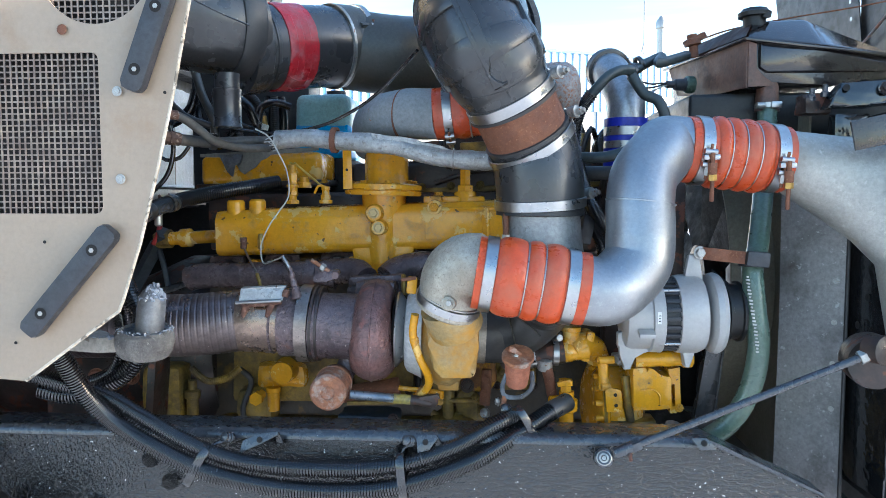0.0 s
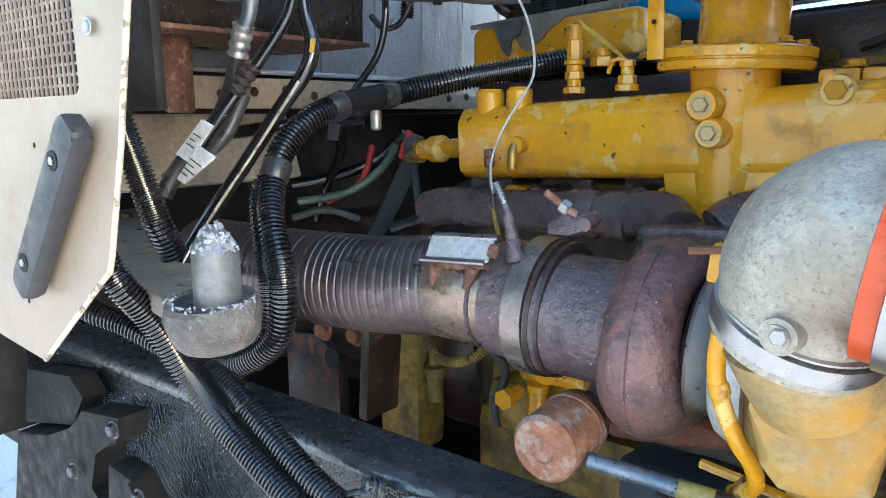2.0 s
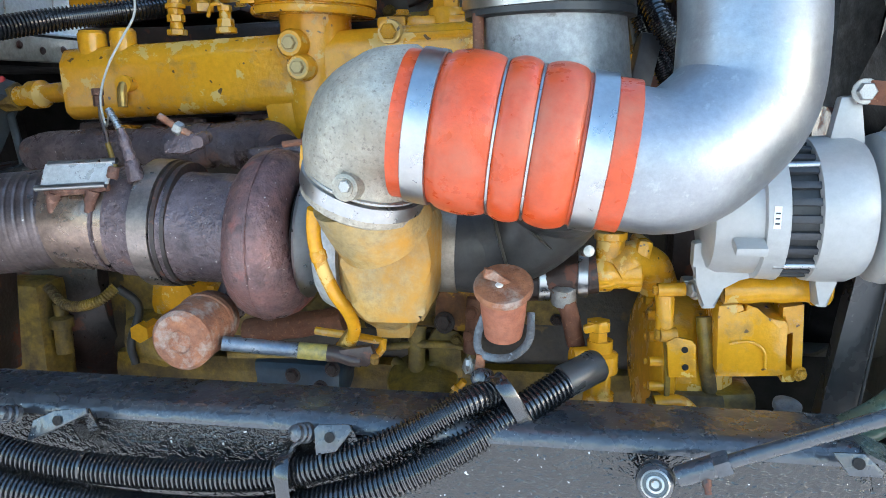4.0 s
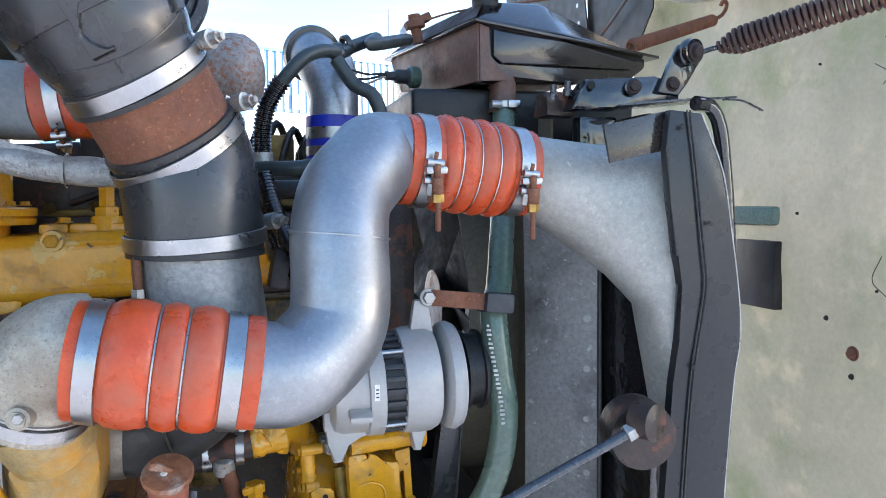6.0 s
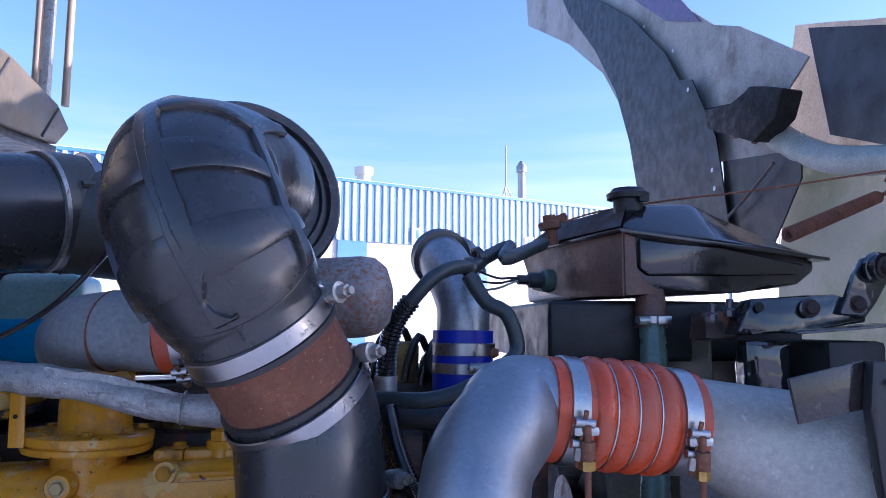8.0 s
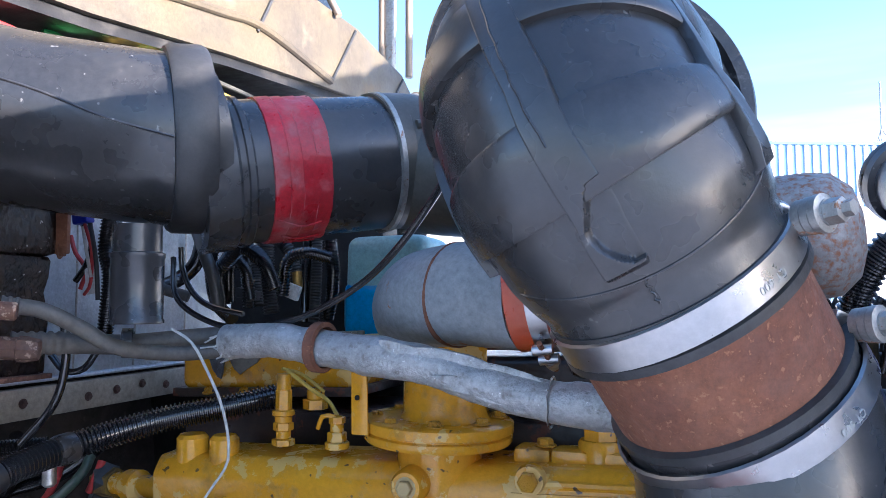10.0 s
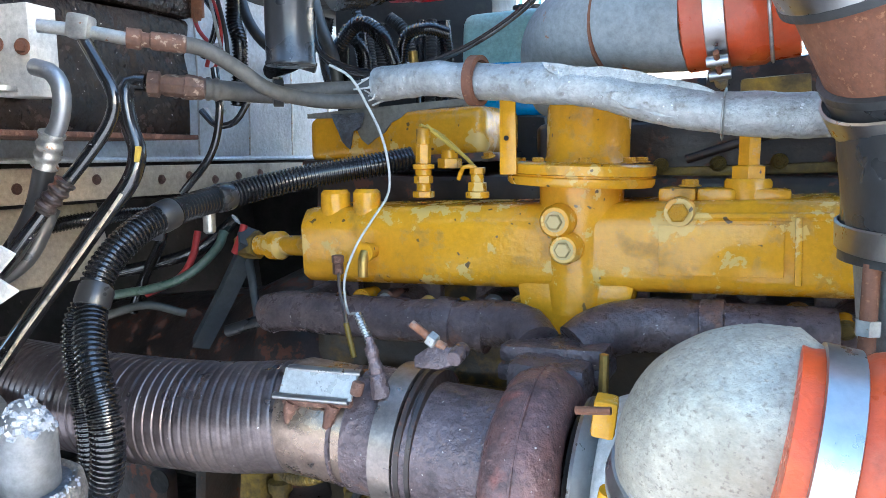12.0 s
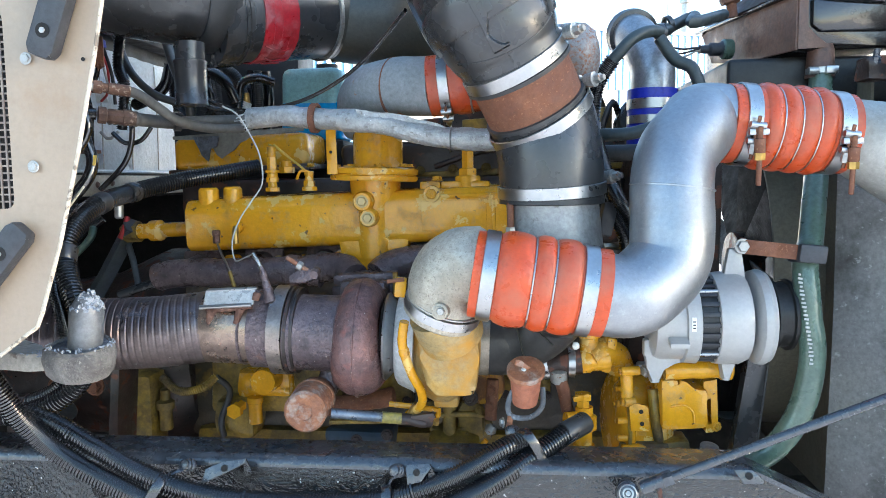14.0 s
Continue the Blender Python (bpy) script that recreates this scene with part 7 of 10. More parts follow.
for k in range(420):
    a = random.uniform(0, 2 * math.pi)
    d = random.uniform(0.0018, 0.0048) if k < 190 else random.uniform(0.0008, 0.0024)
    if k < 190:
        s = random.random() ** 0.7
        c = RC + V(0.004, 0.005, 0) + lean * (0.103 - 0.030 * s) + V(math.cos(a), math.sin(a), 0) * (0.006 + 0.0185 * s)
    elif k < 330:
        c = RC + up * random.uniform(0.010, 0.016) + V(math.cos(a), math.sin(a), 0) * random.uniform(0.042, 0.052)
    else:
        c = RC + V(-0.058 - abs(random.gauss(0, 0.014)), random.gauss(0.012, 0.014), -0.004)
    block(bm, c, (d * 1.6, d, d * 0.7), (random.uniform(0, 90), random.uniform(0, 90), random.uniform(0, 90)), 0, 1)
crust = part("crust", bm, surf("pale_corrosion", (0.36, 0.37, 0.385), (0.17, 0.20, 0.25), 0.8, scale=60, bump=0.6), peg, "pale flaking corrosion")
crust["kind"] = "stuff"
ZP = RC.z - 0.006
bm = prism(bmesh.new(), [(p[0], p[1]) for p in ((-1.876, 1.852, 1.285), (-1.382, 1.733, 1.285), (-0.850, 1.492, 1.285), (-0.683, 1.385, 1.285), (-0.631, 1.324, 1.285), (-0.664, 1.315, 1.285), (-0.813, 1.349, 1.285), (-1.093, 1.429, 1.285))], (0, 0, ZP), (1, 0, 0), (0, 1, 0), -0.03, 0.004)
part("arm", lump(bm, 0.001, 30), ARM, peg, "tan steel arm plate")
part("slot", boxed((-1.240, 1.605, 1.287), (0.04, 0.010, 0.003), (0, 0, 12), 0.003), DARK, peg)
bolt(peg, (-1.455, 1.680, 1.286), (0, 0, 1), 0.011, RUST)

wall = thing("firewall", "grimy beige cab bulkhead with near-black sheets for the bay's shade", "wall", (-1.0, 2.2, 1.2), kind="structure")
# Black instead of beige, to hold the shade behind the hoses.
part("bulkhead", boxed((-1.14, 2.3, 1.80), (0.05, 2.3, 0.46), bevel=0.006), BLACK_MATT, wall)
# Near-black sheets added for the deep bay; the unseen floor blocks sky light.
part("lower_shade_sheet", boxed((-1.62, 2.45, 1.20), (0.05, 2.4, 0.75), (0, -6, 0), 0.006), DARK, wall)
part("far_shade_panel", boxed((-1.05, 2.98, 1.10), (1.25, 0.04, 1.00), bevel=0.006), DARK, wall)
part("sky_block_floor", boxed((-1.40, 2.40, 1.535), (0.55, 2.3, 0.03), (0, 0, 0), 0.004), DARK, wall)
part("lower_sheet", boxed((-1.12, 1.62, 1.46), (0.02, 0.55, 0.16), (0, -18, 0), 0.005), BEIGE, wall)
flange = part("bolted_flange", boxed((-1.085, 2.05, 1.560), (0.03, 1.7, 0.060), (0, 0, 0), 0.004), BEIGE, wall, "beige flange with a row of bolts")
for i in range(20):
    y = 1.30 + i * 0.078
    bolt(flange, (-1.068, y, 1.562 + 0.006 * math.sin(i * 2.1)), (1, 0, 0), 0.0070, FLAKE)
foil = thing("foil_insulation", "crinkled silver foil insulation on the firewall", "insulation", (-0.96, 2.0, 1.6))
bm = bmesh.new()
cols = []
for i in range(181):
    y = 1.57 + 1.5 * i / 180
    cols.append([bm.verts.new((-1.088 + 0.0009 * abs(math.sin(y * 95)) + 0.006 * noise.noise(V(y * 9, k * 0.5, 0)), y, 1.60 + 0.37 * k / 14 + (0.010 * noise.noise(V(y * 4, 0, 3)) if k < 2 else 0) + 0.0012 * math.sin(k * 1.9 + y * 60) - (0.035 * (1 - (k / 4) ** 2) * max(0, 1 - i / 8) if k < 4 else 0) * -1)) for k in range(15)])
for a, b in zip(cols, cols[1:]):
    for k in range(14):
        bm.faces.new((a[k], b[k], b[k + 1], a[k + 1]))
bmesh.ops.solidify(bm, geom=bm.faces[:], thickness=-0.012)
part("blanket", bm, FOIL, foil)
for k in range(9):
    part("stitched_seam", tube([(-1.083, 1.62 + 0.17 * k, 1.61), (-1.081, 1.622 + 0.17 * k, 1.78), (-1.083, 1.62 + 0.17 * k, 1.96)], 0.0022, 6), ZINC, foil)
part("hem", tube([(-1.084, 1.60, 1.603), (-1.082, 2.3, 1.602), (-1.084, 3.06, 1.603)], 0.005, 8), FOIL, foil)

STRUT = surf("dark_blue_grey_steel", (0.030, 0.038, 0.046), (0.045, 0.052, 0.058), 0.5, scale=8, bump=0.3, dirt=(0.09, 0.085, 0.075), damount=0.3)
strut = thing("support_strut", "dark blue-grey steel strut behind the engine", "strut", (-0.947, 1.980, 1.257))
part("channel", sweep(bmesh.new(), [V((-0.965, 1.980, 1.236)), V((-0.907, 1.990, 1.333)), V((-0.855, 2.000, 1.429))], 0.030, 4, flat=0.7), STRUT, strut)
part("end_nut", turned([(0.024, 0), (0.024, 0.03), (0.016, 0.034), (0, 0.034)], (-0.829, 1.970, 1.440), (0.5, -0.4, 0.6), 6), STRUT, strut)
part("side_rod", tube([(-0.813, 1.970, 1.307), (-0.831, 1.980, 1.375), (-0.855, 2.000, 1.420)], 0.008, 10), STRUT, strut)
brakes = thing("brake_hoses", "red, green and black hoses low on the firewall", "hose", (-1.151, 2.100, 1.359))
for nm, m, r, p in (("red_hose", RED_WIRE, 0.008, ((-1.181, 2.050, 1.307), (-1.113, 2.080, 1.343), (-1.089, 2.100, 1.390), (-1.090, 2.120, 1.443))),
                    ("red_hose", RED_WIRE, 0.007, ((-0.844, 1.950, 1.430), (-0.830, 1.950, 1.457), (-0.828, 1.960, 1.481))),
                    ("green_hose", GREEN_HOSE, 0.010, ((-1.226, 2.000, 1.311), (-1.141, 2.050, 1.327), (-1.075, 2.080, 1.358), (-1.019, 2.100, 1.413), (-1.017, 2.120, 1.445))),
                    ("black_hose", CONDUIT, 0.014, ((-1.302, 2.050, 1.343), (-1.211, 2.100, 1.364), (-1.092, 2.120, 1.402), (-1.007, 2.150, 1.470))),
                    ("black_hose", RUBBER, 0.011, ((-0.828, 1.900, 1.293), (-0.771, 1.920, 1.312), (-0.716, 1.940, 1.330))),
                    ("black_hose", CONDUIT, 0.012, ((-1.080, 2.000, 1.502), (-1.126, 2.050, 1.433), (-1.232, 2.100, 1.341), (-1.280, 2.100, 1.250))),
                    ("tan_hose", OLIVE, 0.009, ((-1.190, 1.950, 1.279), (-1.129, 2.000, 1.297), (-1.069, 2.050, 1.274)))):
    part(nm, tube(p, r, 12), m, brakes)
part("clip", boxed(V((-0.877, 1.800, 1.483)), (0.022, 0.012, 0.03), (0, 10, 30), 0.003), PLASTIC, brakes)
part("clip", turned([(0.010, 0), (0.010, 0.03), (0.006, 0.034)], (-0.747, 1.780, 1.521), (0, 0, -1), 12), ZINC, brakes)

heater = thing("heater_box", "greasy black and rust-stained heater box on the firewall", "heater box", (-0.9, 1.6, 1.64))
part("lower_case", lump(boxed((-0.95, 1.60, 1.735), (0.24, 0.48, 0.19), bevel=0.008), 0.010, 24, 6), HEATER_CASE, heater)
part("lip", boxed((-0.942, 1.60, 1.640), (0.247, 0.488, 0.008), bevel=0.002), FLAKE, heater, "rusty bottom lip")
part("upper_case", lump(boxed((-0.945, 1.60, 1.915), (0.25, 0.49, 0.165), bevel=0.01), 0.004, 16, 3), HEATER_CASE, heater, "black upper case")
bolt(heater, (-0.82, 1.85, 1.84), (1, 0.5, 0), 0.010, RUST)
part("tab", boxed((-0.82, 1.85, 1.87), (0.03, 0.012, 0.07), (0, 0, 20), 0.003), RUST, heater)
part("hanger", boxed((-0.90, 1.50, 1.58), (0.02, 0.05, 0.12), (0, 0, 20), 0.003), FLAKE, heater)

ac = thing("expansion_block", "square alloy valve block with rusty screws", "valve block", (-0.820, 1.520, 1.746))
part("block", boxed(V((-0.822, 1.530, 1.740)), (0.090, 0.045, 0.112), (0, 0, 8), 0.002), surf("white_chalked_alloy", (0.62, 0.60, 0.56), (0.52, 0.50, 0.47), 0.5, metal=0.15, scale=9, bump=0.2, dirt=(0.32, 0.29, 0.25), damount=0.24, dscale=12), ac)
for q in ((-0.812, 1.498, 1.746), (-0.781, 1.510, 1.743)):
    bolt(ac, q, (0.35, -1, 0), 0.0075, RUST)
for q in ((-0.790, 1.450, 1.760), (-0.801, 1.450, 1.727)):
    part("port_nut", turned([(0.013, -0.02), (0.013, 0.0), (0.018, 0.002), (0.018, 0.022)], q, (1, 0.3, 0), 6), ZINC, ac)
part("bottom_plug", turned([(0.018, 0), (0.018, 0.006)], (-0.771, 1.470, 1.686), (0, 0, 1), 16), ZINC, ac)
line1 = thing("refrigerant_hose", "alloy tube crimped to a black hose with white tags", "hose", (-0.732, 1.500, 1.616))
part("alloy_tube", tube([(-0.749, 1.500, 1.716), (-0.719, 1.500, 1.707), (-0.706, 1.500, 1.685), (-0.713, 1.500, 1.651), (-0.733, 1.500, 1.628)], 0.0105, 16), ALLOY, line1)
part("crimp", corrugated([(-0.727, 1.500, 1.638), (-0.745, 1.500, 1.597)], 0.0155, 0.014, 0.14, 18), ZINC, line1)
part("hose", tube([(-0.743, 1.500, 1.601), (-0.768, 1.500, 1.545), (-0.781, 1.470, 1.489), (-0.817, 1.440, 1.441), (-0.832, 1.420, 1.401)], 0.013, 14), RUBBER, line1)
part("second_hose", tube([(-0.777, 1.530, 1.545), (-0.790, 1.500, 1.483), (-0.833, 1.470, 1.446), (-0.871, 1.450, 1.420)], 0.011, 14), RUBBER, line1)
for quad, bars in ((((-0.748, 1.440, 1.509), (-0.723, 1.440, 1.500), (-0.788, 1.440, 1.449), (-0.817, 1.440, 1.460)), 3), (((-0.753, 1.435, 1.473), (-0.718, 1.435, 1.458), (-0.794, 1.435, 1.418), (-0.813, 1.435, 1.425)), 4)):
    o = V(quad[0])
    t = part("tag", lump(prism(bmesh.new(), [(p[0] - o.x, p[2] - o.z) for p in quad], o, (1, 0, 0), (0, 0, 1), 0.004, 0.0008), 0.002, 30), WHITE, line1, "white paper tag with grey bars")
    a, b = V(quad[0]).lerp(V(quad[1]), 0.5), V(quad[3]).lerp(V(quad[2]), 0.5)
    w = (V(quad[1]) - V(quad[0])) * 0.36
    for k in range(bars):
        c = a.lerp(b, 0.35 + 0.14 * k) + V(0, -0.0052, 0)
        part("bar", sweep(bmesh.new(), [c - w, c + w * (0.3 if k % 2 else 1)], 0.0009, 5), HOSE, t)
line2 = thing("fuel_line", "steel and rubber line with rusty crimps and a tee", "pipe", (-0.668, 1.540, 1.754))
part("steel_tube", tube([(-0.739, 1.500, 1.763), (-0.703, 1.530, 1.759), (-0.656, 1.560, 1.750)], 0.008, 12), ZINC, line2)
part("tee", boxed((-0.703, 1.530, 1.763), (0.028, 0.026, 0.03), (0, 10, 25), 0.006), ZINC, line2)
part("rusty_nut", turned([(0.0125, 0), (0.0125, 0.016), (0.009, 0.018), (0.009, 0.026), (0.0112, 0.028), (0.0112, 0.066), (0.0095, 0.068)], (-0.662, 1.560, 1.752), (0.75, 0.65, -0.08), 14), surf("flaking_brown_rust", (0.085, 0.040, 0.026), (0.14, 0.070, 0.043), 0.75, scale=45, bump=0.6, fine=160, wear=(0.30, 0.22, 0.16), amount=0.3, wscale=90), line2)
part("hose", tube([(-0.650, 1.620, 1.754), (-0.622, 1.650, 1.747), (-0.597, 1.690, 1.722), (-0.572, 1.720, 1.698), (-0.530, 1.780, 1.686), (-0.474, 1.840, 1.688)], 0.0105, 14), DUSTY_HOSE, line2)
part("branch", tube([(-0.700, 1.530, 1.749), (-0.677, 1.530, 1.716), (-0.657, 1.530, 1.683), (-0.661, 1.530, 1.657), (-0.677, 1.520, 1.626), (-0.717, 1.500, 1.572), (-0.746, 1.470, 1.518), (-0.774, 1.450, 1.474)], 0.008, 12), TARRED, line2, "black coated branch line")
part("crimp", corrugated([(-0.704, 1.495, 1.580), (-0.729, 1.480, 1.545)], 0.013, 0.012, 0.2, 14), GREASE, line2)
line3 = thing("coolant_line", "scraped black steel coolant line with a rusty union", "pipe", (-0.708, 1.600, 1.628))
part("tube", tube([(-0.687, 1.610, 1.704), (-0.705, 1.600, 1.704), (-0.705, 1.590, 1.685), (-0.699, 1.590, 1.648), (-0.688, 1.590, 1.614), (-0.695, 1.580, 1.575), (-0.732, 1.560, 1.523), (-0.777, 1.540, 1.459), (-0.819, 1.510, 1.390), (-0.859, 1.480, 1.321), (-0.864, 1.460, 1.289)], 0.0115, 14), TARRED, line3)
part("scrape", tube([(-0.694, 1.566, 1.562), (-0.728, 1.545, 1.506), (-0.770, 1.525, 1.446), (-0.806, 1.495, 1.383), (-0.828, 1.465, 1.328)], 0.0022, 8), WHITE_EDGE, line3, "scraped white streak")
part("yellow_mark", lump(boxed((-0.679, 1.582, 1.612), (0.005, 0.008, 0.020), (0, 8, 20), 0.001), 0.001, 90), YELLOW_WIRE, line3)
part("union", turned([(0.017, 0.0), (0.017, 0.014), (0.012, 0.016), (0.0145, 0.022), (0.0145, 0.045), (0.0165, 0.046), (0.0165, 0.055), (0.013, 0.07)], (-0.683, 1.610, 1.703), (0.8, 0.6, -0.08), 8), surf("dark_flaking_rust", (0.060, 0.030, 0.022), (0.10, 0.055, 0.036), 0.75, scale=45, bump=0.6, fine=160, wear=(0.26, 0.19, 0.14), amount=0.3, wscale=90), line3)
part("hose", tube([(-0.684, 1.670, 1.703), (-0.652, 1.720, 1.701), (-0.600, 1.770, 1.698), (-0.547, 1.820, 1.703), (-0.487, 1.880, 1.709)], 0.014, 16), DUSTY_HOSE, line3)
part("crimp_ring", corrugated([(-0.690, 1.662, 1.7035), (-0.668, 1.695, 1.7025), (-0.655, 1.715, 1.7015)], 0.0165, 0.011, 0.13, 18), DUSTY_HOSE, line3)
part("crimp_ring", corrugated([(-0.652, 1.615, 1.754), (-0.638, 1.632, 1.751)], 0.0128, 0.008, 0.13, 16), DUSTY_HOSE, line2)
part("p_clip", band(bmesh.new(), (-0.594, 1.765, 1.700), (0.8, 0.6, 0), 0.017, 0.016, 0.004, 20), RUBBER, line3)

# looms
loom = thing("wiring_loom", "thick black ribbed conduit sweeping down from the engine", "conduit", (-0.728, 1.600, 1.508))
L1 = [(-0.499, 2.000, 1.603), (-0.552, 1.950, 1.591), (-0.639, 1.880, 1.573), (-0.706, 1.780, 1.548), (-0.716, 1.680, 1.531), (-0.720, 1.610, 1.508), (-0.727, 1.560, 1.466), (-0.722, 1.534, 1.422), (-0.690, 1.500, 1.365), (-0.658, 1.488, 1.303), (-0.656, 1.486, 1.241), (-0.681, 1.486, 1.190), (-0.745, 1.480, 1.147), (-0.812, 1.470, 1.134), (-0.870, 1.460, 1.150)]
part("main_conduit", corrugated(L1, 0.0205, 0.0066, 0.20), CONDUIT, loom)
L2 = [(-0.722, 1.545, 1.440), (-0.733, 1.520, 1.410), (-0.728, 1.508, 1.370), (-0.715, 1.502, 1.330), (-0.704, 1.500, 1.275), (-0.705, 1.500, 1.225), (-0.730, 1.500, 1.178), (-0.790, 1.500, 1.150)]
part("second_conduit", corrugated(L2, 0.0150, 0.0060, 0.20), CONDUIT, loom)
for q, d in (((-0.708, 1.770, 1.546), (0.1, 0.9, 0.1)), ((-0.717, 1.660, 1.526), (0.1, 0.9, 0.3)), ((-0.724, 1.540, 1.432), (-0.1, 0.5, 0.8))):
    part("tape_wrap", turned([(0.0205, -0.015), (0.0225, -0.010), (0.0225, 0.010), (0.0205, 0.015)], q, d, 20), RUBBER, loom)
loom2 = thing("left_conduit", "black ribbed conduit behind the side panel", "conduit", (-0.863, 1.420, 1.382))
part("conduit", corrugated([(-0.820, 1.330, 1.585), (-0.800, 1.350, 1.496), (-0.784, 1.370, 1.403), (-0.779, 1.380, 1.363), (-0.782, 1.400, 1.320)], 0.020, 0.0064), CONDUIT, loom2)
loom3 = thing("rear_conduit", "black ribbed conduit running to the firewall", "conduit", (-1.173, 1.750, 1.452))
part("conduit", corrugated([(-0.943, 1.950, 1.504), (-1.076, 1.850, 1.496), (-1.128, 1.720, 1.476), (-1.153, 1.600, 1.452)], 0.014, 0.0060), CONDUIT, loom3)
pair = thing("battery_cable_conduit", "ribbed black cable conduit clipped along the frame rail", "conduit", (-0.329, 1.430, 0.987), group="frame rail conduits")
P1 = [(-0.840, 1.280, 1.446), (-0.795, 1.290, 1.370), (-0.759, 1.300, 1.309), (-0.744, 1.340, 1.245), (-0.716, 1.370, 1.166), (-0.664, 1.390, 1.098), (-0.575, 1.400, 1.040), (-0.466, 1.410, 0.988), (-0.330, 1.430, 0.955), (-0.188, 1.435, 0.950), (-0.070, 1.440, 0.966), (0.058, 1.460, 1.007), (0.164, 1.510, 1.058), (0.220, 1.545, 1.085), (0.269, 1.580, 1.106)]
part("conduit", corrugated(P1, 0.0200, 0.0060, 0.19), CONDUIT, pair)
pair2 = thing("battery_cable_conduit", "ribbed black cable conduit clipped along the frame rail", "conduit", (-0.334, 1.450, 1.028), group="frame rail conduits")
P2 = [(-1.002, 1.300, 1.289), (-0.911, 1.330, 1.239), (-0.851, 1.360, 1.216), (-0.776, 1.390, 1.181), (-0.691, 1.410, 1.147), (-0.610, 1.415, 1.099), (-0.517, 1.420, 1.046), (-0.413, 1.430, 1.009), (-0.272, 1.440, 0.994), (-0.107, 1.450, 0.999), (0.022, 1.465, 1.036), (0.116, 1.500, 1.080), (0.159, 1.540, 1.085)]
part("conduit", corrugated(P2, 0.0185, 0.0060, 0.19), CONDUIT, pair2)
for p, q in ((P2[4], P2[5]), (P2[7], P2[8]), (P2[9], P2[10])):
    part("cable_tie", band(bmesh.new(), V(p).lerp(V(q), 0.5), V(q) - V(p), 0.0183, 0.005, 0.0016, 22), CONDUIT, pair2)
part("black_sleeve", turned([(0.021, 0.0), (0.021, 0.05), (0.018, 0.055)], (0.233, 1.555, 1.092), (0.75, 0.5, 0.25), 20), RUBBER, pair)
for q, d, lug in (((-0.507, 1.415, 1.005), (0.8, 0.1, -0.45), (-0.455, 1.462, 1.049)), ((-0.082, 1.445, 0.982), (1, 0, 0.1), (-0.068, 1.462, 1.050)), ((0.174, 1.520, 1.071), (0.75, 0.4, 0.45), (0.137, 1.540, 1.098))):
    c = thing("conduit_clip", "rubber-lined steel clip holding the cable conduits", "clip", q)
    x, y, z = axes(d)
    bm = bmesh.new()
    rings = []
    for k in range(48):
        a = 2 * math.pi * k / 48
        o = x * math.copysign(abs(math.cos(a)) ** 0.75, math.cos(a)) * 0.0445 + y * math.copysign(abs(math.sin(a)) ** 0.75, math.sin(a)) * 0.0235
        rings.append([bm.verts.new(V(q) + o * f + z * h) for f, h in ((1, -0.0065), (1.05, -0.0085), (1.08, -0.006), (1.065, 0.0), (1.08, 0.006), (1.05, 0.0085), (1, 0.0065))])
    for k in range(48):
        a, b = rings[k], rings[(k + 1) % 48]
        for i in range(7):
            bm.faces.new((a[i], a[(i + 1) % 7], b[(i + 1) % 7], b[i]))
    part("loop", bm, CONDUIT, c)
    l = V(lug)
    part("ear", tube([V(q) + x * 0.040 - y * 0.01, (V(q) + x * 0.046).lerp(l, 0.5), l + V(0, -0.004, -0.006)], 0.0075, 10, 0.006, flat=0.45), RAIL_TOP, c)
    part("ear_bolt", turned([(0.0125, -0.004), (0.0125, 0.002), (0.0105, 0.004), (0.012, 0.006), (0.012, 0.010), (0.010, 0.012), (0.010, 0.018), (0.007, 0.020), (0, 0.020)], l, (-0.35, -0.8, 0.35), 16), RAIL_TOP, c, "wet black bolt with washers")
for q, u, v, pts in (((-0.386, 1.455, 1.046), (1, 0.02, 0.28), (0.0, 0.30, 1), ((-0.046, -0.016), (-0.038, 0.010), (-0.006, 0.016), (0.040, 0.010), (0.042, 0.002), (0.004, -0.006))),
                     ((-0.034, 1.455, 1.048), (1, 0.02, 0.06), (0.0, 0.34, 1), ((-0.016, -0.018), (-0.020, 0.012), (-0.014, 0.017), (0.022, 0.017), (0.026, 0.010), (0.008, -0.014))),
                     ((0.535, 1.458, 1.057), (1, 0.02, -0.06), (-0.3, 0.25, 1), ((-0.012, -0.012), (-0.022, 0.012), (0.010, 0.014), (0.024, -0.004), (0.020, -0.010)))):
    c = thing("rail_tab", "bent black steel tab bolted to the frame rail", "bracket", q)
    part("leaf", prism(bmesh.new(), pts, q, u, v, 0.0035, 0.0012), RAIL_TOP, c)
    part("fold", prism(bmesh.new(), [(pts[-2][0] - 0.002, pts[-2][1] + 0.006), (pts[-2][0] + 0.010, pts[-2][1] - 0.024), (pts[-2][0] - 0.004, pts[-2][1] - 0.026), (pts[-2][0] - 0.010, pts[-2][1])], V(q) + V(0, 0.006, 0), u, (0, 0, 1), 0.0035, 0.001), BLACK_GLOSS, c)
    part("slot", turned([(0.0062, 0), (0.0062, 0.0006), (0, 0.0006)], V(q) + V(0.0, -0.0045, 0.004), (0, -1, 0.3), 16), DARK, c)
rag = thing("oily_rag", "crumpled oily black scrap caught behind the conduits", "rag", (-0.205, 1.462, 0.990))
part("scrap", lump(boxed((-0.207, 1.460, 0.994), (0.075, 0.020, 0.026), (0, -3, 0), 0.006, 2), 0.007, 60, 5), BLACK_GLOSS, rag)
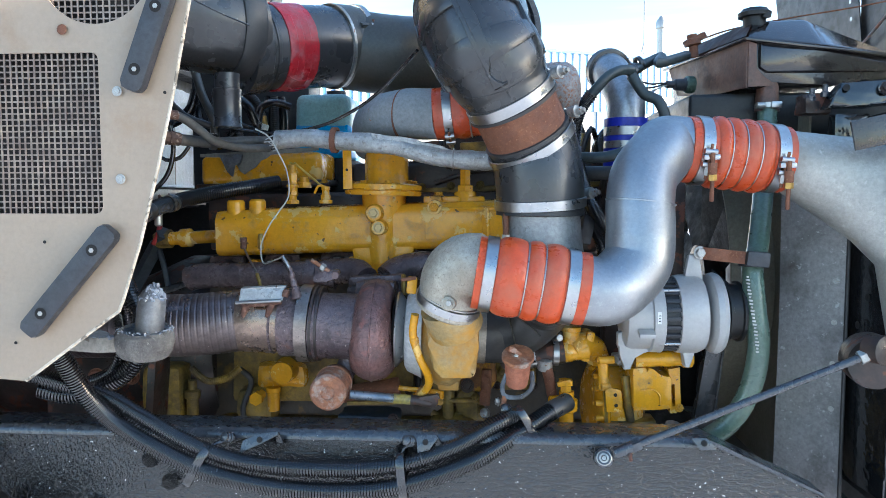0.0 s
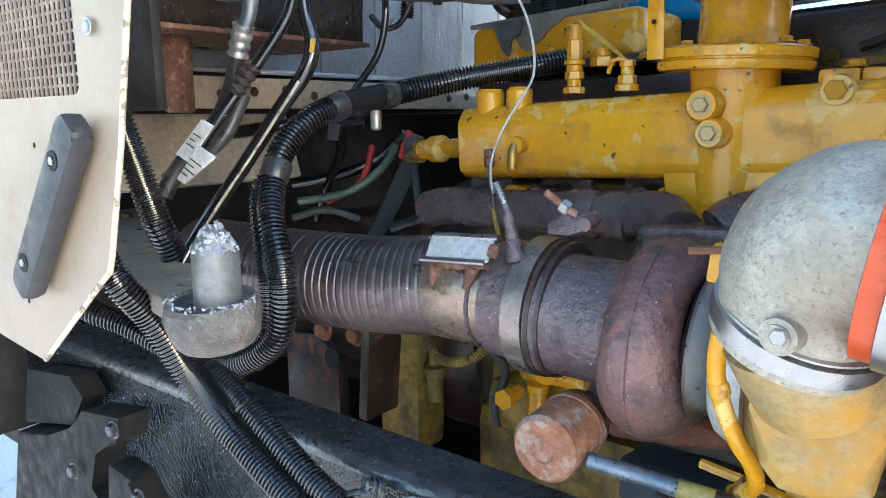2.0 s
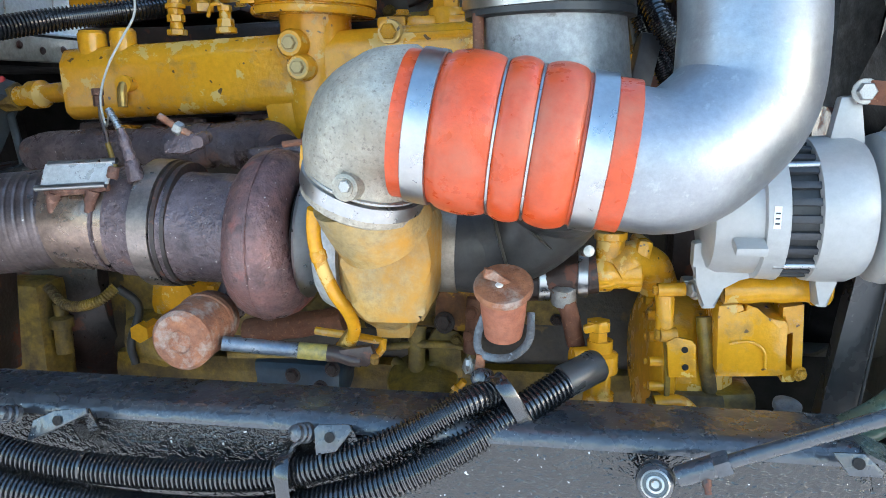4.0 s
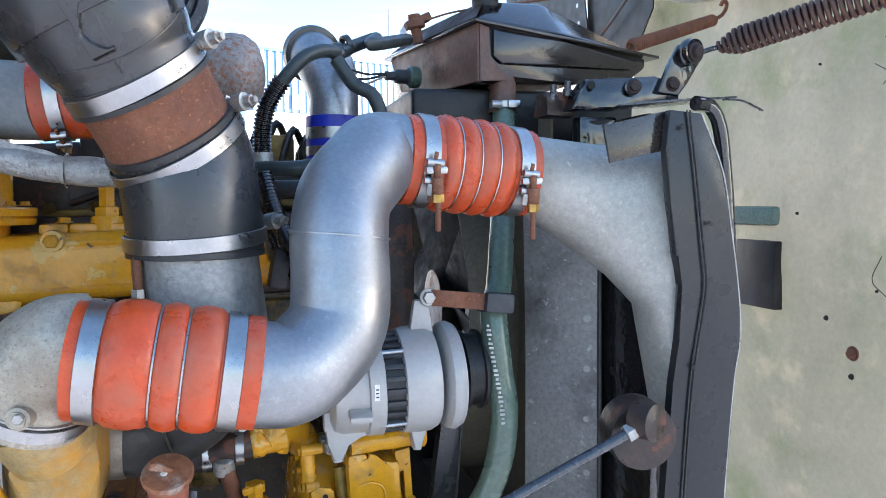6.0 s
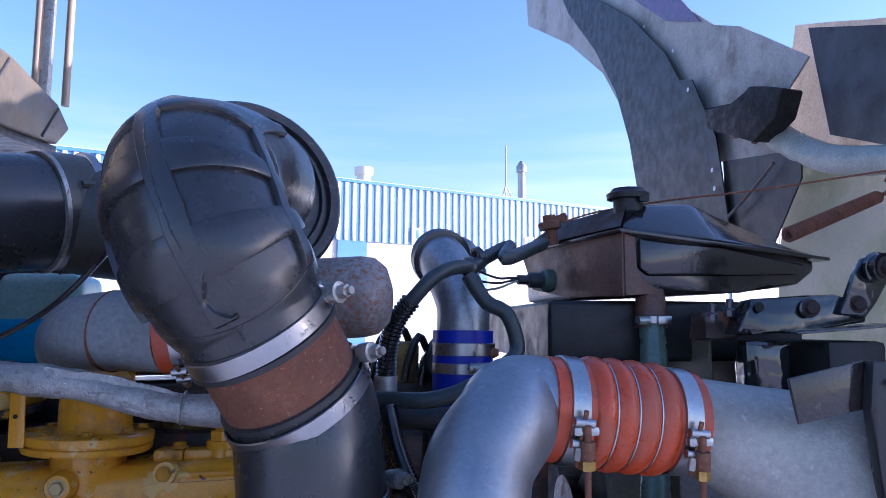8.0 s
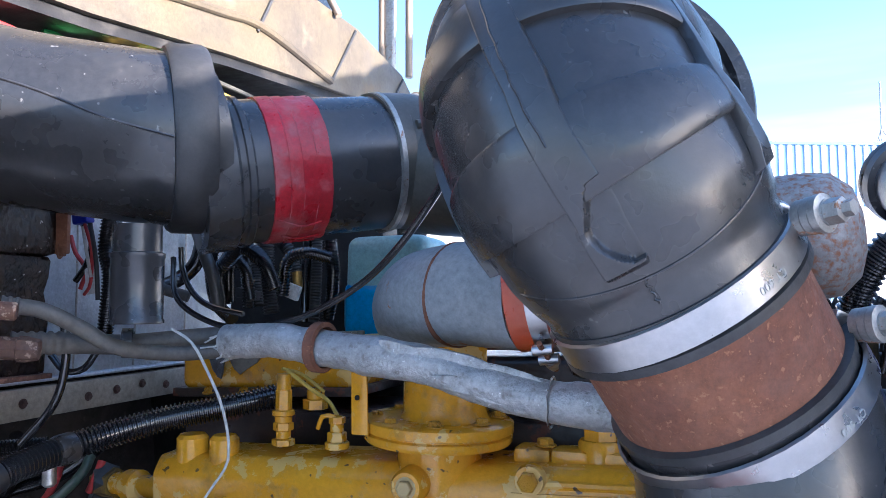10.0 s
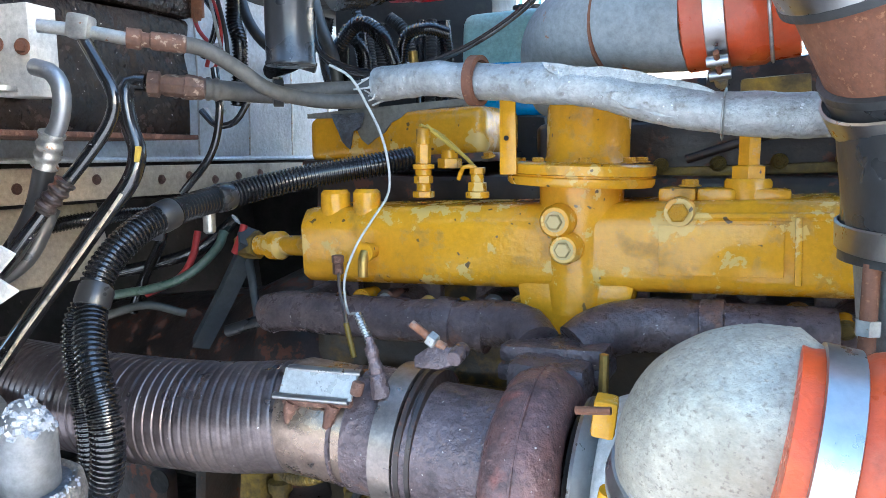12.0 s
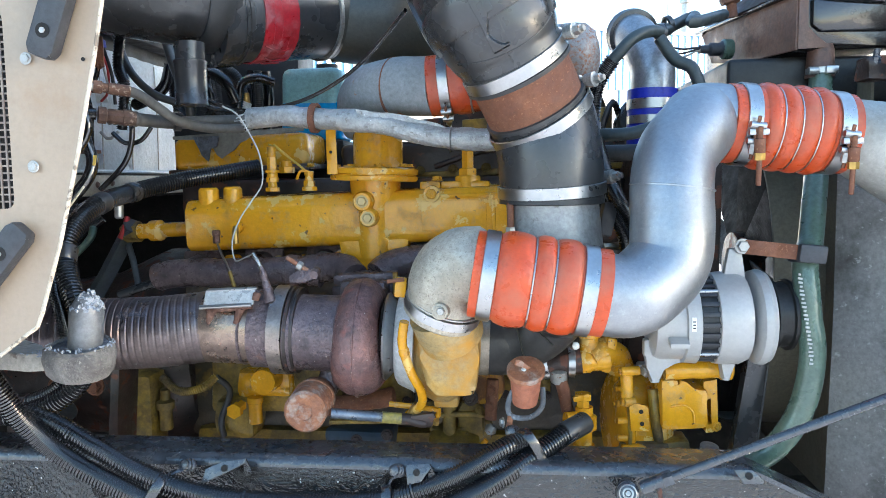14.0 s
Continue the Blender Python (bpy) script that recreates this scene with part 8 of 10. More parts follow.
for q in ((-0.360, 1.472, 1.033), (-0.636, 1.472, 0.994), (-0.080, 1.472, 1.026), (-0.765, 1.472, 0.889), (-0.593, 1.472, 0.945)):
    bolt(rail, q, (0, -1, 0), 0.013, BLACK_GLOSS)
spring_hanger = thing("spring_hanger", "black cast spring hanger bolted to the frame rail", "bracket", (-1.011, 1.400, 0.927))
for nm, m, yy, th, pts in (("casting", DARK, 1.46, 0.06, ((-1.444, 1.420, 0.875), (-1.285, 1.420, 0.908), (-1.182, 1.420, 0.944), (-1.134, 1.420, 0.998), (-0.995, 1.420, 1.021), (-1.015, 1.420, 0.967), (-1.099, 1.420, 0.931), (-1.132, 1.420, 0.847), (-1.068, 1.420, 0.830), (-1.141, 1.420, 0.656), (-1.573, 1.420, 0.490))),
                       ("rib", DARK, 1.43, 0.05, ((-1.007, 1.400, 0.943), (-0.938, 1.400, 0.937), (-0.900, 1.400, 0.875), (-0.814, 1.400, 0.896), (-0.821, 1.400, 0.790), (-1.047, 1.400, 0.703))),
                       ("foot", GREASE, 1.44, 0.05, ((-0.946, 1.400, 0.857), (-0.859, 1.400, 0.881), (-0.868, 1.400, 0.772), (-0.982, 1.400, 0.728))),
                       ("rear_web", DARK, 1.475, 0.05, ((-1.425, 1.430, 1.009), (-1.226, 1.430, 1.035), (-1.182, 1.430, 1.001), (-1.232, 1.430, 0.934), (-1.469, 1.430, 0.878)))):
    part(nm, lump(prism(bmesh.new(), [(p[0], p[2]) for p in pts], (0, yy, 0), (1, 0, 0), (0, 0, 1), th, 0.008), 0.003, 28), m, spring_hanger)
for q in ((-1.159, 1.390, 0.879), (-0.991, 1.390, 1.005), (-0.885, 1.370, 0.927)):
    bolt(spring_hanger, q, (0, -1, 0), 0.012, TAR)

# steering or hood prop rod
prop = thing("prop_rod", "black steel rod with ball-joint ends", "rod", (0.339, 1.440, 1.007))
Q0, Q1 = V((0.331, 1.437, 1.032)), V((0.820, 1.392, 1.262))
QA = V(-0.12, -0.93, 0.34)
part("bar", tube([Q0.lerp(Q1, 0.12), Q1], 0.0078, 16), RAIL_TOP, prop)
part("socket", tube([Q0.lerp(Q1, 0.045), Q0.lerp(Q1, 0.125)], lambda s, i: 0.0115 + 0.001 * s, 18), RAIL_TOP, prop)
part("lock_nut", turned([(0.0135, 0), (0.0145, 0.002), (0.0145, 0.014), (0.0135, 0.016)], Q0.lerp(Q1, 0.118), Q1 - Q0, 6), RAIL_TOP, prop)
part("grease_nipple", turned([(0.005, 0), (0.005, 0.008), (0.0035, 0.010), (0.0035, 0.016), (0, 0.016)], Q0.lerp(Q1, 0.10) + V(0, -0.006, -0.008), (0.1, -0.6, -0.8), 10), GREASE, prop)
part("ball_eye", turned([(0.0148, 0.009), (0.0186, 0.006), (0.0198, 0.0), (0.0198, -0.009), (0.017, -0.012)], Q0, QA, 32), RAIL_TOP, prop, "forged rod eye")
part("eye_ring", turned([(0.0152, 0.005), (0.0152, 0.010), (0.0135, 0.011), (0.0125, 0.007), (0.0100, 0.007), (0.0092, 0.011), (0.0068, 0.0115), (0.0056, 0.008), (0.0046, 0.0075), (0.004, 0.0105), (0, 0.011)], Q0, QA, 32), ZINC, prop, "bearing ring and pin")
part("dust_boot", turned([(0.018, -0.012), (0.021, -0.016), (0.017, -0.021), (0.021, -0.026), (0.016, -0.032), (0.012, -0.042)], Q0, QA, 26), RUBBER, prop)
part("upper_eye", turned([(0.018, -0.02), (0.028, -0.016), (0.028, 0.016), (0.018, 0.02)], Q1 + V(0.014, 0, 0.01), (0.5, -1, 0.0), 22), GREASE, prop)
part("upper_nut", turned([(0.014, -0.02), (0.014, 0.0)], Q1, Q1 - Q0, 6), ZINC, prop)
mount = thing("prop_rod_mount", "round steel mounting for the prop rod", "bracket", (0.856, 1.450, 1.215))
part("drum", turned([(0.05, 0.0), (0.052, 0.01), (0.052, 0.06), (0.04, 0.07)], V((0.843, 1.412, 1.239)), (0.2, 1, 0), 30), GREASE, mount)

# ---- radiator end ----
rad = thing("radiator", "black radiator with side channel and rubber seal", "radiator", (1.05, 2.2, 0.8), settle=(-0.017, 0.008, -0.004))
part("core", boxed((1.07, 2.32, 1.30), (0.10, 1.30, 0.92), bevel=0.01), BLACK_MATT, rad)
part("top_tank", lump(boxed((0.875, 2.20, 1.773), (0.50, 0.62, 0.112), bevel=0.014, seg=3), 0.003, 12, 2), BLACK_MATT, rad, "black radiator top tank")
CHL = [(0.920, 1.735), (0.913, 1.671), (0.923, 1.589), (0.933, 1.507), (0.949, 1.456), (0.941, 1.371), (0.930, 1.299), (0.915, 1.10), (0.905, 0.86)]
CHR = [(0.978, 1.730), (1.018, 1.641), (1.036, 1.548), (1.053, 1.435), (1.056, 1.361), (1.045, 1.287), (1.030, 1.10), (1.015, 0.86)]
part("side_channel", prism(bmesh.new(), CHL + CHR[::-1], (0.017, 1.462, 0.004), (1, 0, 0), (0, 0, 1), -0.018, 0.004), CHANNEL, rad, "smooth black side channel")
part("worn_edge", tube([(x + 0.016, 1.463, z + 0.004) for x, z in CHR], 0.0016, 8), ZINC, rad, "pale worn edge")
for o in (0.0, 0.0055):
    part("seam", tube([(x + 0.017 + o, 1.459, z + 0.004) for x, z in ((0.948, 1.734), (0.961, 1.643), (0.977, 1.514), (0.983, 1.459), (0.976, 1.405), (0.959, 1.297), (0.945, 1.10), (0.935, 0.86))], 0.0016, 8), HOSE, rad)
for x, z in ((0.938, 1.712), (0.990, 1.560), (0.962, 1.330)):
    bolt(rad, (x + 0.017, 1.456, z), (0, -1, 0), 0.0045, BLACK_MATT, "rivet", False, 0.2)
part("rubber_seal", tube([(0.995, 1.480, 1.752), (1.030, 1.490, 1.748), (1.050, 1.492, 1.715), (1.060, 1.492, 1.645), (1.066, 1.490, 1.56), (1.075, 1.490, 1.40)], 0.012, 14), TAR, rad)
part("side_plate", boxed((0.985, 1.70, 1.28), (0.02, 0.22, 0.78), (0, 0, 4), 0.003), TAR, rad, "textured black side plate with holes")
for q in ((0.974, 1.668, 1.336), (0.974, 1.579, 1.303), (0.974, 1.708, 1.266)):
    part("hole", turned([(0.009, 0), (0.009, 0.001), (0, 0.001)], q, (-1, -0.06, 0), 14), DARK, rad)
SHROUD = surf("dusty_moulded_shroud", (0.17, 0.15, 0.105), (0.125, 0.11, 0.08), 0.55, scale=4, bump=0.2, fine=60, dirt=(0.15, 0.13, 0.09), damount=0.3, dscale=3)
STRIP = surf("scratched_grey_sheet", (0.24, 0.235, 0.225), (0.19, 0.185, 0.18), 0.45, scale=7, bump=0.4, fine=90, wear=(0.40, 0.395, 0.38), amount=0.24, wscale=60, wsoft=0.06, dirt=(0.07, 0.062, 0.05), damount=0.32, dscale=7)
shroud = thing("fan_shroud", "dusty grey fan shroud with a scratched riveted strip", "fan shroud", (0.9, 2.2, 0.8), settle=(-0.020, 0.003, 0.003))
T0 = V((0.948, 1.745, 1.468))
bm = prism(bmesh.new(), [(0, 0.17), (0.0, -0.75), (0.155, -0.75), (0.15, -0.2), (0.155, 0.17)], V(T0.x + 0.01, 1.735, T0.z), (-0.75, 0.66, 0), (0, 0, 1), 0.004, 0.001)
part("side_strip", bm, STRIP, shroud, "dusty riveted strip")
part("strip_edge", tube([V(T0.x + 0.012, 1.733, T0.z + 0.17), V(T0.x + 0.012, 1.733, T0.z - 0.75)], 0.005, 8), HOSE, shroud)
for z in (-0.11, -0.21, -0.31, -0.42):
    bolt(shroud, V(T0.x - 0.008, 1.748, T0.z + z), (-0.66, -0.75, 0), 0.005, ZINC, "rivet", True, 0.1)
ring = [(0.02 + 0.46 * math.cos(a * math.pi / 24), 0.46 * math.sin(a * math.pi / 24)) for a in range(48)]
part("panel", sheet([(-0.62, -0.5), (0.62, -0.5), (0.62, 0.5), (-0.62, 0.5)], [ring], (0.90, 2.45, 1.30), (0, 1, 0), (0, 0, 1), 0.006), SHROUD, shroud)
part("rim", band(bmesh.new(), (0.84, 2.47, 1.30), (1, 0, 0), 0.46, 0.12, 0.006, 64), SHROUD, shroud)
fan = thing("cooling_fan", "dark plastic cooling fan at rest", "fan", (0.83, 2.45, 1.3))
part("hub", turned([(0.09, 0.0), (0.10, 0.02), (0.10, 0.07), (0.05, 0.08), (0, 0.08)], (0.86, 2.45, 1.30), (-1, 0, 0), 30), GREASE, fan)
for k in range(8):
    a = k * math.pi / 4 + 0.2
    o = V(0, math.cos(a), math.sin(a))
    t = V(0.45, -math.sin(a), math.cos(a)).normalized()
    part("blade", prism(bmesh.new(), [(0.09, -0.05), (0.40, -0.075), (0.42, 0.06), (0.09, 0.04)], V(0.83, 2.45, 1.30), o, t, 0.006, 0.002), DARK, fan)

tankd = thing("charge_air_cooler_tank", "weathered grey cast alloy charge-air tank flaring downward", "duct", H2B, settle=(-0.008, 0.003, -0.002))
hd = (H2B - H2A).normalized()
hs = hd.cross(V(0, 0, 1)).normalized()
hv = hs.cross(hd)
D1, D2, D3 = V((0.844, 1.600, 1.602)), V((0.901, 1.570, 1.576)), V((0.952, 1.550, 1.543))
TOPR, BOTR = V((0.982, 1.535, 1.702)), V((0.994, 1.510, 1.180))
mid = TOPR.lerp(BOTR, 0.5)
part("tank", loft([(H2B - hd * 0.04, hs * 0.0665, hv * 0.0665, 1.0), (H2B + hd * 0.015, hs * 0.067, hv * 0.067, 1.0), (D1, V(0.02, -0.06, 0), V(0.012, 0, 0.090), 0.92), (D2, V(0.015, -0.052, 0), V(0.018, 0, 0.110), 0.85), (D3, V(0.012, -0.047, 0), V(0.02, 0, 0.134), 0.75),
                   (mid + V(-0.02, 0.01, 0.0), V(0.01, -0.045, 0), V(0.0, 0, 0.245), 0.5), (mid + V(0.022, 0.005, -0.0), V(0.01, -0.044, 0), V(0.0, 0, 0.255), 0.45)], 48, 0.0012), DUCT, tankd)
part("tape_patch", lump(prism(bmesh.new(), [(0.824, 1.712), (0.930, 1.736), (0.933, 1.675), (0.835, 1.654)], (0, 1.486, 0), (1, 0, 0), (0, 0, 1), -0.006, 0.001), 0.002, 30), TANK_BLACK, tankd, "glossy black tape patch")
tank = thing("surge_tank", "glossy black and rust-stained coolant surge tank", "coolant tank", (1.0, 2.0, 1.83))
TK = V(0.735, 1.845, 1.948)
TU, TW = V(1, 0.22, 0).normalized(), V(-0.22, 1, 0).normalized()


def on_tank(u, w, z):
    return TK + TU * u + TW * w + V(0, 0, z)


part("lower_shell", prism(bmesh.new(), [(0.0, 0.0), (0.44, -0.034), (0.438, -0.060), (0.395, -0.088), (0.25, -0.106), (0.0, -0.118)], TK, TU, (0, 0, 1), -0.41, 0.016), TANK_BLACK, tank)
low = [(-0.008, -0.008, 0.002), (0.19, -0.008, -0.009), (0.455, -0.008, -0.031), (0.455, 0.43, -0.031), (0.19, 0.43, -0.009), (-0.008, 0.43, 0.002)]
high = [(0.050, 0.062, 0.060), (0.190, 0.062, 0.073), (0.435, 0.062, -0.008), (0.435, 0.36, -0.008), (0.190, 0.36, 0.073), (0.050, 0.36, 0.060)]
bm = bmesh.new()
lo, hi = ([bm.verts.new(on_tank(*p)) for p in ring] for ring in (low, high))
for k in range(6):
    bm.faces.new((lo[k], lo[(k + 1) % 6], hi[(k + 1) % 6], hi[k]))
bm.faces.new((hi[0], hi[1], hi[4], hi[5]))
bm.faces.new((hi[1], hi[2], hi[3], hi[4]))
bm.faces.new((lo[5], lo[4], lo[3], lo[2], lo[1], lo[0]))
bmesh.ops.bevel(bm, geom=bm.edges[:], offset=0.010, segments=3, profile=0.5, affect="EDGES")
part("upper_shell", bm, TANK_BLACK, tank)
part("seam_flange", prism(bmesh.new(), [(-0.016, -0.003), (0.465, -0.038), (0.465, -0.031), (-0.016, 0.004)], TK + TW * -0.012, TU, (0, 0, 1), -0.45, 0.002), TANK_BLACK, tank)
part("front_panel", prism(bmesh.new(), [(0.026, -0.066), (0.046, -0.080), (0.385, -0.068), (0.412, -0.052), (0.400, -0.046), (0.20, -0.024), (0.026, -0.012)], TK, TU, (0, 0, 1), 0.010, 0.006), TANK_BLACK, tank, "glossy black embossed panel")
part("rusty_corner", lump(prism(bmesh.new(), [(-0.002, -0.116), (0.075, -0.110), (0.040, -0.088), (0.020, -0.070), (0.020, -0.010), (-0.002, -0.004)], TK, TU, (0, 0, 1), 0.003, 0.001), 0.001, 40), TANK_RUST, tank, "rust-streaked front corner")
part("end_plate", lump(prism(bmesh.new(), [(0.0, 0.0), (0.42, -0.004), (0.36, -0.088), (0.20, -0.112), (0.0, -0.117)], TK, TW, (0, 0, 1), -0.006, 0.002), 0.0015, 20), TANK_RUST, tank, "rust-streaked end plate")
bm = bmesh.new()
q = [on_tank(*p) + V(-0.002, -0.001, 0.003) for p in ((-0.006, 0.0, 0.006), (0.050, 0.064, 0.058), (0.050, 0.355, 0.058), (-0.006, 0.425, 0.006))]
bm.faces.new([bm.verts.new(p) for p in q])
bmesh.ops.solidify(bm, geom=bm.faces[:], thickness=0.003)
part("rusty_shoulder", bm, TANK_RUST, tank, "rust-brown sloping shoulder")
part("filler_cap", turned([(0.028, -0.02), (0.028, 0.006), (0.040, 0.008), (0.041, 0.018), (0.034, 0.022), (0.030, 0.028), (0, 0.028)], (0.776, 1.930, 2.014), (0, 0, 1), 28), BLACK_MATT, tank, "black pressure cap")
part("cap_lever", boxed(V((0.795, 1.900, 2.020)), (0.02, 0.012, 0.014), bevel=0.003), BLACK_MATT, tank)
part("vent_fitting", turned([(0.012, -0.03), (0.012, 0.0), (0.022, 0.004), (0.022, 0.018), (0.014, 0.02), (0.014, 0.032), (0, 0.032)], (0.656, 2.052, 1.975), (-0.15, 0, 1), 12), RUST, tank)
part("fitting_hex", boxed(V((0.660, 2.052, 1.993)), (0.06, 0.03, 0.018), (0, -25, 0), 0.005), RUST, tank)
part("outlet", turned([(0.030, -0.05), (0.028, -0.02), (0.026, 0.02)], (0.796, 1.882, 1.826), (0, 0, 1), 22), TANK_RUST, tank, "rusty outlet neck")
sen = part("level_sensor", turned([(0.018, 0.0), (0.020, 0.004), (0.020, 0.022), (0.016, 0.026), (0.016, 0.05), (0.010, 0.055), (0.010, 0.075)], (0.659, 2.062, 1.872), (-1, -0.15, 0.0), 18), PLASTIC, tank, "black plug sensor")
part("collar", turned([(0.023, 0.0), (0.024, 0.003), (0.024, 0.02), (0.020, 0.024)], (0.661, 2.062, 1.872), (-1, -0.15, 0.0), 22), GREEN_HOSE, sen)
for k in range(3):
    part("lead", tube([(0.600, 2.050, 1.873), V((0.578, 2.050, 1.868)) + V(0, 0, 0.004 * k), V((0.547, 2.060, 1.855)) + V(0, 0, 0.01 * k), V((0.514, 2.100, 1.851)) + V(0, 0, 0.02 * k)], 0.0025, 8), (GREY_WIRE, HOSE, HOSE)[k], tank)
gh = thing("coolant_hose", "green-grey coolant hose with printed marks, dropping from the tank", "hose", (0.726, 1.700, 1.364), settle=(-0.008, 0.000, -0.002))
G = [(0.805, 1.880, 1.808), (0.798, 1.860, 1.728), (0.768, 1.790, 1.577), (0.726, 1.700, 1.446), (0.698, 1.650, 1.404), (0.700, 1.630, 1.310), (0.706, 1.620, 1.227), (0.689, 1.620, 1.129), (0.644, 1.630, 1.046), (0.572, 1.660, 0.985), (0.495, 1.700, 0.941)]
part("hose", tube(G, 0.0235, 24, rough=0.0006), GREEN_HOSE, gh)
part("worm_clamp", band(bmesh.new(), (0.804, 1.878, 1.792), (0, 0, 1), 0.027, 0.014, 0.003, 30), STEEL, gh)
part("clamp_screw", boxed(V((0.814, 1.848, 1.791)), (0.026, 0.014, 0.016), bevel=0.003), STEEL, gh)
part("clamp_barrel", turned([(0.008, 0), (0.008, 0.02)], (0.767, 1.848, 1.790), (1, 0, 0), 12), ZINC, gh)
part("tape_wrap", band(bmesh.new(), (0.699, 1.655, 1.419), (0.02, 0, 1), 0.027, 0.026, 0.003, 28), PLASTIC, gh)
MARK = [V(p) for p in ((0.677, 1.620, 1.386), (0.679, 1.608, 1.346), (0.685, 1.602, 1.305), (0.691, 1.598, 1.264), (0.696, 1.598, 1.222))]
for k, p in enumerate(spline(MARK, 0.0075)):
    part("printed_mark", boxed(p, (0.009 if k % 3 else 0.005, 0.002, 0.004), (0, 8, 12), 0.0005), GREY_WIRE, gh, "pale printed bar")
bar = thing("support_strap", "rust-brown strap between alternator and coolant hose", "bracket", (0.635, 1.700, 1.422))
B0, B1 = V((0.563, 1.640, 1.436)), V((0.664, 1.620, 1.426))
u = (B1 - B0).normalized()
part("strap", lump(prism(bmesh.new(), [(0, -0.014), ((B1 - B0).length, -0.014), ((B1 - B0).length, 0.014), (0, 0.014)], B0, u, (0, 0, 1), 0.006, 0.001), 0.001, 40), RUST, bar)
part("loop_end", boxed(B1 + V(0.022, -0.01, -0.002), (0.05, 0.02, 0.034), (0, 6, 0), 0.006), PLASTIC, bar)
bolt(bar, B0 + V(0.006, -0.006, 0), (0, -1, 0), 0.011, ZINC)

# hinge bracket and hood springs
hinge = thing("hood_spring_bracket", "glossy black tarred bracket with pivot bolt", "bracket", (1.003, 1.760, 1.780))
part("body", lump(prism(bmesh.new(), [(0.874, 1.764), (0.892, 1.800), (0.908, 1.823), (1.049, 1.833), (1.100, 1.818), (1.106, 1.786), (0.980, 1.770)], (0, 1.722, 0), (1, 0, 0), (0, 0, 1), -0.05, 0.006), 0.003, 60, 2), TAR, hinge, "thickly tarred plate")
part("plate_hole", turned([(0.008, 0), (0.008, 0.001), (0, 0.001)], (0.911, 1.716, 1.810), (0, -1, 0), 16), DARK, hinge)
PV = V((1.146, 1.715, 1.884))
part("arm", lump(prism(bmesh.new(), [(1.050, 1.800), (1.080, 1.866), (1.096, 1.893), (1.128, 1.897), (1.142, 1.860), (1.116, 1.818), (1.095, 1.795)], (0, 1.712, 0), (1, 0, 0), (0, 0, 1), -0.012, 0.004), 0.001, 30), TAR, hinge)
part("pivot", turned([(0.018, -0.012), (0.025, -0.010), (0.026, -0.004), (0.022, -0.002), (0.022, 0.004), (0.024, 0.005), (0.024, 0.009), (0.015, 0.010)], (1.116, 1.702, 1.877), (0.25, -1, -0.1), 28), TAR, hinge)
bolt(hinge, (1.118, 1.692, 1.876), (0.25, -1, -0.1), 0.013, GREASE)
for x, z in ((0.998, 1.809), (1.081, 1.816)):
    part("bolt_collar", turned([(0.016, 0.0), (0.016, 0.004), (0.012, 0.006)], (x, 1.717, z), (-0.2, -1, 0), 20), TAR, hinge)
    bolt(hinge, (x, 1.711, z), (-0.2, -1, 0), 0.0105, GREASE)
part("plate", prism(bmesh.new(), [(0, -0.02), (0.12, -0.035), (0.255, -0.015), (0.25, 0.0), (0.14, 0.07), (0.02, 0.06)], V(0.946, 1.690, 1.766), (1, 0, 0.085), (0, 1, 0), 0.004, 0.001), RAIL_TOP, hinge, "thin steel plate")
part("bent_tip", tube([(1.170, 1.675, 1.784), (1.205, 1.672, 1.783), (1.230, 1.670, 1.774), (1.252, 1.668, 1.764)], 0.005, 8, 0.008, flat=0.4), RAIL_TOP, hinge)
part("clip_block", lump(boxed(V(0.868, 1.790, 1.780), (0.066, 0.05, 0.048), (0, 0, 10), 0.008), 0.005, 45, 3), GREASE, hinge, "crusted rusty clamp block")
for q in ((0.855, 1.765, 1.800), (0.884, 1.762, 1.808)):
    part("stud", turned([(0.010, -0.012), (0.010, 0.0), (0.007, 0.002), (0.0065, 0.016), (0, 0.017)], q, (0, -0.2, 1), 8), RAIL_TOP, hinge)
part("tarred_post", lump(boxed(V(0.939, 1.760, 1.680), (0.080, 0.04, 0.150), bevel=0.008), 0.004, 55, 3), TAR, hinge)
def coil(a, b, r, wire, pitch, taper=0.35):
    """A coil spring from a to b with narrowed ends."""
    a, b = V(a), V(b)
    x, y, z = axes(b - a)
    n = (b - a).length
    turns = n / pitch
    steps = int(turns * 14)
    path = []
    for i in range(steps + 1):
        s = i / steps
        f = min(1.0, taper + s * 7, 1.0 if taper > 0.9 else taper + (1 - s) * 30)
        w = 2 * math.pi * turns * s
        path.append(a + z * n * s + (x * math.cos(w) + y * math.sin(w)) * r * f)
    return sweep(bmesh.new(), path, wire, 8)


sp = thing("hood_spring", "long rusty hood coil spring", "spring", PV, settle=(-0.010, 0.012, -0.006))
SPE = V((1.413, 1.360, 1.970))
part("coil", coil(PV + V(0.045, -0.02, 0.012), SPE, 0.0235, 0.0042, 0.0115), surf("spring_steel", (0.16, 0.07, 0.045), (0.06, 0.035, 0.03), 0.55, metal=0.2, scale=5, bump=0.2), sp)
part("hook", tube([PV + V(0.005, -0.02, 0.0), PV + V(0.03, -0.025, 0.008), PV + V(0.06, -0.022, 0.014)], 0.005, 10), BLACK_GLOSS, sp)
sp2 = thing("hood_spring", "short closed rusty coil spring against the hood", "spring", (1.498, 2.300, 2.088), settle=(-0.018, 0.010, -0.012))
part("coil", coil((1.295, 2.200, 2.010), (1.718, 2.436, 2.157), 0.0150, 0.0042, 0.0125, 0.95), RUST, sp2)
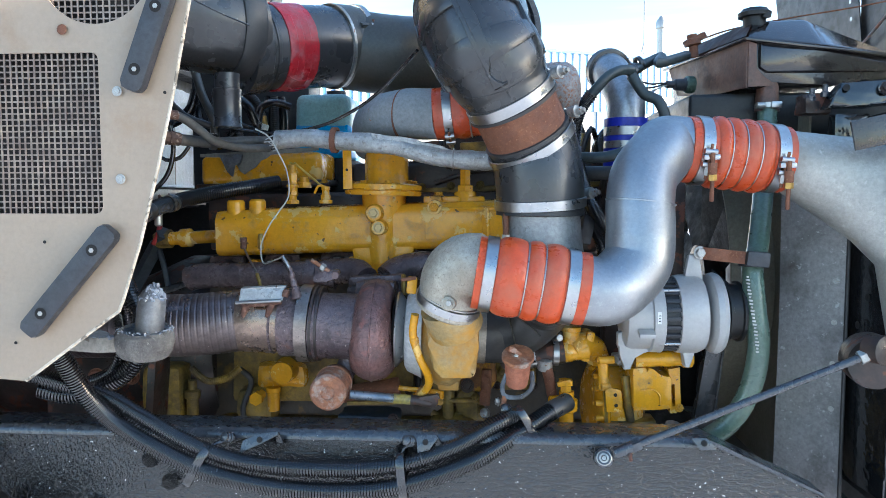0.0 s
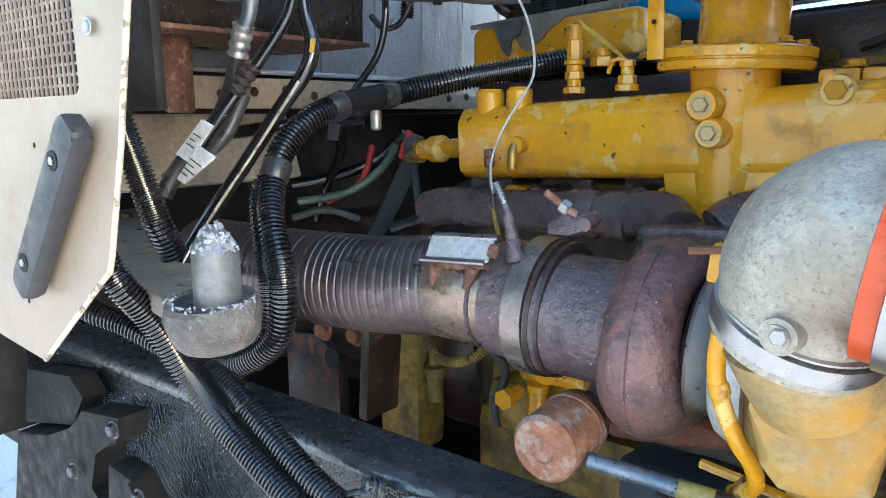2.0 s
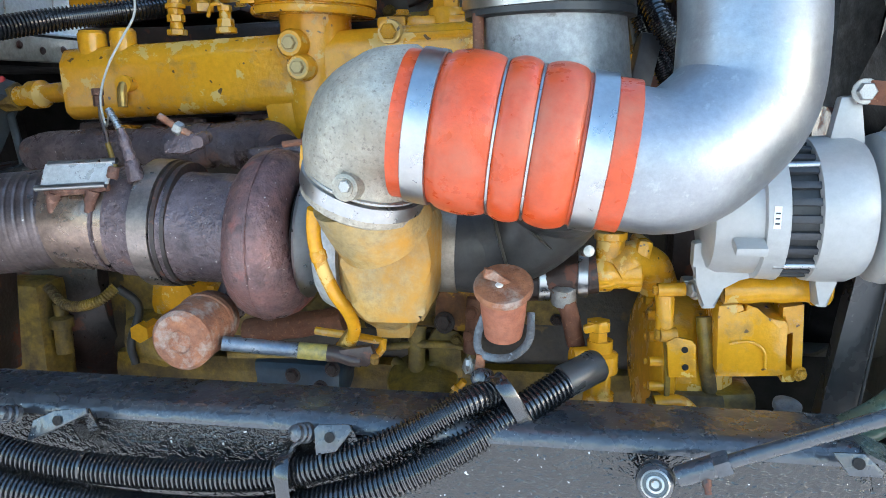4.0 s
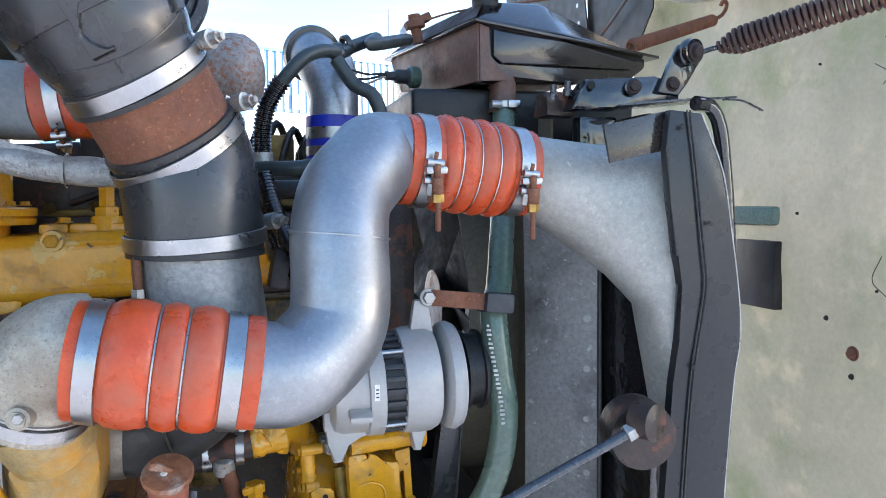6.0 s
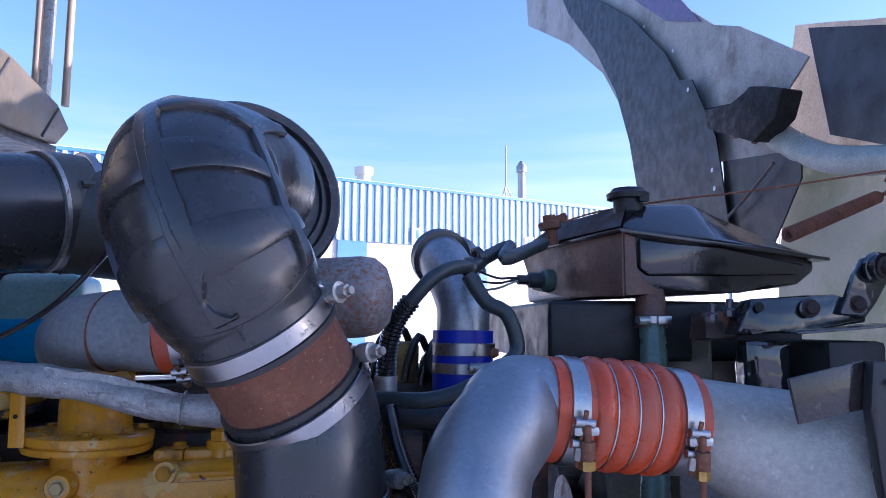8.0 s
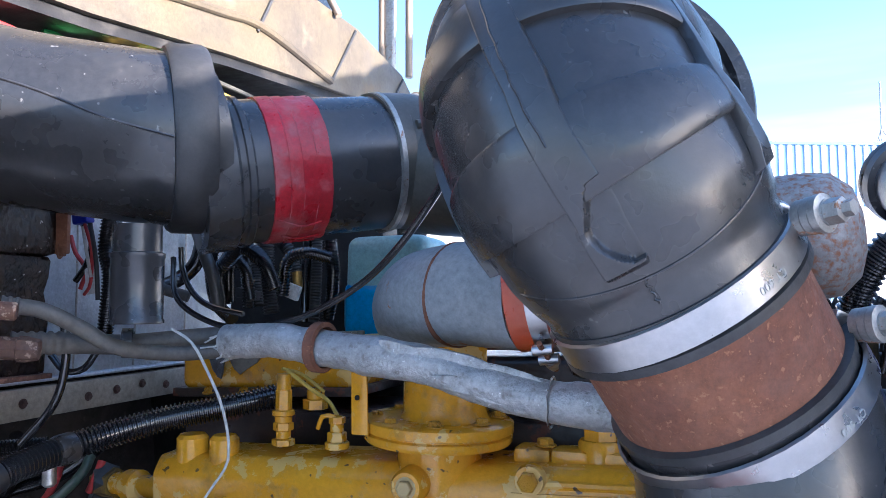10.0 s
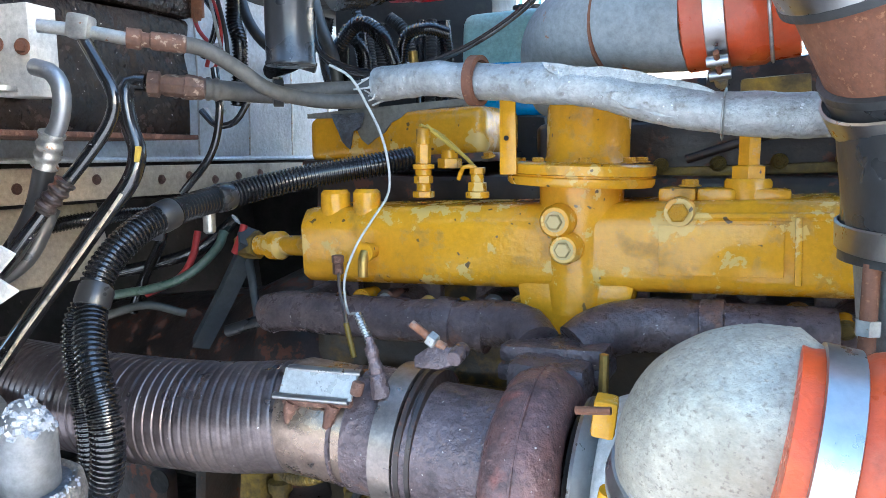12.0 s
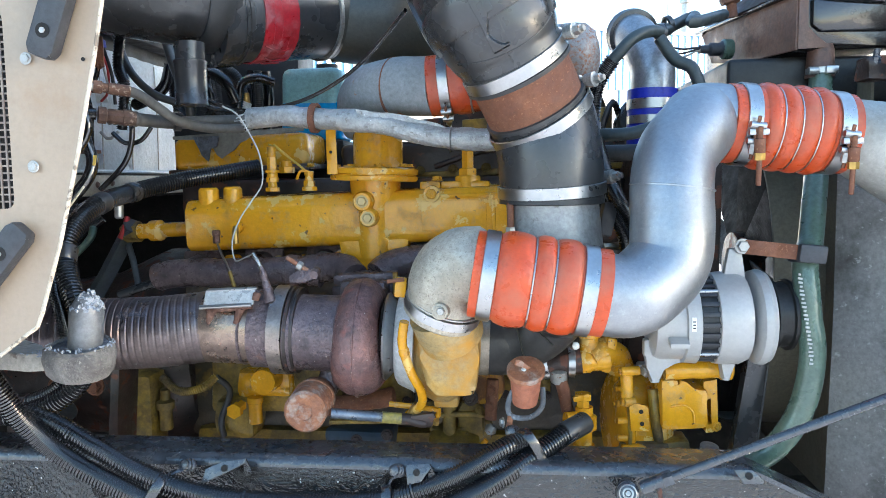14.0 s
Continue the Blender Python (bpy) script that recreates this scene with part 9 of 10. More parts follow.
part("eye", tube([(1.715, 2.434, 2.156), (1.742, 2.420, 2.172), (1.752, 2.412, 2.200), (1.738, 2.408, 2.212), (1.728, 2.410, 2.196)], 0.006, 8), RUST, sp2)
wire = thing("release_wire", "thin rusty wire across the hood", "wire", (1.202, 2.000, 2.097), settle=(-0.015, 0.010, -0.012))
part("wire", tube([(0.685, 2.000, 1.999), (0.759, 2.000, 2.022), (0.906, 2.000, 2.049), (1.081, 1.950, 2.067), (1.260, 1.850, 2.087), (1.443, 1.700, 2.100), (1.617, 1.600, 2.121)], 0.0022, 6), RUST, wire)

# ---- tilted hood ----
hood = thing("tilted_hood", "tilted-open hood, bare stained fibreglass inside", "hood", (1.9, 2.0, 0.4), settle=(-0.030, 0.012, -0.008))
HX = 1.80
bm = bmesh.new()
NY, NZ = 70, 90
TY, TZ = zip((1.850, 1.930, 2.494)[1:], (1.850, 3.492, 3.105)[1:])
BY, BZ = zip((1.780, 1.880, 2.235)[1:], (1.780, 2.384, 2.273)[1:], (1.780, 2.686, 2.344)[1:], (1.780, 2.987, 2.496)[1:])
g = []
SPLIT = 62
for i in range(NY + 1):
    y = 1.0 + 2.05 * i / NY
    zt = TZ[0] + (TZ[1] - TZ[0]) * (y - TY[0]) / (TY[1] - TY[0]) + 0.012 * noise.noise(V(y * 3, 0, 0))
    zb = float(np.interp(y, BY, BZ)) - 0.01
    col = []
    for k in range(NZ + 1):
        z = 0.42 + (zb - 0.42) * k / SPLIT if k <= SPLIT else zb + (zt - zb) * (k - SPLIT) / (NZ - SPLIT)
        x = HX + 0.05 * math.sin(y * 1.7) + 0.10 * ((z - 1.4) / 1.2) ** 2 + 0.010 * noise.noise(V(y, z, 0) * 3) + 0.004 * noise.noise(V(y, z, 0) * 11)
        if z < zb:
            x += 0.02 * math.exp(-((y - 1.35) / 0.03) ** 2) + 0.03 * (1 - math.exp(-(zb - z) / 0.03))
        col.append((x, y, z))
    g.append(col)
SKIN_TOP = surf("bare_tan_fibreglass", (0.37, 0.345, 0.31), (0.30, 0.28, 0.25), 0.6, scale=2.2, bump=0.4, fine=40,
                dirt=(0.11, 0.095, 0.075), damount=0.36, dscale=2.6, wear=(0.38, 0.36, 0.32), amount=0.30, wscale=5, wsoft=0.12)
for nm, k0, k1, m, text in (("inner_skin", 0, SPLIT, HOOD, "green-stained lower skin"), ("upper_skin", SPLIT, NZ, SKIN_TOP, "tan upper skin")):
    bm = bmesh.new()
    vs = [[bm.verts.new(p) for p in col[k0:k1 + 1]] for col in g]
    for a, b in zip(vs, vs[1:]):
        for k in range(k1 - k0):
            bm.faces.new((a[k], a[k + 1], b[k + 1], b[k]))
    bmesh.ops.solidify(bm, geom=bm.faces[:], thickness=0.012)
    part(nm, bm, m, hood, text)
BEAD = [(1.765, 3.150, 2.640), (1.765, 2.931, 2.455), (1.765, 2.681, 2.324), (1.765, 2.395, 2.254), (1.765, 2.140, 2.209), (1.765, 1.934, 2.179), (1.765, 1.736, 2.167), (1.765, 1.480, 2.150)]
part("stiffening_bead", tube(BEAD, lambda s, i: 0.046 + 0.003 * math.sin(s * 9), 24, 0.02, rough=0.003), surf("pale_green_fibreglass", (0.33, 0.34, 0.30), (0.27, 0.28, 0.24), 0.55, scale=4, bump=0.3, fine=40, dirt=(0.20, 0.21, 0.15), damount=0.36, dscale=5), hood, "rounded pale green moulded bead")
pad = [(p[1], p[2]) for p in ((1.800, 2.735, 2.778), (1.800, 2.654, 2.393), (1.800, 2.400, 2.292), (1.800, 2.019, 2.224), (1.800, 1.690, 2.188), (1.800, 1.686, 2.406), (1.800, 1.884, 2.456), (1.800, 2.044, 2.516), (1.800, 2.216, 2.570))]
hole = [(1.960, 2.318), (1.930, 2.330), (1.897, 2.334), (1.850, 2.326), (1.811, 2.316), (1.760, 2.302), (1.721, 2.290), (1.722, 2.271), (1.780, 2.280), (1.830, 2.284), (1.898, 2.297)]
hole3 = [(2.092, 2.404), (2.078, 2.386), (2.064, 2.384), (2.050, 2.366), (2.023, 2.344), (2.050, 2.352), (2.075, 2.366)]
part("insulation_pad", sheet(pad, [hole, hole3], (HX - 0.045, 0, 0), (0, 1, 0), (0, 0, 1), 0.022), surf("dark_blue_foam", (0.011, 0.012, 0.016), (0.017, 0.018, 0.023), 0.5, scale=4, bump=0.3, fine=60, dirt=(0.05, 0.05, 0.052), damount=0.2, dscale=4), hood, "torn black insulation pad")
liner = [(p[1], p[2]) for p in ((1.720, 7.289, 6.032), (1.720, 5.685, 4.420), (1.720, 5.336, 3.993), (1.720, 4.787, 3.510), (1.720, 4.433, 3.121), (1.720, 4.245, 2.782), (1.720, 4.141, 2.474), (1.720, 4.202, 2.133), (1.720, 3.219, 2.045), (1.720, 3.301, 2.455), (1.720, 3.477, 2.722), (1.720, 3.765, 3.087), (1.720, 4.200, 3.462), (1.720, 4.815, 3.871), (1.720, 5.132, 4.117), (1.720, 5.848, 5.181))]
part("fender_liner", sheet(liner, [], (1.72, 0, 0), (0, 1, 0), (0, 0, 1), 0.006), BLACK_MATT, hood, "scratched black fender liner")
flare = [(p[1], p[2]) for p in ((1.760, 9.021, 7.062), (1.760, 6.824, 4.964), (1.760, 6.707, 4.496), (1.760, 5.462, 3.821), (1.760, 4.754, 3.349), (1.760, 4.051, 2.618), (1.760, 3.183, 2.432), (1.760, 2.748, 2.684), (1.760, 3.166, 2.969), (1.760, 3.375, 3.065), (1.760, 3.677, 3.297), (1.760, 4.212, 3.695), (1.760, 4.824, 4.583))]
part("fender_skin", sheet(flare, [], (1.76, 0, 0), (0, 1, 0), (0, 0, 1), 0.008), SKIN_TOP, hood, "bare beige fender inside")
rim = [(p[1], p[2]) for p in ((1.755, 4.532, 4.030), (1.755, 4.461, 3.766), (1.755, 4.073, 3.464), (1.755, 3.806, 3.270), (1.755, 3.468, 3.118), (1.755, 3.699, 3.351), (1.755, 3.991, 3.592), (1.755, 4.199, 3.862))]
part("painted_rim", sheet(rim, [], (1.75, 0, 0), (0, 1, 0), (0, 0, 1), 0.006), PURPLE, hood, "purple painted fender edge")
part("liner_flap", prism(bmesh.new(), [(p[1], p[2]) for p in ((1.710, 3.609, 2.901), (1.710, 3.483, 2.861), (1.710, 3.290, 2.554), (1.710, 3.176, 2.017), (1.710, 3.303, 2.028), (1.710, 3.373, 2.548))], (1.71, 0, 0), (0, 1, 0), (0, 0, 1), 0.006), BLACK_MATT, hood)
for q in ((1.700, 3.500, 2.821), (1.700, 3.311, 2.422), (1.700, 3.297, 2.344), (1.745, 4.066, 3.354), (1.745, 3.736, 3.091)):
    bolt(hood, q, (-1, 0, 0), 0.007, WHITE, "rivet", True, 0.1)
part("rear_patch", prism(bmesh.new(), [(p[1], p[2]) for p in ((1.730, 3.278, 2.451), (1.730, 2.770, 2.374), (1.730, 2.774, 2.279), (1.730, 2.960, 2.067), (1.730, 3.262, 2.099))], (1.73, 0, 0), (0, 1, 0), (0, 0, 1), 0.006), BLACK_MATT, hood)
part("latch_patch", prism(bmesh.new(), [(3.181, 2.549), (2.783, 2.434), (2.751, 2.309), (3.163, 2.41)], (1.75, 0, 0), (0, 1, 0), (0, 0, 1), 0.006), SKIN_TOP, hood)
brk = part("latch_bracket", lump(prism(bmesh.new(), [(p[1], p[2]) for p in ((1.700, 3.294, 2.677), (1.700, 3.068, 2.606), (1.700, 2.953, 2.654), (1.700, 2.748, 2.570), (1.700, 2.793, 2.485), (1.700, 2.938, 2.439), (1.700, 3.270, 2.578))], (1.66, 0, 0), (0, 1, 0), (0, 0, 1), 0.08, 0.012), 0.012, 30), DARK, hood, "torn black rubber latch block")
bolt(brk, (1.680, 3.082, 2.505), (-0.3, 0, -1), 0.012, RUST)
bolt(brk, (1.680, 2.955, 2.451), (-0.3, 0, -1), 0.012, RUST)
part("liner_rod", tube([(1.700, 3.201, 2.212), (1.700, 3.032, 2.280), (1.700, 2.878, 2.352)], 0.006, 8), GREASE, hood)
for y0, y1, z0, z1 in ((2.195, 2.365, 1.275, 1.475),):
    part("dark_pocket", boxed((1.80, (y0 + y1) / 2, (z0 + z1) / 2), (0.05, abs(y1 - y0), abs(z1 - z0)), bevel=0.006), BLACK_MATT, hood)
part("hinge_foot", boxed((1.86, 2.0, 0.21), (0.10, 0.9, 0.42), (0, 0, 0), 0.02), BLACK_MATT, hood, "black lower hood hinge beam")
GREEN_STAIN = surf("green_stained_fibreglass", (0.105, 0.165, 0.125), (0.15, 0.20, 0.155), 0.6, scale=5, bump=0.2, wear=(0.20, 0.205, 0.175), amount=0.5, wscale=9, wsoft=0.3)
bolt(hood, (1.775, 1.911, 1.207), (-1, 0, 0), 0.014, RUST)
for q, r in (((1.785, 2.010, 1.282), 0.012), ((1.785, 1.924, 1.144), 0.014), ((1.785, 2.120, 1.557), 0.007), ((1.785, 1.854, 1.371), 0.006), ((1.785, 2.050, 1.951), 0.006)):
    part("stain_spot", lump(turned([(r * 0.6, 0.0), (r * 0.45, 0.005), (0, 0.006)], q, (-1, 0, 0), 14), 0.002, 60), DARK, hood)
for p in (((1.775, 1.843, 1.978), (1.775, 1.819, 1.956), (1.775, 1.783, 1.960)), ((1.775, 1.870, 1.920), (1.775, 1.828, 1.891), (1.775, 1.845, 1.867)), ((1.775, 1.835, 1.458), (1.775, 1.861, 1.398), (1.775, 1.820, 1.363)), ((1.775, 1.807, 1.703), (1.775, 1.775, 1.682))):
    part("scribble", tube(p, 0.0010, 6), DARK, hood)
part("green_ledge", boxed((1.80, 2.305, 1.548), (0.05, 0.20, 0.055), bevel=0.016), GREEN_STAIN, hood)

# ---- upper radiator pipe with blue hose ----
up_pipe = thing("radiator_pipe", "curved bare steel radiator pipe in a blue hose", "pipe", (0.374, 1.620, 1.807))
BL = V((0.458, 1.960, 1.628))
BT = V((0.459, 1.960, 1.769))
part("pipe", tube([BL + V(0, 0, -0.02), BT, (0.459, 1.965, 1.814), (0.449, 1.985, 1.853), (0.438, 2.015, 1.886), (0.430, 2.055, 1.910), (0.428, 2.110, 1.922)], 0.050, 34), STEEL_PIPE, up_pipe)
bx = (BT - BL).normalized()
bh = thing("blue_hose", "blue silicone hose with two steel clamps", "hose", BL)
part("sleeve", turned([(0.054, 0.0), (0.057, 0.001), (0.057, (BT - BL).length - 0.001), (0.054, (BT - BL).length)], BL, bx, 36), BLUE_HOSE, bh)
part("smooth_clamp", band(bmesh.new(), (0.460, 1.960, 1.734), bx, 0.0573, 0.024, 0.002, 40), STEEL, bh)
part("worm_clamp", band(bmesh.new(), (0.460, 1.960, 1.699), bx, 0.0573, 0.020, 0.002, 40), STEEL, bh)
part("worm_screw", turned([(0.009, 0), (0.009, 0.045), (0.011, 0.046), (0.011, 0.065), (0.006, 0.066)], (0.462, 1.895, 1.702), (1, -0.1, 0.02), 14), ZINC, bh)
part("spring_nut", turned([(0.008, 0), (0.010, 0.012), (0.006, 0.02)], (0.501, 1.930, 1.728), (1, -0.1, 0), 10), RUST, bh)
tc = V((0.430, 2.070, 1.914))
part("top_collar", turned([(0.050, -0.012), (0.061, -0.008), (0.062, 0.006), (0.057, 0.010), (0.059, 0.014), (0.059, 0.026), (0.050, 0.030)], tc, (-0.20, 0.93, 0.30), 36), RUBBER, up_pipe, "black rubber collar")
part("top_cap", turned([(0.050, 0.03), (0.052, 0.032), (0.052, 0.10), (0.040, 0.125), (0, 0.130)], tc, (0.10, 0.95, 0.15), 32), STEEL_PIPE, up_pipe)
alum = thing("upper_pipe_bend", "shiny pipe bend above the rear hose", "pipe", (0.437, 2.000, 1.921))
part("bend", tube([(0.456, 2.250, 1.952), (0.481, 2.220, 1.960), (0.498, 2.200, 1.950), (0.514, 2.200, 1.929), (0.525, 2.200, 1.892)], 0.022, 22), STEEL_PIPE, alum)
hh = thing("heater_hose", "grey heater hose looping through a ring clip", "hose", (0.426, 1.820, 1.863))
part("hose_a", tube([(0.341, 1.830, 1.805), (0.362, 1.820, 1.831), (0.390, 1.820, 1.860), (0.425, 1.840, 1.877), (0.464, 1.870, 1.882), (0.495, 1.910, 1.903), (0.547, 1.950, 1.929), (0.520, 1.850, 1.895), (0.625, 2.000, 1.941)], 0.0128, 16), HEATER, hh)
part("conduit", corrugated([(0.350, 1.825, 1.818), (0.326, 1.840, 1.782), (0.314, 1.855, 1.738), (0.312, 1.870, 1.690)], 0.0175, 0.0075), CONDUIT, hh)
part("conduit_end", turned([(0.02, 0), (0.02, 0.03)], (0.312, 1.870, 1.690), (0, 0, -1), 16), ZINC, hh)
part("ring_clip", band(bmesh.new(), (0.456, 1.870, 1.880), (1, 0.3, 0.1), 0.0145, 0.016, 0.005, 20), RUBBER, hh)
part("ring_clip", band(bmesh.new(), (0.478, 1.895, 1.901), (1, 0.3, 0.4), 0.0145, 0.012, 0.005, 20), RUBBER, hh)
hh2 = thing("heater_hose", "dark grey heater hose curving round the blue hose", "hose", (0.500, 1.870, 1.753))
part("hose", tube([(0.453, 1.860, 1.866), (0.485, 1.850, 1.818), (0.519, 1.840, 1.797), (0.534, 1.830, 1.735), (0.488, 1.790, 1.702), (0.432, 1.770, 1.673), (0.377, 1.770, 1.658), (0.318, 1.790, 1.657), (0.254, 1.830, 1.656)], 0.0135, 16), HEATER, hh2)
hh3 = thing("lower_heater_hose", "thick dark hose across the front of the engine", "hose", (0.388, 1.830, 1.626))
part("hose", tube([(0.302, 1.870, 1.622), (0.350, 1.850, 1.621), (0.420, 1.840, 1.623), (0.487, 1.850, 1.636), (0.541, 1.870, 1.651)], 0.018, 18), HOSE, hh3)

front_bits = thing("front_accessories", "dark pumps and brackets at the front of the engine", "pump", (0.364, 2.150, 1.666))
part("dark_body", lump(boxed(V((0.367, 2.180, 1.629)), (0.20, 0.12, 0.13), bevel=0.02), 0.006, 22, 3), GREASE, front_bits)
part("yellow_cover", lump(boxed(V((0.354, 2.120, 1.703)), (0.066, 0.06, 0.085), bevel=0.012), 0.002, 30, 1), YELLOW_DIRTY, front_bits, "dirty yellow cover")
part("black_drum", turned([(0.036, 0), (0.038, 0.01), (0.038, 0.05), (0.02, 0.06), (0, 0.06)], (0.424, 2.120, 1.693), (0.3, -1, 0.2), 20), BLACK_MATT, front_bits)
for k in range(5):
    q = V((0.287, 2.100, 1.669)) + V(0.035 * k, 0.01 * math.sin(k * 2), 0.012 * math.sin(k * 1.7))
    part("small_hose", tube([q, q + V(0.01, -0.01, 0.05), q + V(0.03, 0.0, 0.09), q + V(0.05, 0.03, 0.06)], 0.008, 10), (CONDUIT, HOSE, RUBBER)[k % 3], front_bits)

# ---- far side of the bay ----
RV = V((-0.432, 2.320, 1.774))
reservoir = thing("washer_reservoir", "translucent teal washer reservoir with bright blue fluid", "reservoir", RV - V(0, 0, 0.12))
part("bottle", lump(boxed(RV + V(0.0, 0.02, 0.01), (0.18, 0.16, 0.21), bevel=0.035, seg=4), 0.003, 12), TEAL, reservoir)
part("fluid", boxed(RV + V(0.0, 0.018, -0.035), (0.183, 0.163, 0.12), bevel=0.03, seg=3), FLUID, reservoir, "bright blue fluid level")
part("stand", boxed(RV + V(0, 0.02, -0.45), (0.2, 0.2, 0.72), bevel=0.02), DARK, reservoir)
part("filler_cap", turned([(0.03, 0), (0.032, 0.02), (0, 0.022)], RV + V(0.03, 0.02, 0.11), (0, 0, 1), 20), PLASTIC, reservoir)

# ---- cab front above the bay ----
cab = thing("cab_cowl", "weathered beige cab cowl above a wiring cavity, shade put into their colours", "cab", (-1.2, 2.4, 2.0))
beam = [(p[1], p[2]) for p in ((-0.950, 1.470, 2.272), (-0.950, 1.720, 2.293), (-0.950, 2.028, 2.321), (-0.950, 2.449, 2.378), (-0.950, 2.951, 2.433), (-0.950, 3.581, 2.493), (-0.950, 3.696, 2.587), (-0.950, 3.573, 2.655), (-0.950, 3.171, 2.700), (-0.950, 2.665, 2.688), (-0.950, 2.323, 2.679), (-0.950, 1.440, 2.615))]
part("cowl_front", prism(bmesh.new(), beam, (-0.95, 0, 0), (0, 1, 0), (0, 0, 1), -0.30, 0.01), CAB, cab, "stained tan cowl, darkened in colour for shade")
# Black strip puts the shadow under the cowl into colour.
part("cowl_shade_lip", prism(bmesh.new(), [(p[1], p[2]) for p in ((-0.970, 1.480, 2.277), (-0.970, 1.734, 2.297), (-0.970, 2.047, 2.326), (-0.970, 2.476, 2.383), (-0.970, 2.987, 2.437), (-0.970, 3.628, 2.496), (-0.970, 3.629, 2.463), (-0.970, 2.989, 2.408), (-0.970, 2.478, 2.357), (-0.970, 2.049, 2.297), (-0.970, 1.737, 2.271), (-0.970, 1.482, 2.253))], (-0.97, 0, 0), (0, 1, 0), (0, 0, 1), -0.25, 0.004), BLACK_MATT, cab, "lower lip blackened for the shade under the cowl")
part("cowl_ledge", tube([(-0.945, 1.710, 2.372), (-0.945, 2.016, 2.408), (-0.945, 2.393, 2.470), (-0.945, 2.602, 2.498), (-0.945, 2.977, 2.459)], 0.012, 8), CAB, cab)
for a, b in (((-0.949, 2.984, 2.457), (-0.949, 3.153, 2.685)), ((-0.949, 2.574, 2.479), (-0.949, 2.680, 2.660)), ((-0.949, 3.442, 2.490), (-0.949, 3.571, 2.635))):
    part("seam", tube([a, b], 0.006, 8), HOSE, cab)
# Near-black back and floor paint the shade inside the wiring cavity.
part("cavity_shade_back", boxed((-1.45, 2.3, 2.2), (0.05, 2.8, 0.7), bevel=0.01), DARK, cab)
part("cavity_shade_floor", boxed((-1.25, 2.3, 2.04), (0.40, 2.5, 0.04), bevel=0.01), DARK, cab)
part("windscreen", prism(bmesh.new(), [(0.95, 0), (3.6, 0), (3.5, 0.75), (1.05, 0.75)], (-1.22, 0, 2.72), (0, 1, 0), (-0.25, 0, 1), 0.01), GLASS_DARK, cab, "dark windscreen glass")
part("roof", boxed((-2.2, 2.3, 3.5), (1.9, 2.6, 0.16), bevel=0.06), CAB, cab)
part("back_body", boxed((-2.6, 2.3, 2.1), (1.6, 2.6, 2.6), bevel=0.05), CAB, cab)
part("near_pillar", boxed((-1.45, 1.0, 2.6), (0.5, 0.08, 1.8), (0, -14, 0), 0.03), CAB, cab)
part("cab_strap", tube([(-1.02, 1.93, 2.345), (-0.985, 2.047, 2.310), (-0.985, 2.117, 2.314), (-1.0, 2.190, 2.352), (-1.06, 2.24, 2.40)], 0.010, 10, flat=0.6), CREAM, cab, "cream hose loop")
part("cab_strap", tube([(-1.0, 2.235, 2.385), (-0.985, 2.275, 2.352), (-0.985, 2.332, 2.341), (-0.985, 2.475, 2.364), (-1.05, 2.56, 2.40)], 0.006, 10), OLIVE, cab)
for m, y0, z0, r in ((YELLOW_WIRE, 2.30, 2.285, 0.005), (GREEN_WIRE, 2.22, 2.262, 0.008), (GREEN_WIRE, 2.48, 2.272, 0.008), (YELLOW_WIRE, 2.40, 2.296, 0.004), (RED_WIRE, 1.98, 2.25, 0.005), (OLIVE, 2.55, 2.32, 0.006), (RED_WIRE, 2.08, 2.235, 0.004)):
    part("cab_wire", tube([(-1.05, y0 - 0.22, z0 + 0.03), (-1.01, y0 - 0.08, z0 + 0.005), (-1.0, y0 + 0.05, z0), (-1.04, y0 + 0.22, z0 + 0.015)], r, 8), m, cab)
for i in range(16):
    y0 = 1.7 + 0.09 * i
    part("harness_wire", tube([(-1.15, y0 - 0.2, 2.16), (-1.03, y0, 2.21 + 0.03 * math.sin(i * 1.7)), (-1.06, y0 + 0.15, 2.19 + 0.04 * math.sin(i * 2.9)), (-1.2, y0 + 0.3, 2.25)], 0.009, 8), (CONDUIT, HOSE, RUBBER)[i % 3], cab)
mirror = thing("mirror_bracket", "tan tube mirror bracket on the far side of the cab", "mirror", (-1.0, 3.7, 2.7))
for q in ((-1.123, 3.750, 2.746), (-0.996, 3.750, 2.701)):
    part("tube", tube([q, V(q) + V(0, 0, 0.9)], 0.016, 12), CREAM, mirror)
part("top_tube", tube([V((-1.123, 3.750, 2.746)) + V(0, 0, 0.62), V((-0.996, 3.750, 2.701)) + V(0, 0, 0.66)], 0.012, 10), CREAM, mirror)
part("mirror_arm", tube([V((-1.123, 3.750, 2.746)), (-1.2, 3.5, 2.60), (-1.8, 3.3, 2.55)], 0.014, 10), CREAM, mirror)
part("mirror_head", boxed(V((-1.104, 3.780, 2.960)), (0.06, 0.05, 0.55), bevel=0.015), ZINC, mirror)
wiper = thing("wiper_arm", "tan tubular grab rail before the windscreen", "rail", (-0.969, 3.000, 2.733))
part("tube", tube([(-0.931, 3.000, 2.680), (-0.988, 3.000, 2.793), (-1.051, 3.000, 2.956)], 0.012, 10), CREAM, wiper)

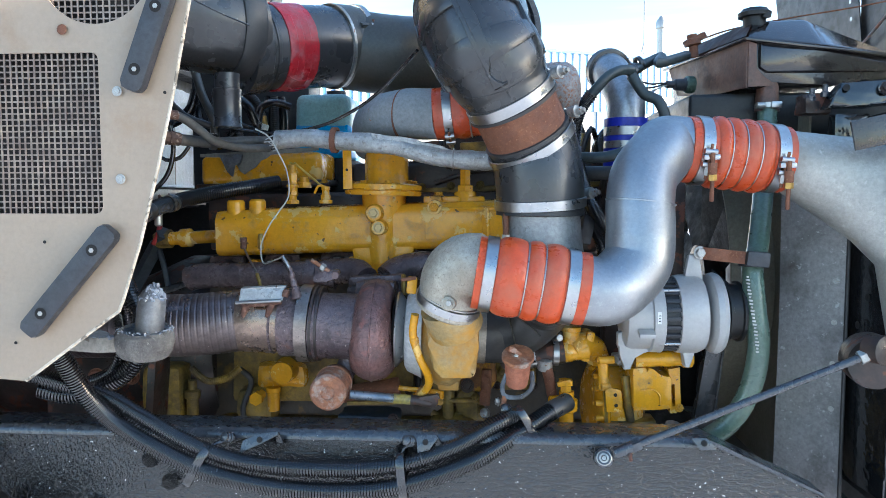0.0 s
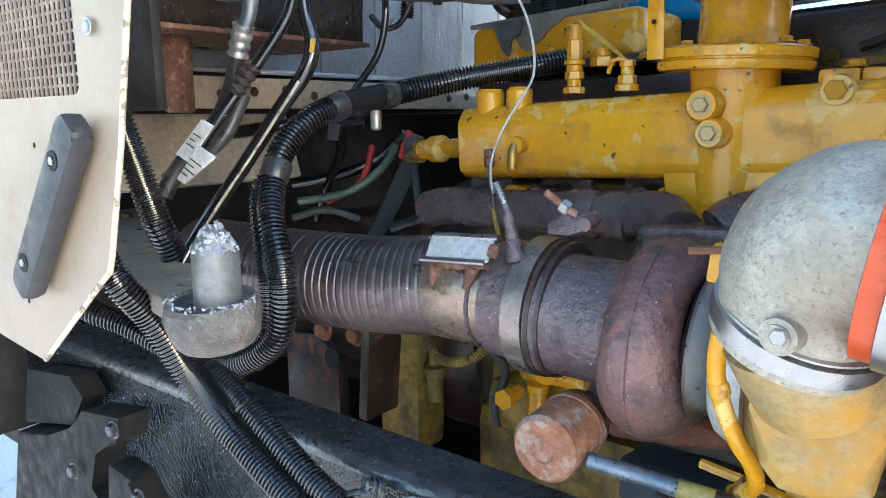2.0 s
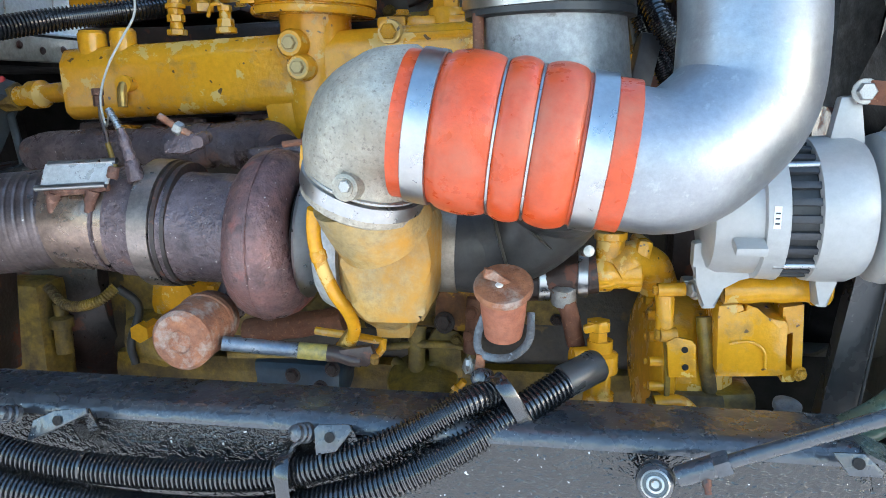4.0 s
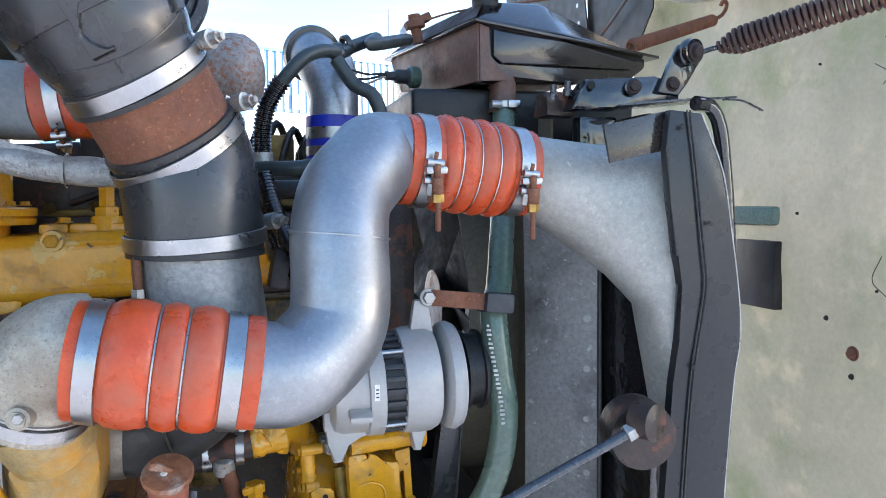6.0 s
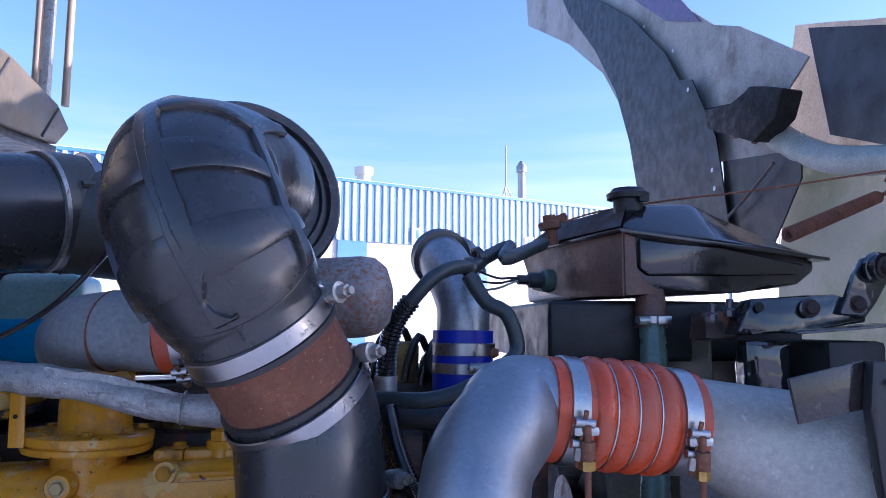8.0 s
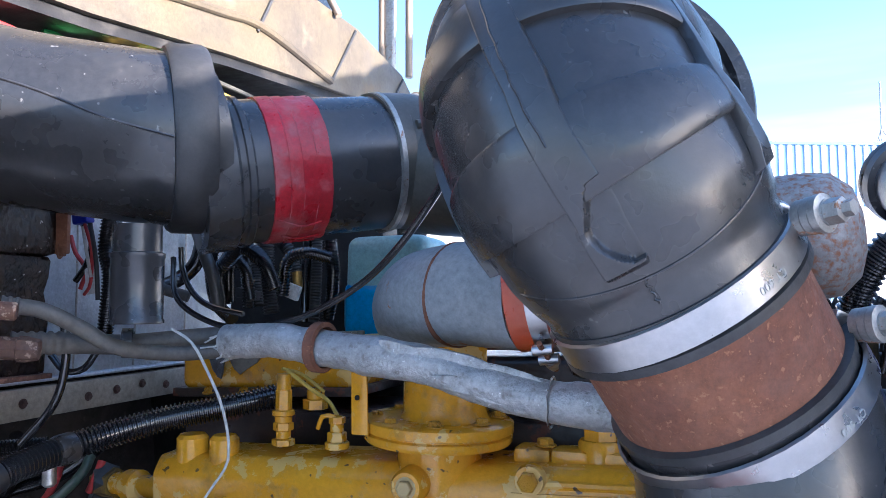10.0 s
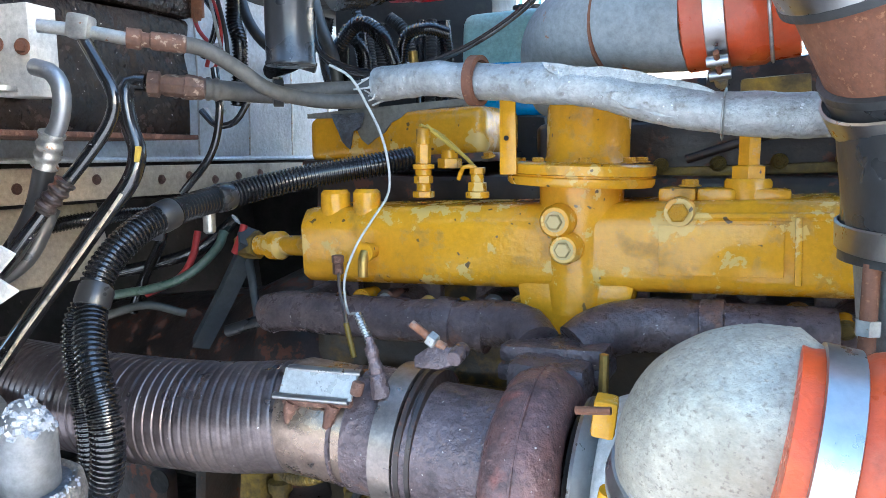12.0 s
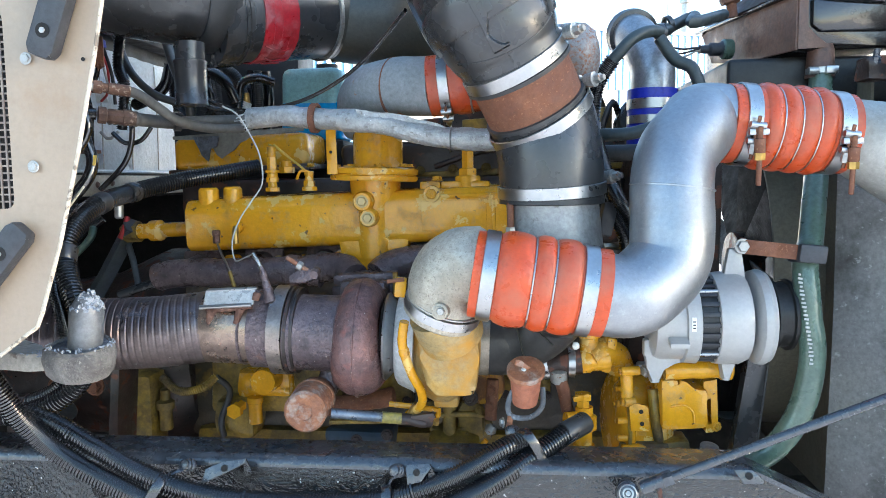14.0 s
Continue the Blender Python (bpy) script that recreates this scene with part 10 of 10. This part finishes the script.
# black hoses and wires on the far side of the engine
random.seed(11)
HOSES = [((-0.764, 2.220, 1.754), (-0.765, 2.220, 1.824), (-0.757, 2.220, 1.863), (-0.738, 2.220, 1.863), (-0.723, 2.220, 1.829), (-0.711, 2.220, 1.748)),
         ((-0.722, 2.240, 1.889), (-0.709, 2.230, 1.823), (-0.692, 2.220, 1.748)),
         ((-0.672, 2.250, 1.888), (-0.642, 2.250, 1.864), (-0.625, 2.250, 1.823), (-0.621, 2.250, 1.794)),
         ((-0.613, 2.280, 1.883), (-0.613, 2.270, 1.800), (-0.608, 2.260, 1.713)),
         ((-0.591, 2.280, 1.882), (-0.586, 2.270, 1.800), (-0.586, 2.260, 1.714)),
         ((-0.813, 2.200, 1.894), (-0.832, 2.200, 1.836), (-0.864, 2.180, 1.800), (-0.864, 2.100, 1.776)),
         ((-0.815, 2.240, 1.898), (-0.825, 2.240, 1.826), (-0.793, 2.220, 1.754), (-0.739, 2.200, 1.720)),
         ((-0.661, 1.950, 1.848), (-0.657, 1.950, 1.810), (-0.636, 1.950, 1.772), (-0.599, 1.950, 1.749), (-0.536, 1.950, 1.736)),
         ((-0.944, 2.000, 1.796), (-0.918, 2.000, 1.827), (-0.907, 2.000, 1.869), (-0.929, 2.000, 1.901)),
         ((-0.696, 1.750, 1.738), (-0.690, 1.750, 1.675), (-0.710, 1.750, 1.612), (-0.770, 1.750, 1.553)),
         ((-0.752, 1.780, 1.679), (-0.724, 1.780, 1.656), (-0.687, 1.780, 1.661), (-0.662, 1.780, 1.689)),
         ((-0.729, 2.300, 1.888), (-0.725, 2.300, 1.802), (-0.712, 2.300, 1.730)),
         ((-0.582, 2.320, 1.885), (-0.574, 2.320, 1.801), (-0.587, 2.320, 1.718))]
bay = thing("engine_bay_hoses", "bundle of black ribbed hoses behind the engine", "hose", (-0.736, 2.250, 1.801))
for r, p in ((0.013, ((-0.752, 2.190, 1.750), (-0.756, 2.185, 1.815), (-0.728, 2.180, 1.846), (-0.694, 2.185, 1.810), (-0.700, 2.200, 1.745))),
             (0.011, ((-0.728, 2.200, 1.930), (-0.705, 2.190, 1.860), (-0.688, 2.190, 1.760))),
             (0.016, ((-0.735, 2.160, 1.825), (-0.685, 2.150, 1.862), (-0.635, 2.150, 1.835), (-0.612, 2.160, 1.780))),
             (0.013, ((-0.622, 2.200, 1.770), (-0.604, 2.190, 1.835), (-0.560, 2.190, 1.850), (-0.520, 2.210, 1.840))),
             (0.014, ((-0.815, 1.960, 1.960), (-0.828, 1.955, 1.860), (-0.812, 1.950, 1.800), (-0.830, 1.960, 1.700)))):
    part("ribbed_hose", corrugated(p, r, 0.0062, 0.18, 14), CONDUIT, bay)
for m, r, p in ((OLIVE, 0.013, ((-0.800, 2.150, 1.960), (-0.770, 2.140, 1.870), (-0.740, 2.140, 1.800), (-0.735, 2.150, 1.740))), (HOSE, 0.010, ((-0.860, 2.000, 1.950), (-0.815, 1.980, 1.850), (-0.760, 1.990, 1.790), (-0.700, 2.020, 1.765))),
                (RED_WIRE, 0.003, ((-0.868, 1.945, 1.895), (-0.850, 1.945, 1.845), (-0.856, 1.950, 1.790), (-0.880, 1.960, 1.770))), (GREY_WIRE, 0.003, ((-0.872, 1.945, 1.890), (-0.858, 1.940, 1.850), (-0.850, 1.945, 1.800))),
                (HOSE, 0.004, ((-0.862, 1.950, 1.900), (-0.840, 1.945, 1.830), (-0.838, 1.950, 1.760))), (GREY_WIRE, 0.004, ((-0.850, 1.900, 1.690), (-0.825, 1.890, 1.672), (-0.800, 1.890, 1.690)))):
    part("wire" if r < 0.005 else "plain_hose", tube(p, r, 10), m, bay)
part("blue_plug", boxed((-0.872, 1.945, 1.905), (0.034, 0.020, 0.020), (0, -8, 0), 0.004), BLUE_HOSE, bay, "small blue wiring plug")
for i, p in enumerate(HOSES):
    r = (0.014, 0.013, 0.014, 0.010, 0.012, 0.016, 0.014, 0.005, 0.006, 0.006, 0.005, 0.018, 0.016)[i]
    if r > 0.011 and i not in (5,):
        part("ribbed_hose", corrugated(p, r, 0.006, 0.14, 12), HOSE if i % 3 else CONDUIT, bay)
    else:
        part("wire", tube(p, r, 10), CONDUIT, bay)
part("connector", boxed((-0.612, 2.220, 1.776), (0.035, 0.012, 0.03), (0, 20, 0), 0.003), WHITE, bay)
part("connector", turned([(0.010, 0), (0.010, 0.03), (0.006, 0.035)], (-0.614, 2.240, 1.816), (0.1, 0, -1), 12), BRASS, bay)
part("clip", boxed((-0.703, 2.200, 1.771), (0.05, 0.02, 0.02), (0, 10, 0), 0.004), PLASTIC, bay)
part("red_lead", tube([(-0.981, 2.020, 1.884), (-0.968, 2.020, 1.851), (-0.941, 2.020, 1.818), (-0.953, 2.020, 1.781)], 0.004, 8), RED_WIRE, bay)
part("white_tag", boxed((-0.903, 2.000, 1.796), (0.03, 0.006, 0.05), (0, -8, 0), 0.002), WHITE, bay)
box = thing("fuse_box", "black electrical box beyond the engine", "box", (-0.642, 2.500, 1.834))
part("case", boxed(V((-0.731, 2.550, 1.817)), (0.42, 0.18, 0.55), bevel=0.02), BLACK_MATT, box)
part("stand", boxed(V((-0.731, 2.550, 1.817)) + V(0, 0, -0.6), (0.3, 0.15, 0.7), bevel=0.02), DARK, box)
part("torn_gasket", lump(prism(bmesh.new(), [(-0.035, 0.03), (0.035, 0.03), (0.03, 0.005), (0.012, -0.002), (0.005, -0.035), (-0.012, -0.02)], (-0.650, 2.040, 1.655), (1, 0, 0), (0, 0, 1), -0.004), 0.003, 60, 2), LEAD, engine, "torn grey sealing flap")
